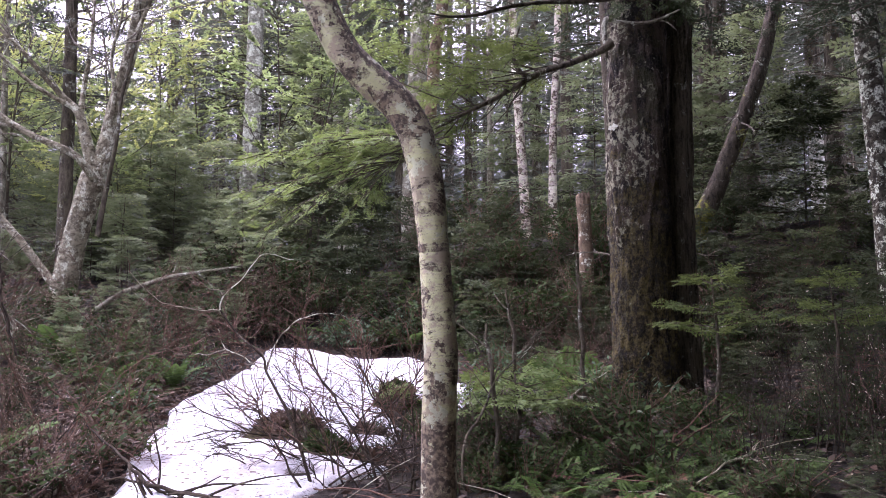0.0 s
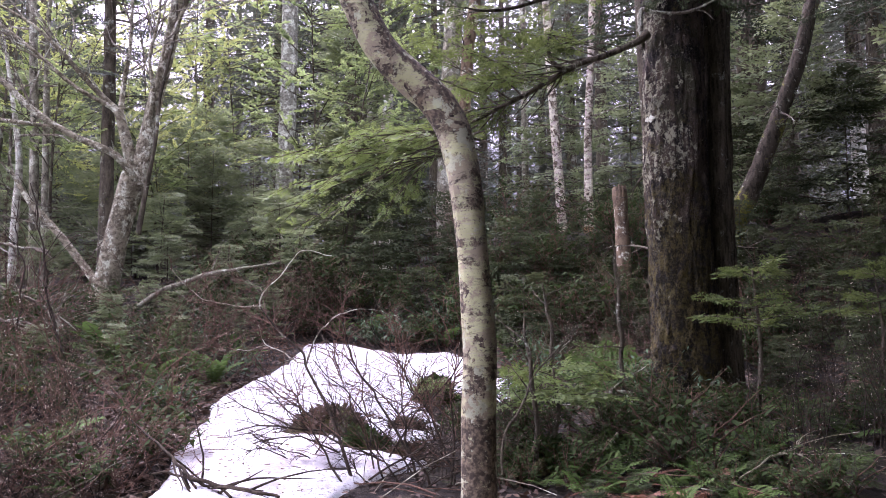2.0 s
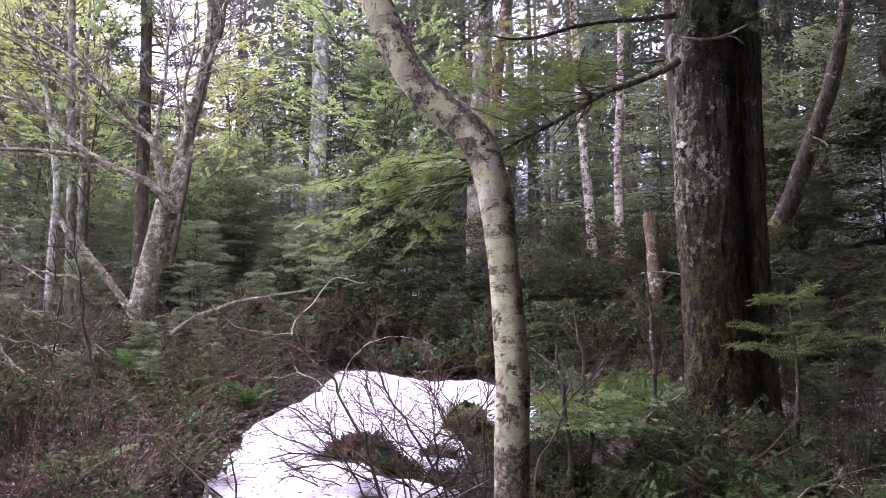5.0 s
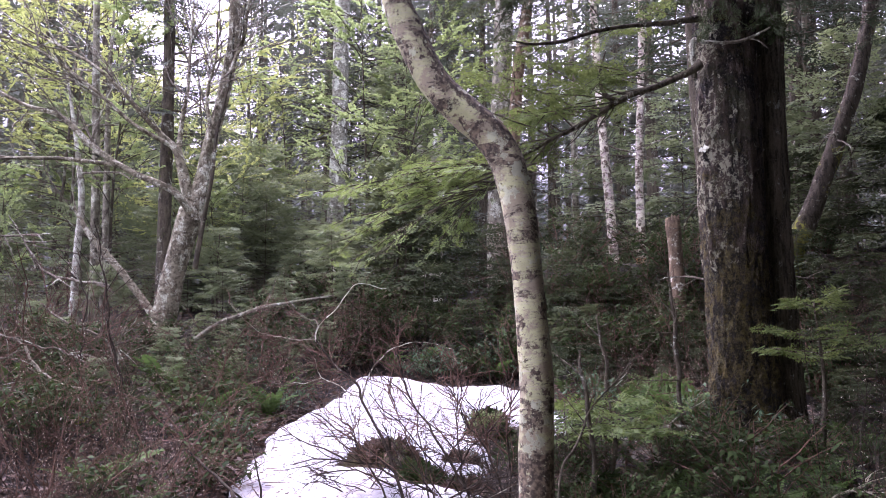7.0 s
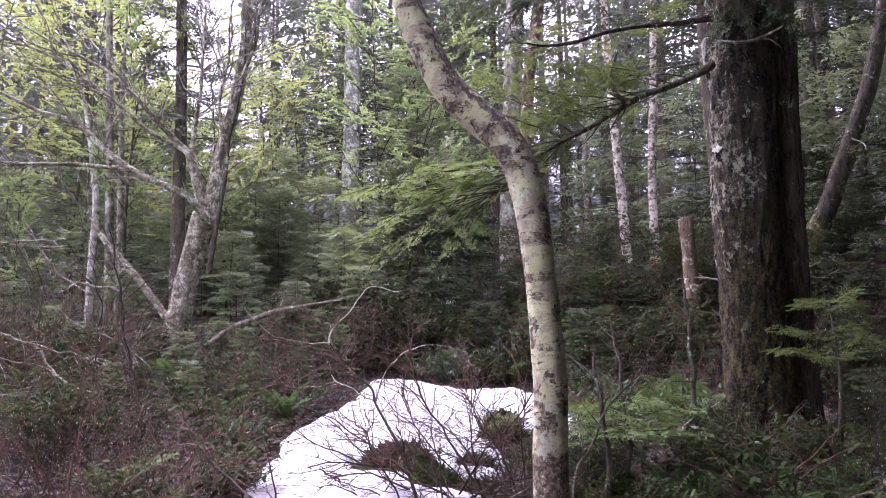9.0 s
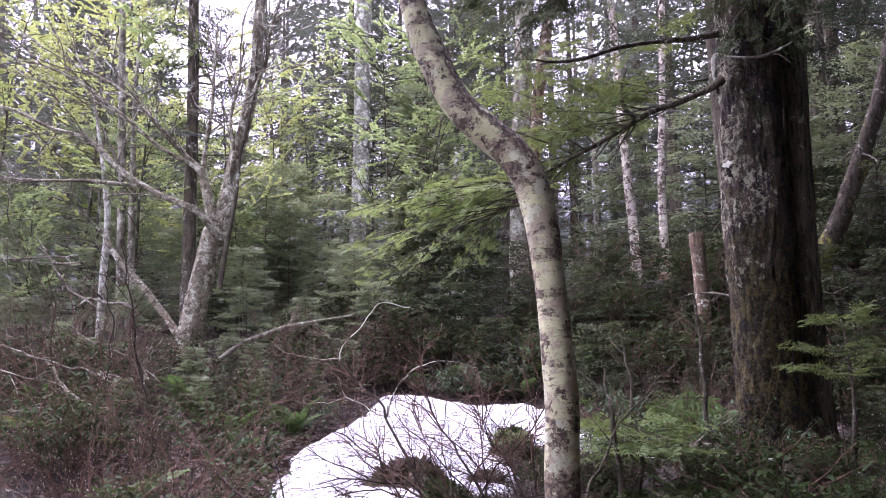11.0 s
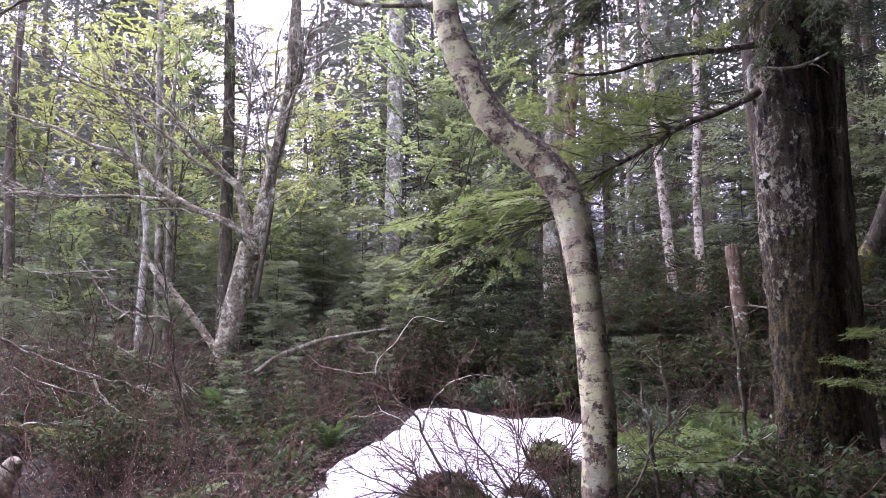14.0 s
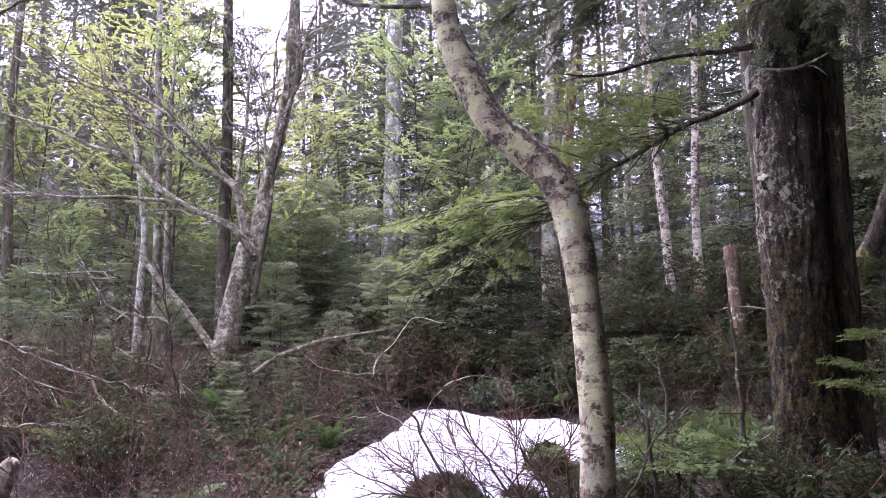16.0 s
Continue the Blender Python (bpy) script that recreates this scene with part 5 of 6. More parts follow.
for srcs, spots in ((YOUNGS, [(-6.9, 12.2, 1.1), (-6.0, 13.2, 0.9), (-7.9, 13.6, 1.2), (-5.2, 12.6, 0.7), (-8.8, 12.0, 1.1), (-6.6, 15.5, 0.95), (-5.1, 15.6, 0.8), (-7.6, 17, 1.15), (-6.0, 18, 1.0), (-9.5, 15, 1.5), (-4.6, 11.9, 0.8), (-7.2, 14.4, 1.0), (-8.6, 16.2, 1.3), (-5.9, 16.4, 0.9), (-10.4, 13.6, 1.4)]),
                    (GREENS, [(-2.4, 14.4, 1.1), (-1.9, 14.2, 0.75), (-5.0, 13.2, 0.6), (-2.2, 15.6, 1.0), (-5.6, 10.9, 0.8), (-7.0, 10.6, 0.85), (-2.9, 17.0, 1.3), (-8.3, 10.2, 0.8), (-4.5, 16.8, 0.9), (-2.0, 18.5, 1.6), (-5.4, 17.5, 0.9), (-4.3, 11.6, 0.7), (-2.0, 12.4, 0.75), (-6.2, 14.4, 1.0), (-9.3, 11.0, 1.0), (-8.0, 15.0, 1.4)])):
    for i, (x, y, sc) in enumerate(spots):
        m = stand(None, x, y, _p.uniform(0, 360), sc)
        if i < 2:
            srcs[i].matrix_basis = m
        else:
            copy_thing(srcs[i % 2], m)


# the far wood behind; distance haze is put into its paler needle colour
def far_wood():
    rng = np.random.default_rng(66)
    leaf = []
    for i in range(300):
        tall = i % 2 == 0
        y = rng.uniform(22, 46) if tall else rng.uniform(20, 34)
        x = rng.uniform(-0.85, 0.75) * y
        g, h = float(ground(x, y)), rng.uniform(9, 17) if tall else rng.uniform(1.2, 3.2)
        if tall and -0.54 < x / y < -0.35:
            h *= 0.45  # younger growth where the wood opens to the sky
        low = rng.uniform(0.1, 0.45) * h if tall else 0.0
        n = 620 if tall else 210
        u = rng.uniform(0, 1, n)
        a = rng.uniform(0, 6.28, n)
        z = low + (h - low) * u
        r = rng.uniform(0.1, 1, n) * (3.2 if tall else 2.4) * (1 - u) ** 0.8 + 0.05
        out = np.stack([np.cos(a), np.sin(a), rng.uniform(-0.6, 0.1, n)], -1)
        C = np.stack([x + r * np.cos(a) * 0.7, y + r * np.sin(a) * 0.7, g + z], -1)
        L = rng.uniform(0.2, 0.55, n) if tall else rng.uniform(0.12, 0.38, n)
        foliage = blades(C, out, np.array([0, 0, 1.0]) + 0.4 * rng.standard_normal((n, 3)), L, L * 0.38)
        stem = tubes(np.array([[[x, y, g - 0.3], [x, y, g + h * 0.5], [x, y, g + h]]]), np.array([[0.13, 0.10, 0.02]]) * rng.uniform(0.6, 1.1), 6)
        if tall:
            o = np.array([x, y, g])
            tree = thing("distant_conifer", o, "tall conifer far back in the wood, its needles paled for mist", "tree", "distant conifers")
            part("trunk", (stem[0] - o, stem[1]), BROWN, tree)
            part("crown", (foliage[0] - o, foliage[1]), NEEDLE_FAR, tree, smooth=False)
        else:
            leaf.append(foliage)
    tagged(part("far_thicket", joined(*leaf), NEEDLE_FAR, smooth=False), "conifer thicket in the distance, its needles paled for mist", "thicket", kind="stuff")


far_wood()


# ---- understory ----
def stem_parts(tree, name, material, P, P2, per, r0, r1, P3=None, per2=0):
    """One part for each stem, with the twigs that grow on it."""
    for i in range(len(P)):
        g = [tubes(P[i:i + 1], np.linspace(r0, r0 * 0.4, P.shape[1])[None], 4), tubes(P2[i * per:(i + 1) * per], np.broadcast_to(np.linspace(r1, r1 * 0.45, P2.shape[1]), (per, P2.shape[1])), 3)]
        if P3 is not None:
            k = per * per2
            g.append(tubes(P3[i * k:(i + 1) * k], np.broadcast_to(np.linspace(r1 * 0.5, r1 * 0.3, P3.shape[1]), (k, P3.shape[1])), 3))
        part(name, joined(*g), material, tree)


def evergreen_shrub(seed, height, stems, leaf_len, leaf=EVERG, slim=0.45, droop=0.0):
    """A shrub with whorls of drooping leathery leaves."""
    rng = np.random.default_rng(seed)
    tree = thing("evergreen_shrub", (0, 0, 0), "low evergreen shrub with drooping leathery leaves", "shrub", "evergreen shrubs")
    a = rng.uniform(0, 6.28, stems)
    P = grow(rng, np.zeros((stems, 3)) + rng.uniform(-0.12, 0.12, (stems, 3)) * np.array([1, 1, 0]) - np.array([0, 0, 0.05]),
             np.stack([np.cos(a) * 0.7, np.sin(a) * 0.7, np.ones(stems)], -1), height * rng.uniform(0.5, 1.1, stems), 6, 0.16, 0.05)
    n2 = stems * 6
    C, T = along(P, np.repeat(np.arange(stems), 6), rng.uniform(0.25, 0.98, n2))
    P2 = grow(rng, C, T + rng.uniform(-1, 1, (n2, 3)) * np.array([1, 1, 0.4]), rng.uniform(0.12, 0.35, n2), 4, 0.15, 0.06)
    stem_parts(tree, "stem", TWIG, P, P2, 6, 0.008, 0.004)
    per = 11 if leaf_len < 0.08 else 6
    w = np.repeat(np.arange(n2), per)
    C, T = along(P2, w, rng.uniform(0.3, 1, len(w)))
    b = rng.uniform(0, 6.28, len(w))
    A = np.stack([np.cos(b), np.sin(b), rng.uniform(-0.75, 0.25, len(w)) - droop], -1)
    L = leaf_len * rng.uniform(0.6, 1.25, len(w))
    part("leaves", blades(C, A, np.array([0, 0, 1.0]) + 0.3 * rng.standard_normal((len(w), 3)), L, L * slim), leaf, tree, smooth=False)["kind"] = "stuff"
    return tree


def bare_shrub(seed, height, stems, wide=0.7, label="leafless red-brown shrub thicket", bark=TWIG, buds=True, name="bare_shrub", per=6, per2=4, thick=0.007, group="bare shrubs", upright=1.0, wobble=0.2):
    rng = np.random.default_rng(seed)
    tree = thing(name, (0, 0, 0), label, "shrub", group)
    a = rng.uniform(0, 6.28, stems)
    P = grow(rng, np.zeros((stems, 3)) + rng.uniform(-0.2, 0.2, (stems, 3)) * np.array([1, 1, 0]) - np.array([0, 0, 0.06]),
             np.stack([np.cos(a) * wide, np.sin(a) * wide, np.full(stems, upright)], -1), height * rng.uniform(0.5, 1.15, stems), 9, wobble, 0.02)
    n2 = stems * per
    C, T = along(P, np.repeat(np.arange(stems), per), rng.uniform(0.25, 0.97, n2))
    P2 = grow(rng, C, T + rng.uniform(-0.8, 0.8, (n2, 3)), height * rng.uniform(0.12, 0.4, n2), 5, wobble * 1.1, 0.03)
    n3 = n2 * per2
    C, T = along(P2, np.repeat(np.arange(n2), per2), rng.uniform(0.2, 0.97, n3))
    P3 = grow(rng, C, T + rng.uniform(-0.8, 0.8, (n3, 3)), height * rng.uniform(0.05, 0.16, n3), 3, 0.12, 0.03)
    stem_parts(tree, "stem", bark, P, P2, per, thick, thick * 0.45, P3, per2)
    if buds:
        C = P3[:, -1]
        A = unit(P3[:, -1] - P3[:, -2])
        part("bud_cluster", blades(C, A, np.roll(A, 1, 1) + 0.2, np.full(n3, 0.02) * rng.uniform(0.6, 1.3, n3), np.full(n3, 0.007)), BUD, tree, "pale leaf buds")["kind"] = "stuff"
    return tree


FROND_RNG = np.random.default_rng(9)


def fern_frond():
    """One arching frond with paired pinnae, one unit long."""
    rng = FROND_RNG
    n = 20
    t = np.linspace(0.12, 0.98, n)
    path = np.stack([t, 0 * t, 0.62 * t - 0.62 * t * t], -1)
    C = np.repeat(path, 2, 0)
    sg = np.tile([1.0, -1.0], n)
    ln = np.repeat(0.17 * np.sin(np.pi * np.clip(t * 0.9 + 0.08, 0, 1)) ** 0.7 + 0.015, 2)
    A = np.stack([np.full(2 * n, 0.45), sg, -0.15 + 0 * sg], -1) + 0.1 * rng.standard_normal((2 * n, 3))
    leaf = blades(C, A, np.array([0, 0, 1.0]) + 0.15 * rng.standard_normal((2 * n, 3)), ln, np.full(2 * n, 0.055))
    s = np.linspace(0, 1, 9)
    return joined(leaf, tubes(np.stack([s, 0 * s, 0.62 * s - 0.62 * s * s], -1)[None], np.linspace(0.008, 0.002, 9)[None], 4))


def lacy_frond():
    """A broad triangular frond, each pinna cut into small leaflets, one unit long."""
    rng = FROND_RNG
    C, A, L, W = [], [], [], []
    for i in range(13):
        t = 0.2 + 0.78 * i / 12
        base = np.array([t, 0, 0.5 * t - 0.55 * t * t])
        for sg in (1, -1):
            ln = 0.34 * (1 - t) ** 0.75 * (0.75 if i == 0 else 1) + 0.03
            way = unit(np.array([0.5, sg, -0.12 + rng.uniform(-0.08, 0.08)]))
            k = 2 + int(5 * (1 - t))
            for j in range(k):
                u = (j + 0.5) / k
                s2 = 1 if j % 2 else -1
                C.append(base + way * ln * u)
                A.append(way + s2 * 0.8 * np.array([-way[1], way[0], 0]) * (u < 0.85))
                L.append(ln / k * 2.0 * (1.15 - 0.5 * u) + 0.014), W.append(0.046)
    n = len(C)
    g = blades(np.array(C), np.array(A), np.array([0, 0, 1.0]) + 0.2 * rng.standard_normal((n, 3)), np.array(L), np.array(W))
    s = np.linspace(0, 1, 7)
    return joined(g, tubes(np.stack([s, 0 * s, 0.5 * s - 0.55 * s * s], -1)[None], np.linspace(0.008, 0.002, 7)[None], 4))


LACY = [quad_mesh("frond", *lacy_frond(), FERN, False) for _ in range(3)]
FRONDS = [quad_mesh("frond", *fern_frond(), FERN, False) for _ in range(3)]
DEAD_FRONDS = [quad_mesh("frond", *fern_frond(), RUSSET, False) for _ in range(1)]


def fern(x, y, size, seed, count=8, tilt=(20, 55), meshes=FRONDS, label="green sword fern with arching fronds on the forest floor"):
    rng = np.random.default_rng(seed)
    plant = thing("fern", at(x, y), label, "fern", "ferns")
    for i in range(count):
        ob = new("frond", meshes[int(rng.integers(0, len(meshes)))])
        ob.parent = plant
        ob.matrix_basis = pose(0, 0, 0, rng.uniform(-15, 15), -rng.uniform(*tilt), 360 * i / count + rng.uniform(-20, 20)) @ Matrix.Scale(size * rng.uniform(0.7, 1.15), 4)
    return plant


EVERS = [evergreen_shrub(401 + i, h, n, L) for i, (h, n, L) in enumerate(((0.42, 8, 0.055), (0.28, 8, 0.05), (0.65, 9, 0.06)))]
WHORLED = [evergreen_shrub(411 + i, h, n, 0.082, GLOSSY, 0.34, 0.3) for i, (h, n) in enumerate(((0.55, 7), (0.38, 6)))]
TANGLE = [bare_shrub(471 + i, h, 8, 1.0, "tangled leafless brown shrub with crooked twigs", bk, True, "tangled_shrub", 7, 3, 0.006, "tangled shrubs", 0.55, 0.34) for i, (h, bk) in enumerate(((1.25, TWIG), (1.0, DARKTWIG), (1.5, TWIG)))]
ROSY = [bare_shrub(421 + i, h, n, w, per=6, per2=2) for i, (h, n, w) in enumerate(((1.4, 9, 0.7), (1.0, 9, 0.9), (1.9, 8, 0.5)))]
ARCHING = [bare_shrub(451 + i, h, 5, 1.1, "bare shrub with long arching brown stems" if i else "bare shrub with long arching lichen-grey stems", TWIG if i else TWIG_GREY, False, "arching_shrub", 5, 2, 0.0075, "arching shrubs", 0.8) for i, h in enumerate((2.3, 1.8))]
UPRIGHT = [bare_shrub(431 + i, h, n, 0.22, "thin upright dark stems with pale buds", DARKTWIG, True, "budding_shrub", 3, 2, 0.005, "budding shrubs") for i, (h, n) in enumerate(((1.0, 9), (0.75, 8)))]


def scatter(rng, n, x0, x1, y0, y1, keep=None):
    out = []
    while len(out) < n:
        x, y = rng.uniform(x0, x1), rng.uniform(y0, y1)
        if keep is None or keep(x, y):
            out.append((x, y))
    return out


def off_snow(x, y):
    return float(snow_depth(np.array([x]), np.array([y]))[0]) < -0.12 and math.hypot(x + 0.02, y - 3.9) > 0.35 and y > 2.6 + abs(x) * 0.4


def spread(srcs, spots, lo, hi):
    used = set()
    for x, y in spots:
        m = stand(None, x, y, _p.uniform(0, 360), _p.uniform(lo, hi))
        i = int(_p.integers(0, len(srcs)))
        if i not in used:
            used.add(i)
            srcs[i].matrix_basis = m
        else:
            copy_thing(srcs[i], m)
    for i, s in enumerate(srcs):
        if i not in used:
            s.matrix_basis = stand(None, 4.0 + i, 12.0, 0, 1)


_s = np.random.default_rng(55)
clear_path = lambda x, y: off_snow(x, y) and not (-2.1 < x < 0.4 and 4 < y < 9.2) and not (-0.54 < x / y < -0.36 and y > 5.2)
spread(EVERS, scatter(_s, 30, -3.2, 1.0, 9.2, 10.8, off_snow) + scatter(_s, 17, -6.0, -2.35, 5.6, 10.0, clear_path) + scatter(_s, 10, 1.8, 5.0, 7.6, 10.0, off_snow) + scatter(_s, 8, -5, 5, 10.6, 12.5), 0.75, 1.25)
for x, y in scatter(_s, 4, 0.5, 3.6, 4.3, 6.4, off_snow) + scatter(_s, 10, 0.25, 1.5, 4.9, 6.9, off_snow) + scatter(_s, 3, -2.6, -1.9, 4.2, 7.5, off_snow) + scatter(_s, 4, 0.0, 0.4, 4.7, 6.5, off_snow):
    copy_thing(EVERS[1], stand(None, x, y, x * 400, 0.6 + 0.12 * (int(y * 37) % 5)))
spread(ROSY, scatter(_s, 12, -4.9, -2.3, 4.2, 8.6, clear_path) + scatter(_s, 5, -3.0, -1.9, 4.6, 8.8, clear_path) + scatter(_s, 8, -3.4, -1.9, 3.7, 4.8, off_snow) + scatter(_s, 6, -7.5, -4.8, 7.0, 11.0, clear_path) + scatter(_s, 9, 0.9, 5.5, 8.4, 10.5) + scatter(_s, 7, -3, 1, 9.6, 11), 0.55, 0.9)
spread(ARCHING, scatter(_s, 9, -5.4, -3.4, 5.2, 8.4, clear_path) + scatter(_s, 4, -6.5, -4.5, 7.0, 10.0), 0.7, 1.05)
spread(UPRIGHT, scatter(_s, 15, 1.6, 3.8, 3.9, 6.3, clear_path), 0.7, 1.15)

_t = np.random.default_rng(56)
spread(TANGLE, scatter(_t, 22, -4.8, -2.2, 4.4, 8.4, off_snow) + scatter(_t, 8, -7.0, -4.6, 6.5, 9.5) + scatter(_t, 5, -3.0, -1.95, 3.8, 4.8, off_snow) + scatter(_t, 9, 0.6, 1.8, 7.9, 8.8, off_snow) + scatter(_t, 8, -2.4, 0.4, 9.5, 10.6, off_snow)
       + scatter(_t, 5, 2.2, 4.2, 5.2, 7.4, off_snow), 0.55, 0.95)
spread(WHORLED, scatter(_t, 9, -3.6, -2.15, 5.8, 8.6, off_snow) + scatter(_t, 12, -1.6, 0.6, 9.15, 9.9, off_snow) + scatter(_t, 6, -5.2, -3.2, 6.4, 9.0, off_snow) + scatter(_t, 6, 0.3, 1.6, 6.6, 8.0, off_snow), 0.6, 1.0)
for x, y in scatter(_t, 24, 0.5, 2.3, 9.0, 11.4):
    copy_thing(EVERS[2], stand(None, x, y, x * 700, _t.uniform(0.7, 1.2)))
for x, y in scatter(_t, 16, -4.6, -2.2, 5.4, 8.8, off_snow):
    copy_thing(TANGLE[int(_t.integers(0, 3))], stand(None, x, y, x * 700, _t.uniform(0.45, 0.75)))
for x, y in scatter(_t, 14, -4.4, -2.15, 5.2, 8.6, off_snow):
    copy_thing(EVERS[2], stand(None, x, y, x * 700, _t.uniform(0.5, 0.9)))
for x, y, sc in ((0.75, 8.0, 0.85), (0.95, 7.8, 0.9), (1.15, 8.1, 0.95), (1.35, 7.9, 0.9), (1.5, 8.2, 0.85), (0.6, 7.7, 0.7)):
    copy_thing(TANGLE[0], stand(None, x, y, x * 900, sc))
# the dark, crowded undergrowth below the old conifer
for x, y in scatter(_t, 20, 0.35, 3.9, 4.1, 6.5, off_snow):
    copy_thing(EVERS[1], stand(None, x, y, x * 700, _t.uniform(0.5, 0.8)))

# thin shrub over the snow, and the pale forked sapling leaning across it
front = [bare_shrub(441 + i, h, 5, 0.9, "thin leafless shrub growing out of the melting snow", DARKTWIG, False, "bare_shrub", 7, 4, 0.007, wobble=0.3) for i, h in enumerate((1.05, 0.9))]
for sh, (x, y) in zip(front, ((-0.55, 5.0), (-0.85, 5.35))):
    sh.matrix_basis = stand(None, x, y, 30)
for x, y, s in ((-0.35, 5.5, 0.9), (-0.3, 4.75, 0.8), (-2.25, 4.6, 0.7), (-0.15, 5.2, 0.8), (-0.65, 4.65, 0.8), (-0.2, 5.6, 0.9), (-0.4, 4.5, 0.65), (-1.0, 4.9, 0.6)):
    copy_thing(front[0], stand(None, x, y, x * 300, s))


def twigged(ob, parent, rows, material, n, length, seed):
    """Fine twigs along a stem, as one part under it."""
    rng = np.random.default_rng(seed)
    path = spline(np.array(rows)[:, :3], 30)[None]
    C, T = along(path, np.zeros(n, int), rng.uniform(0.25, 0.98, n))
    P = grow(rng, C, T + rng.uniform(-1, 1, (n, 3)), length * rng.uniform(0.4, 1.1, n), 7, 0.2, 0.04)
    C, T = along(P, rng.integers(0, n, n * 3), rng.uniform(0.25, 0.95, n * 3))
    P2 = grow(rng, C, T + rng.uniform(-0.9, 0.9, (n * 3, 3)), length * rng.uniform(0.15, 0.45, n * 3), 5, 0.2, 0.04)
    o = np.array(parent.location)
    part("twig_spray", joined(tubes(P - o, np.broadcast_to(np.linspace(0.0028, 0.0012, 7), P.shape[:2]), 4), tubes(P2 - o, np.broadcast_to(np.linspace(0.0016, 0.0009, 5), P2.shape[:2]), 3)), material, ob)["kind"] = "stuff"


def leaning_sapling():
    base = at(-0.66, 4.5)
    tree = thing("leaning_sapling", base, "thin leaning sapling with a pale forked tip above the snow", "sapling")
    stem = limb(tree, "stem", [(-0.65, 4.50, 0.64, 0.0105), (-0.80, 4.62, 1.04, 0.009), (-0.90, 4.70, 1.20, 0.008), (-0.98, 4.76, 1.32, 0.0075), (-1.01, 4.80, 1.40, 0.007), (-1.14, 4.85, 1.50, 0.006), (-1.20, 4.88, 1.56, 0.0055), (-1.28, 4.90, 1.66, 0.005)], DARKTWIG, 70, 8, 0.14, 2)
    forks = [([(-1.28, 4.90, 1.65, 0.005), (-1.28, 4.90, 1.71, 0.0045), (-1.26, 4.90, 1.75, 0.0045), (-1.21, 4.92, 1.80, 0.0036), (-1.14, 4.95, 1.89, 0.0028), (-1.07, 5.00, 2.00, 0.0018), (-0.89, 5.05, 1.97, 0.001)], WHITEWOOD), ([(-1.27, 4.90, 1.75, 0.0036), (-1.29, 4.90, 1.78, 0.0032), (-1.34, 4.90, 1.78, 0.0028), (-1.41, 4.90, 1.83, 0.002), (-1.46, 4.90, 1.87, 0.0012)], DEAD), ([(-1.28, 4.90, 1.66, 0.0045), (-1.37, 4.88, 1.66, 0.0038), (-1.51, 4.85, 1.68, 0.0032), (-1.59, 4.83, 1.70, 0.0026), (-1.70, 4.80, 1.79, 0.0018), (-1.78, 4.80, 1.88, 0.0012)], DEAD),
             ([(-0.98, 4.77, 1.33, 0.006), (-0.95, 4.75, 1.41, 0.005), (-0.90, 4.72, 1.52, 0.0046), (-0.82, 4.70, 1.59, 0.0042), (-0.74, 4.70, 1.62, 0.0036), (-0.66, 4.70, 1.64, 0.003), (-0.57, 4.70, 1.63, 0.0022), (-0.45, 4.70, 1.59, 0.0012)], TWIG_GREY), ([(-0.99, 4.77, 1.33, 0.005), (-1.07, 4.80, 1.36, 0.004), (-1.16, 4.85, 1.41, 0.0036), (-1.24, 4.88, 1.44, 0.0032), (-1.27, 4.90, 1.48, 0.0026), (-1.28, 4.90, 1.55, 0.0014)], DEAD), ([(-1.24, 4.88, 1.44, 0.003), (-1.34, 4.90, 1.41, 0.0024), (-1.47, 4.92, 1.40, 0.0018), (-1.58, 4.95, 1.43, 0.0014), (-1.61, 4.95, 1.50, 0.001)], TWIG_GREY)]
    for i, (rows, mt) in enumerate(forks):
        twigged(limb(tree, "fork", kinked([(x, y, z, r * 0.85) for x, y, z, r in rows], i), mt, 80, 6, 0.2, 3 + i), tree, rows, TWIG, 5, 0.16, 910 + i)
    twigged(stem, tree, [(-0.65, 4.50, 0.64, 0.0105), (-0.80, 4.62, 1.04, 0.009), (-0.90, 4.70, 1.20, 0.008), (-0.98, 4.76, 1.32, 0.0075), (-1.01, 4.80, 1.40, 0.007), (-1.14, 4.85, 1.50, 0.006), (-1.20, 4.88, 1.56, 0.0055), (-1.28, 4.90, 1.66, 0.005)], TWIG, 16, 0.3, 920)


def snow_shrub(rows, seed):
    """One long dark stem that leans over the snow, with its fine red-brown twigs."""
    shrub = thing("bare_shrub", Vector(rows[0][:3]), "thin leafless shrub leaning over the melting snow", "shrub", "bare shrubs")
    twigged(limb(shrub, "stem", kinked(rows, seed), DARKTWIG, 70, 7, 0.14, seed), shrub, rows, TWIG, 26, 0.34, seed)


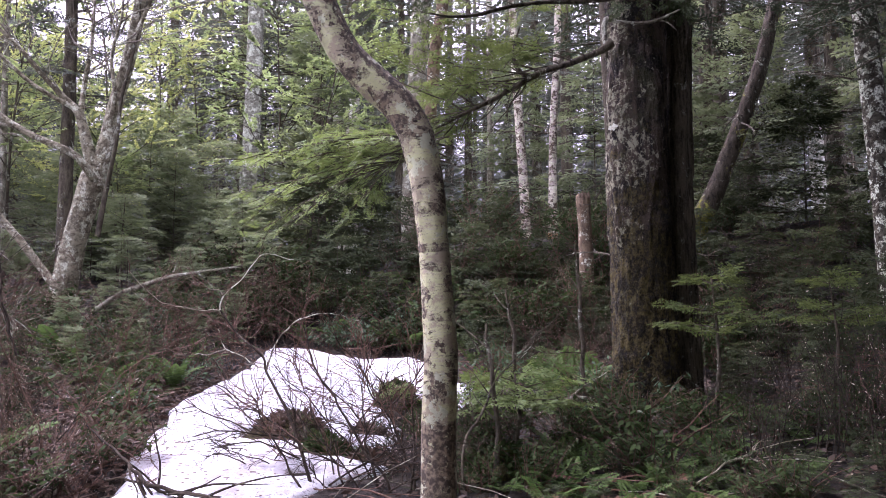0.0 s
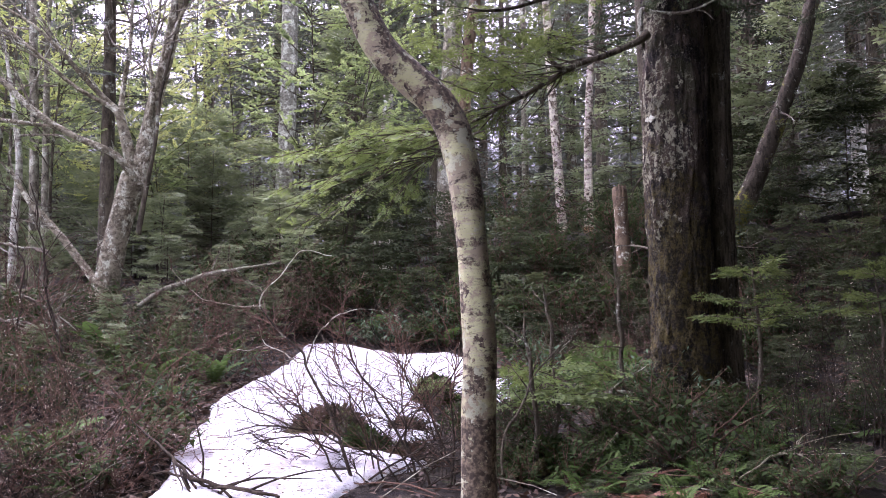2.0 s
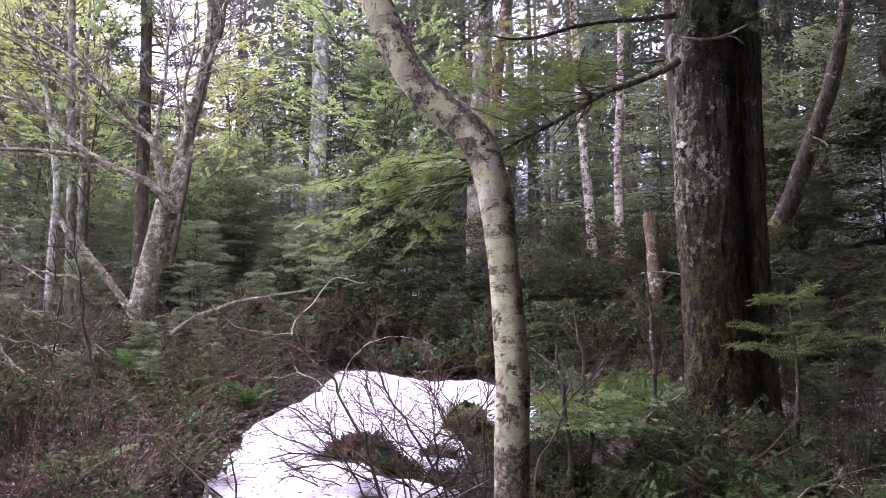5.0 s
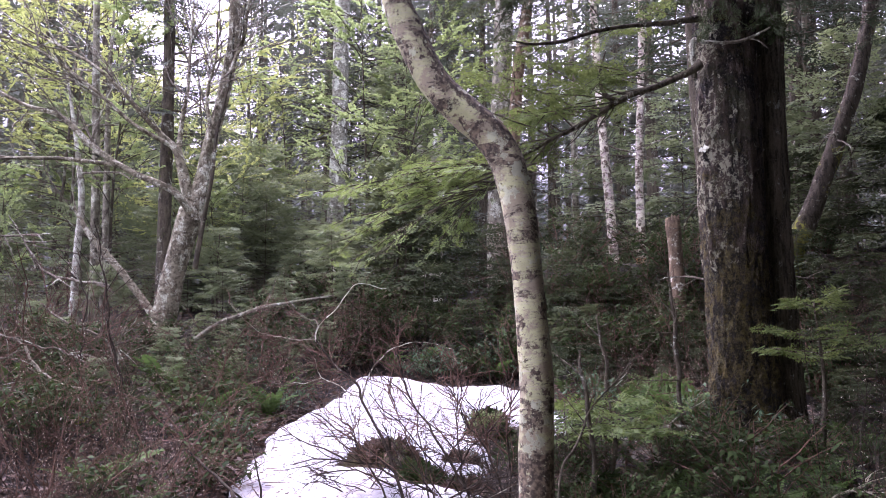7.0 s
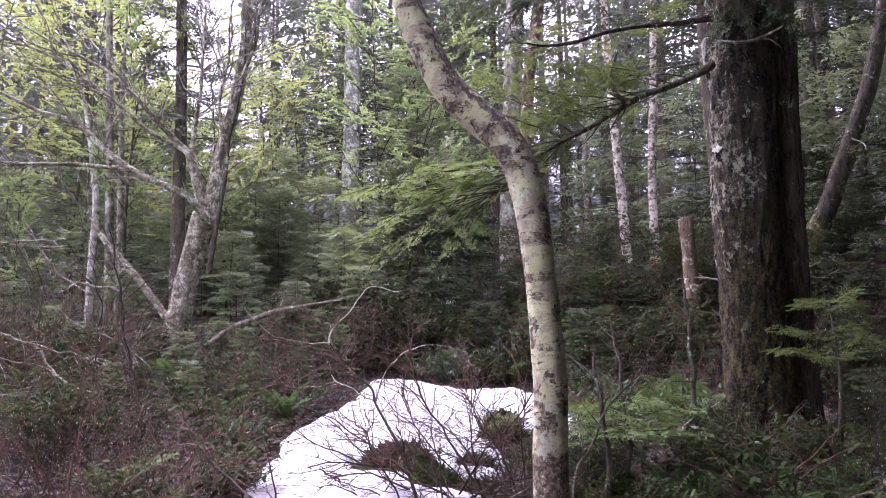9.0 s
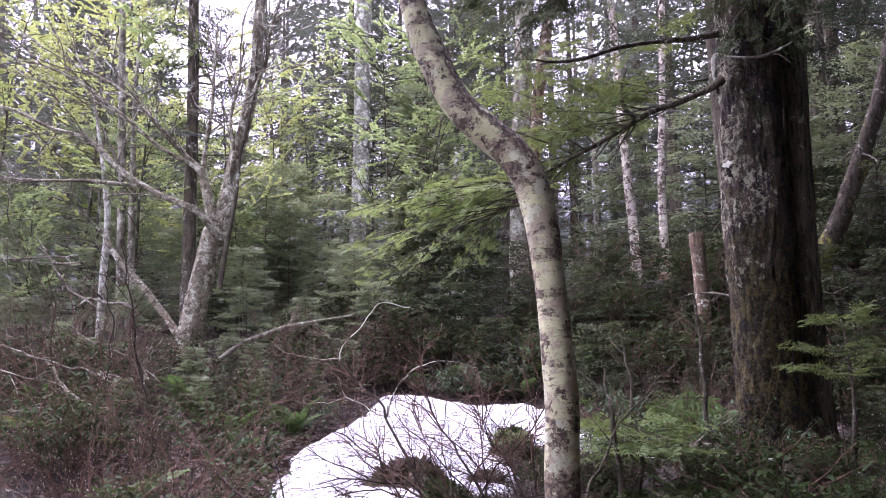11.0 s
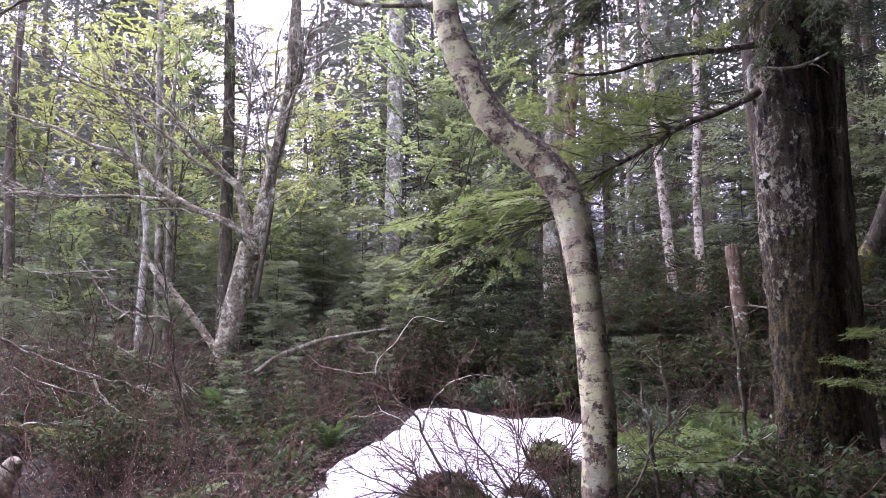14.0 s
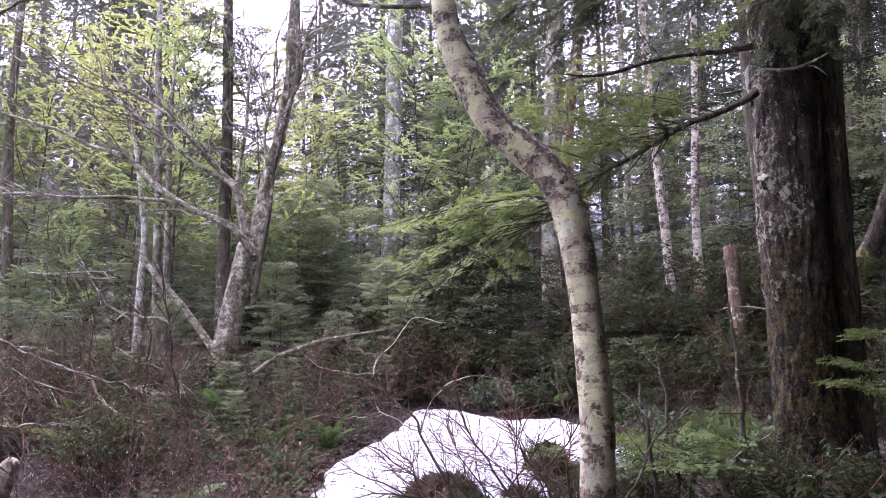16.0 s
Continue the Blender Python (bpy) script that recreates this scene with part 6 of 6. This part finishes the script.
for i, rows in enumerate([[(-0.23, 4.50, 0.64, 0.009), (-0.43, 4.60, 0.93, 0.007), (-0.58, 4.68, 1.17, 0.006), (-0.68, 4.72, 1.28, 0.005), (-0.74, 4.75, 1.43, 0.0036), (-0.77, 4.78, 1.54, 0.0024), (-0.81, 4.80, 1.62, 0.0014)],
                          [(-0.67, 4.45, 0.65, 0.007), (-0.81, 4.50, 0.85, 0.006), (-0.92, 4.55, 1.02, 0.005), (-1.00, 4.60, 1.17, 0.0034), (-1.07, 4.60, 1.23, 0.002)],
                          [(-0.33, 4.60, 0.62, 0.007), (-0.41, 4.65, 0.90, 0.006), (-0.44, 4.70, 1.13, 0.0045), (-0.43, 4.75, 1.34, 0.0028), (-0.46, 4.80, 1.50, 0.0014)],
                          [(-0.13, 4.60, 0.62, 0.007), (-0.21, 4.65, 0.90, 0.006), (-0.29, 4.70, 1.07, 0.0045), (-0.39, 4.75, 1.19, 0.0034), (-0.49, 4.80, 1.37, 0.0016)],
                          [(-0.48, 4.55, 0.63, 0.006), (-0.55, 4.60, 0.81, 0.005), (-0.65, 4.65, 0.98, 0.004), (-0.74, 4.70, 1.19, 0.003), (-0.82, 4.70, 1.38, 0.0016)],
                          [(-0.17, 4.55, 0.63, 0.006), (-0.15, 4.60, 0.90, 0.005), (-0.17, 4.60, 1.14, 0.004), (-0.14, 4.65, 1.31, 0.0024), (-0.17, 4.70, 1.47, 0.0014)]]):
    snow_shrub(rows, 930 + i)
leaning_sapling()


for x, y, s in ((-0.15, 4.9, 0.5), (0.15, 5.3, 0.5), (0.5, 6.0, 0.5), (0.8, 5.5, 0.45), (1.2, 6.2, 0.5), (0.95, 4.9, 0.4), (1.9, 6.0, 0.5), (-2.3, 4.1, 0.5), (-2.0, 3.9, 0.4), (-2.5, 4.4, 0.5), (-3.3, 6.7, 0.4), (-3.0, 6.1, 0.42), (-2.75, 5.5, 0.42), (-3.6, 7.4, 0.42), (-2.6, 6.7, 0.45), (-3.1, 7.2, 0.4), (-2.4, 5.1, 0.45), (-2.9, 5.1, 0.42)):
    copy_thing(TANGLE[1], stand(None, x, y, x * 500, s * 1.3))

# ferns
FERN_SPOTS = [(1.19, 5.3, 0.34), (1.22, 4.78, 0.34), (0.82, 5.4, 0.36), (0.67, 4.78, 0.34), (1.6, 5.1, 0.36), (1.8, 6.1, 0.4), (0.95, 7.6, 0.46), (1.3, 7.4, 0.46), (1.15, 7.9, 0.5), (0.8, 8.0, 0.46), (2.3, 5.5, 0.36), (2.0, 4.9, 0.34), (2.7, 6.0, 0.4), (1.02, 4.75, 0.42), (1.22, 5.05, 0.40), (0.85, 5.15, 0.36), (1.5, 4.7, 0.34), (1.28, 4.35, 0.32), (0.6, 4.9, 0.34), (0.42, 5.1, 0.30), (1.7, 5.4, 0.34), (0.55, 4.5, 0.30), (0.95, 4.3, 0.28), (1.1, 5.9, 0.4), (0.9, 6.4, 0.42),
              (0.8, 7.2, 0.45), (1.15, 7.5, 0.42), (-2.35, 6.2, 0.4), (-2.55, 6.6, 0.38), (-2.2, 7.0, 0.42), (-2.5, 4.7, 0.5), (-2.15, 4.4, 0.4), (-3.1, 7.0, 0.5), (-2.9, 7.9, 0.5), (-2.3, 8.1, 0.42),
              (-0.6, 9.5, 0.42), (0.15, 9.3, 0.42), (-0.2, 9.6, 0.45), (0.55, 9.0, 0.45), (-1.2, 9.6, 0.4), (1.3, 8.8, 0.45), (2.2, 6.2, 0.4), (-3.6, 5.6, 0.45), (-4.2, 6.6, 0.5), (3.1, 5.4, 0.4), (0.75, 4.65, 0.3), (1.4, 4.95, 0.34), (0.72, 5.6, 0.36), (0.35, 4.75, 0.28), (1.3, 5.5, 0.34), (1.0, 6.9, 0.42), (0.62, 6.7, 0.42), (-0.35, 9.35, 0.4), (-1.6, 9.75, 0.42), (0.3, 8.6, 0.4)]
for i, (x, y, s) in enumerate(FERN_SPOTS):
    if x > 0.3:
        fern(x, y, s * 0.74, 500 + i, 5 + i % 3, (14, 48), LACY, "green lacy fern with broad fronds on the forest floor")
    else:
        fern(x, y, s * 0.85, 500 + i, 7 + i % 3)
for i, (x, y, s) in enumerate([(1.05, 4.45, 0.3), (0.75, 4.4, 0.28), (1.3, 4.6, 0.28), (0.85, 4.8, 0.3)]):
    fern(x, y, s, 560 + i, 5, (-5, 20), DEAD_FRONDS, "withered russet fern lying on the ground")

# mossy hummocks that stand out of the snow
def hummock(x, y, rx, ry, h, seed, mt=MOSS):
    rng = np.random.default_rng(seed)
    n, k = 28, 14
    u = np.linspace(0, 2 * np.pi, n, endpoint=False)
    v = np.linspace(0.0, 1, k)
    U, R = np.meshgrid(u, v)
    z = h * (1 - R**2.2)
    w = 1 + 0.25 * np.sin(3 * U + seed) * R + 0.14 * np.sin(5 * U + 2 * seed) + 0.06 * rng.standard_normal(U.shape) * (R > 0.05)
    z = z * (1 + 0.35 * np.sin(2 * U + seed * 1.7) * R) + h * 0.3 * np.sin(7 * R + 3 * U) * R * (1 - R)
    V = np.stack([rx * R * np.cos(U) * w, ry * R * np.sin(U) * w, z + 0.02 * rng.standard_normal(z.shape) * (R > 0.05) - 0.03], -1).reshape(-1, 3)
    i = np.arange(n * k).reshape(k, n)
    j = np.roll(i, -1, 1)
    Q = np.stack([i[:-1], i[1:], j[1:], j[:-1]], -1).reshape(-1, 4)
    mound = thing("mossy_hummock", at(x, y), "mossy brown hummock bare of snow", "moss hummock", "moss hummocks")
    part("cushion", (V, Q), mt, mound)
    m = 1000
    rr, aa = np.sqrt(rng.uniform(0, 1, m)), rng.uniform(0, 6.28, m)
    C = np.stack([rx * rr * np.cos(aa), ry * rr * np.sin(aa), h * (1 - rr**2.2) - 0.015], -1)
    part("sprig_cover", blades(C, rng.uniform(-1, 1, (m, 3)) * np.array([1, 1, 0.4]) + np.array([0, 0, 0.15]), rng.uniform(-1, 1, (m, 3)), rng.uniform(0.02, 0.085, m), rng.uniform(0.008, 0.03, m)), EVERG if seed % 3 else LITTER, mound)["kind"] = "stuff"
    return mound


for i, (x, y, rx, ry, h) in enumerate(((-1.0, 5.65, 0.28, 0.24, 0.16), (-0.72, 5.25, 0.16, 0.18, 0.1), (-0.36, 6.85, 0.18, 0.13, 0.2), (-0.5, 5.75, 0.14, 0.12, 0.1), (-0.1, 6.3, 0.22, 0.2, 0.16), (0.35, 5.2, 0.3, 0.25, 0.15), (-0.42, 5.15, 0.16, 0.12, 0.08))):
    hummock(x, y, rx, ry, h, 600 + i)


# small evergreens rooted in the bare spots of the snow
for x, y, s in ((-1.02, 5.62, 0.42), (-0.82, 5.5, 0.36), (-0.7, 5.22, 0.34), (-0.42, 5.12, 0.36), (-0.5, 5.72, 0.34), (-0.34, 6.8, 0.42), (-1.15, 5.75, 0.34), (-0.1, 5.9, 0.5), (-3.15, 6.4, 0.6), (-2.85, 5.8, 0.6), (-2.6, 5.3, 0.55), (-3.4, 7.0, 0.7), (-2.75, 7.1, 0.6)):
    copy_thing(EVERS[1], stand(None, x, y, x * 700, s))


# fallen branches
def fallen(name, label, rows, material, twigs=4, seed=0):
    base = Vector(rows[0][:3])
    log = thing(name, base, label, "fallen branch", "fallen branches")
    limb(log, "stem", kinked(rows, seed) if max(r[3] for r in rows) < 0.02 else rows, material, 70, 10, 0.09, seed)
    rng = np.random.default_rng(seed)
    path = spline(np.array(rows)[:, :3], 30)[None]
    if twigs:
        C, T = along(path, np.zeros(twigs, int), rng.uniform(0.25, 0.95, twigs))
        P = grow(rng, C, T + rng.uniform(-0.9, 0.9, (twigs, 3)), rng.uniform(0.2, 0.5, twigs), 7, 0.12, -0.02)
        part("twig_spray", tubes(P - np.array(base), np.broadcast_to(np.linspace(rows[-1][3], 0.002, 7), P.shape[:2]), 5), material, log)["kind"] = "stuff"
    return log


def lying(points, lift=0.04):
    return [(x, y, float(ground(x, y)) + lift + dz, r) for x, y, dz, r in points]


fallen("fallen_branch", "grey dead branch lying below the big conifer", [(0.68, 5.90, 1.03, 0.011), (0.78, 5.90, 1.07, 0.012), (0.91, 5.90, 1.10, 0.013), (1.11, 5.85, 1.05, 0.013), (1.28, 5.80, 1.02, 0.011), (1.43, 5.75, 0.98, 0.007)], TWIG_GREY, 5, 1)
fallen("fallen_branch", "dark curved branch lying on the edge of the snow", [(-1.95, 4.70, 1.04, 0.004), (-1.75, 4.55, 0.95, 0.007), (-1.58, 4.40, 0.85, 0.009), (-1.47, 4.30, 0.79, 0.0095), (-1.29, 4.25, 0.75, 0.0095), (-1.13, 4.20, 0.74, 0.009), (-0.98, 4.15, 0.72, 0.007)], DARKTWIG, 9, 2)
fallen("fallen_branch", "dark forked branch over the snow edge", [(-1.70, 4.40, 0.79, 0.005), (-1.56, 4.35, 0.80, 0.006), (-1.41, 4.30, 0.76, 0.007), (-1.23, 4.20, 0.71, 0.007)], DARKTWIG, 6, 9)
fallen("fallen_branch", "pale dead stick on the forest floor", [(-2.05, 4.50, 0.68, 0.012), (-2.01, 4.60, 0.72, 0.012), (-2.00, 4.70, 0.75, 0.009)], DEAD, 2, 3)
fallen("fallen_branch", "pale forked dead branch among the brush", [(1.27, 4.50, 0.72, 0.006), (1.43, 4.60, 0.79, 0.006), (1.60, 4.70, 0.85, 0.005), (1.74, 4.80, 0.90, 0.0025)], DEAD, 3, 4)
fallen("fallen_branch", "pale forked dead branch among the brush", [(1.60, 4.70, 0.85, 0.0045), (1.68, 4.70, 0.85, 0.004), (1.74, 4.65, 0.81, 0.003), (1.79, 4.60, 0.77, 0.002)], DEAD, 4, 10)
fallen("fallen_branch", "lichened dead branch slanting through the brush", [(-3.33, 8.20, 1.78, 0.026), (-3.10, 8.20, 1.93, 0.026), (-2.91, 8.20, 2.00, 0.024), (-2.64, 8.20, 2.09, 0.02), (-2.40, 8.20, 2.13, 0.014), (-1.93, 8.20, 2.20, 0.007)], GREY, 5, 5)
fallen("bent_sapling", "mossy arching stem beside the birch", [(0.12, 4.60, 0.64, 0.008), (0.14, 4.80, 0.98, 0.007), (0.24, 4.90, 1.12, 0.006), (0.33, 5.00, 1.30, 0.005), (0.52, 5.10, 1.49, 0.004), (0.75, 5.20, 1.67, 0.002)], BROWN, 5, 11)
fallen("fallen_log", "mossy rotten log in the thicket", lying([(-4.6, 6.2, 0.08, 0.045), (-4.1, 6.0, 0.1, 0.045), (-3.6, 5.9, 0.06, 0.038), (-3.1, 5.9, 0.0, 0.03)]), MOSSY, 4, 6)
fallen("fallen_branch", "bare pale branch over the thicket", [(-5.94, 8.00, 2.93, 0.004), (-5.66, 8.00, 2.82, 0.008), (-5.37, 8.00, 2.82, 0.009), (-5.08, 8.00, 2.83, 0.009), (-4.79, 8.00, 2.84, 0.007)], TWIG_GREY, 4, 31)
fallen("fallen_branch", "bent pale dead branch over the thicket", [(-5.24, 8.00, 3.04, 0.006), (-5.14, 8.00, 2.88, 0.008), (-5.03, 8.00, 2.73, 0.01), (-4.87, 8.00, 2.49, 0.012), (-4.51, 8.00, 2.36, 0.014), (-4.14, 8.00, 2.30, 0.014)], TWIG_GREY, 6, 32)
fallen("fallen_branch", "grey dead branch sloping into the thicket", [(-4.25, 7.00, 2.06, 0.006), (-4.03, 7.00, 1.91, 0.008), (-3.78, 7.00, 1.82, 0.009), (-3.58, 7.00, 1.70, 0.009), (-3.48, 7.00, 1.57, 0.01)], TWIG_GREY, 6, 33)
fallen("fallen_branch", "long thin lichened branch across the thicket", [(-5.11, 6.50, 2.13, 0.004), (-4.94, 6.50, 2.04, 0.006), (-4.75, 6.50, 1.95, 0.007), (-4.47, 6.50, 1.85, 0.008), (-4.23, 6.50, 1.76, 0.008), (-3.94, 6.50, 1.68, 0.008), (-3.68, 6.50, 1.62, 0.008), (-3.38, 6.50, 1.55, 0.008)], TWIG_GREY, 9, 34)
fallen("fallen_branch", "pale dead branch low in the thicket", [(-4.27, 5.50, 1.32, 0.005), (-4.14, 5.50, 1.35, 0.006), (-3.89, 5.50, 1.36, 0.006), (-3.64, 5.50, 1.35, 0.006), (-3.45, 5.50, 1.35, 0.005), (-3.31, 5.50, 1.28, 0.003)], TWIG_GREY, 7, 35)
fallen("fallen_branch", "snapped pale stick standing in the thicket", [(-3.75, 6.00, 1.67, 0.01), (-3.72, 6.00, 1.59, 0.009), (-3.60, 6.00, 1.46, 0.008), (-3.44, 6.00, 1.39, 0.007), (-3.29, 6.00, 1.35, 0.006)], DEAD, 3, 36)
fallen("fallen_branch", "thin dark branch across the thicket", [(-4.70, 6.20, 1.85, 0.004), (-4.32, 6.10, 1.67, 0.005), (-3.91, 6.00, 1.57, 0.005), (-3.75, 6.00, 1.65, 0.004)], TWIG_GREY, 5, 37)
fallen("bare_sapling", "thin dark leafless sapling standing in the thicket", [(-2.98, 6.00, 1.38, 0.009), (-3.03, 6.00, 1.51, 0.009), (-3.11, 6.00, 1.77, 0.008), (-3.14, 6.00, 2.09, 0.007), (-3.21, 6.00, 2.33, 0.005), (-3.27, 6.00, 2.61, 0.003)], DARKTWIG, 12, 38)
fallen("bare_sapling", "thin dark leafless sapling standing in the thicket", [(-3.56, 6.40, 1.40, 0.008), (-3.52, 6.40, 1.66, 0.007), (-3.50, 6.40, 2.02, 0.006), (-3.59, 6.40, 2.30, 0.004), (-3.57, 6.40, 2.58, 0.002)], DARKTWIG, 10, 39)
fallen("rotten_stump", "pale rotten stump end among twigs", lying([(-3.83, 5.05, -0.1, 0.10), (-3.76, 5.02, 0.06, 0.085), (-3.69, 5.0, 0.17, 0.07), (-3.64, 4.98, 0.25, 0.04)]), DEAD, 0, 8)
for i, (x, y, h) in enumerate(((1.0, 6.1, 1.3), (0.56, 6.9, 0.95), (0.3, 5.0, 0.9))):
    g = float(ground(x, y))
    fallen("dead_sapling", "thin dead upright sapling with peeling grey bark", [(x, y, g - 0.05, 0.018), (x + 0.01, y, g + h * 0.4, 0.016), (x - 0.03, y, g + h * 0.8, 0.012), (x - 0.05, y + 0.02, g + h, 0.006)], BROWN, 5, 20 + i)


# leaf litter on the ground and needles on the snow
def litter():
    rng = np.random.default_rng(88)
    n = 21000
    x, y = rng.uniform(-6, 5, n), rng.uniform(3.2, 11.5, n)
    x = np.concatenate([x, rng.uniform(-3.2, -1.5, 6000)])
    y = np.concatenate([y, rng.uniform(3.8, 7.5, 6000)])
    keep = snow_depth(x, y) < 0.0
    x, y = x[keep], y[keep]
    C = np.stack([x, y, ground(x, y) + rng.uniform(0.005, 0.03, len(x))], -1)
    L = rng.uniform(0.03, 0.08, len(x))
    ob = part("leaf_litter", blades(C, rng.uniform(-1, 1, (len(x), 3)) * np.array([1, 1, 0.35]), np.array([0, 0, 1.0]) + 0.5 * rng.standard_normal((len(x), 3)), L, L * 0.5), LITTER, smooth=False)
    tagged(ob, "brown fallen leaves covering the forest floor", "leaf litter", kind="stuff")
    n = 2400
    x, y = rng.uniform(-2.2, 0.5, n), rng.uniform(4, 9.3, n)
    d = snow_depth(x, y)
    keep = d > 0.06
    x, y, d = x[keep], y[keep], d[keep]
    z = ground(x, y) + 0.021 + 0.075 * (1 - np.exp(-d / 0.10)) + 0.02 * np.sin(x * 4.1 + 1) * np.sin(y * 3.3) * ease(0, 0.3, d)
    a = rng.uniform(0, 6.28, len(x))
    P = grow(rng, np.stack([x, y, z], -1), np.stack([np.cos(a), np.sin(a), 0 * a], -1), rng.uniform(0.008, 0.04, len(x)) * np.where(rng.uniform(0, 1, len(x)) > 0.93, 4, 1), 4, 0.5, 0)
    P[:, :, 2] = z[:, None] + 0.002
    ob = part("snow_twigs", tubes(P, np.broadcast_to(np.linspace(0.0024, 0.0013, 4), P.shape[:2]), 4), TWIG)
    tagged(ob, "small dark twigs and needles fallen on the snow", "twigs", kind="stuff")


litter()


# a white lichen patch on the old conifer
def trunk_patch(z0, z1, a0, a1, r):
    u = np.radians(np.linspace(a0, a1, 12))
    v = np.linspace(z0, z1, 8)
    U, Z = np.meshgrid(u, v)
    rag = np.sin(np.pi * np.clip((U - u[0]) / (u[-1] - u[0]), 0.02, 0.98)) ** 0.5 * (0.75 + 0.25 * np.sin(U * 41))
    Z = (z0 + z1) / 2 + (Z - (z0 + z1) / 2) * rag
    X = 1.585 - fir.location.x + r * np.cos(U)
    Y = 6.8 - fir.location.y + r * np.sin(U)
    V = np.stack([X, Y, Z - fir.location.z + 0.006 * np.sin(U * 23 + Z * 60) + 0.003 * np.cos(U * 73)], -1).reshape(-1, 3)
    i = np.arange(96).reshape(8, 12)
    return V, np.stack([i[:-1, :-1], i[:-1, 1:], i[1:, 1:], i[1:, :-1]], -1).reshape(-1, 4)


part("lichen_patch", trunk_patch(3.15, 3.21, 197, 222, 0.264), LICHEN, fir, "white lichen patch")


# dead sticks lying about
def stick_litter():
    rng = np.random.default_rng(99)
    n = 650
    x, y = rng.uniform(-5.6, 4, n), rng.uniform(3.6, 10.5, n)
    keep = snow_depth(x, y) < -0.03
    x, y = x[keep], y[keep]
    a = rng.uniform(0, 6.28, len(x))
    P = grow(rng, np.stack([x, y, ground(x, y) + 0.02], -1), np.stack([np.cos(a), np.sin(a), rng.uniform(0.0, 0.35, len(x))], -1), rng.uniform(0.15, 0.8, len(x)), 6, 0.16, -0.02)
    P[:, :, 2] = np.maximum(P[:, :, 2], ground(P[:, :, 0], P[:, :, 1]) + 0.01)
    r = rng.uniform(0.002, 0.006, len(x))[:, None] * np.linspace(1, 0.5, 6)[None]
    half = len(x) // 3
    tagged(part("stick_litter", tubes(P[:half], r[:half], 4), TWIG_GREY), "thin grey dead sticks strewn over the ground", "sticks", kind="stuff")
    tagged(part("stick_litter", tubes(P[half:], r[half:], 4), TWIG), "thin brown dead sticks strewn over the ground", "sticks", kind="stuff")


stick_litter()
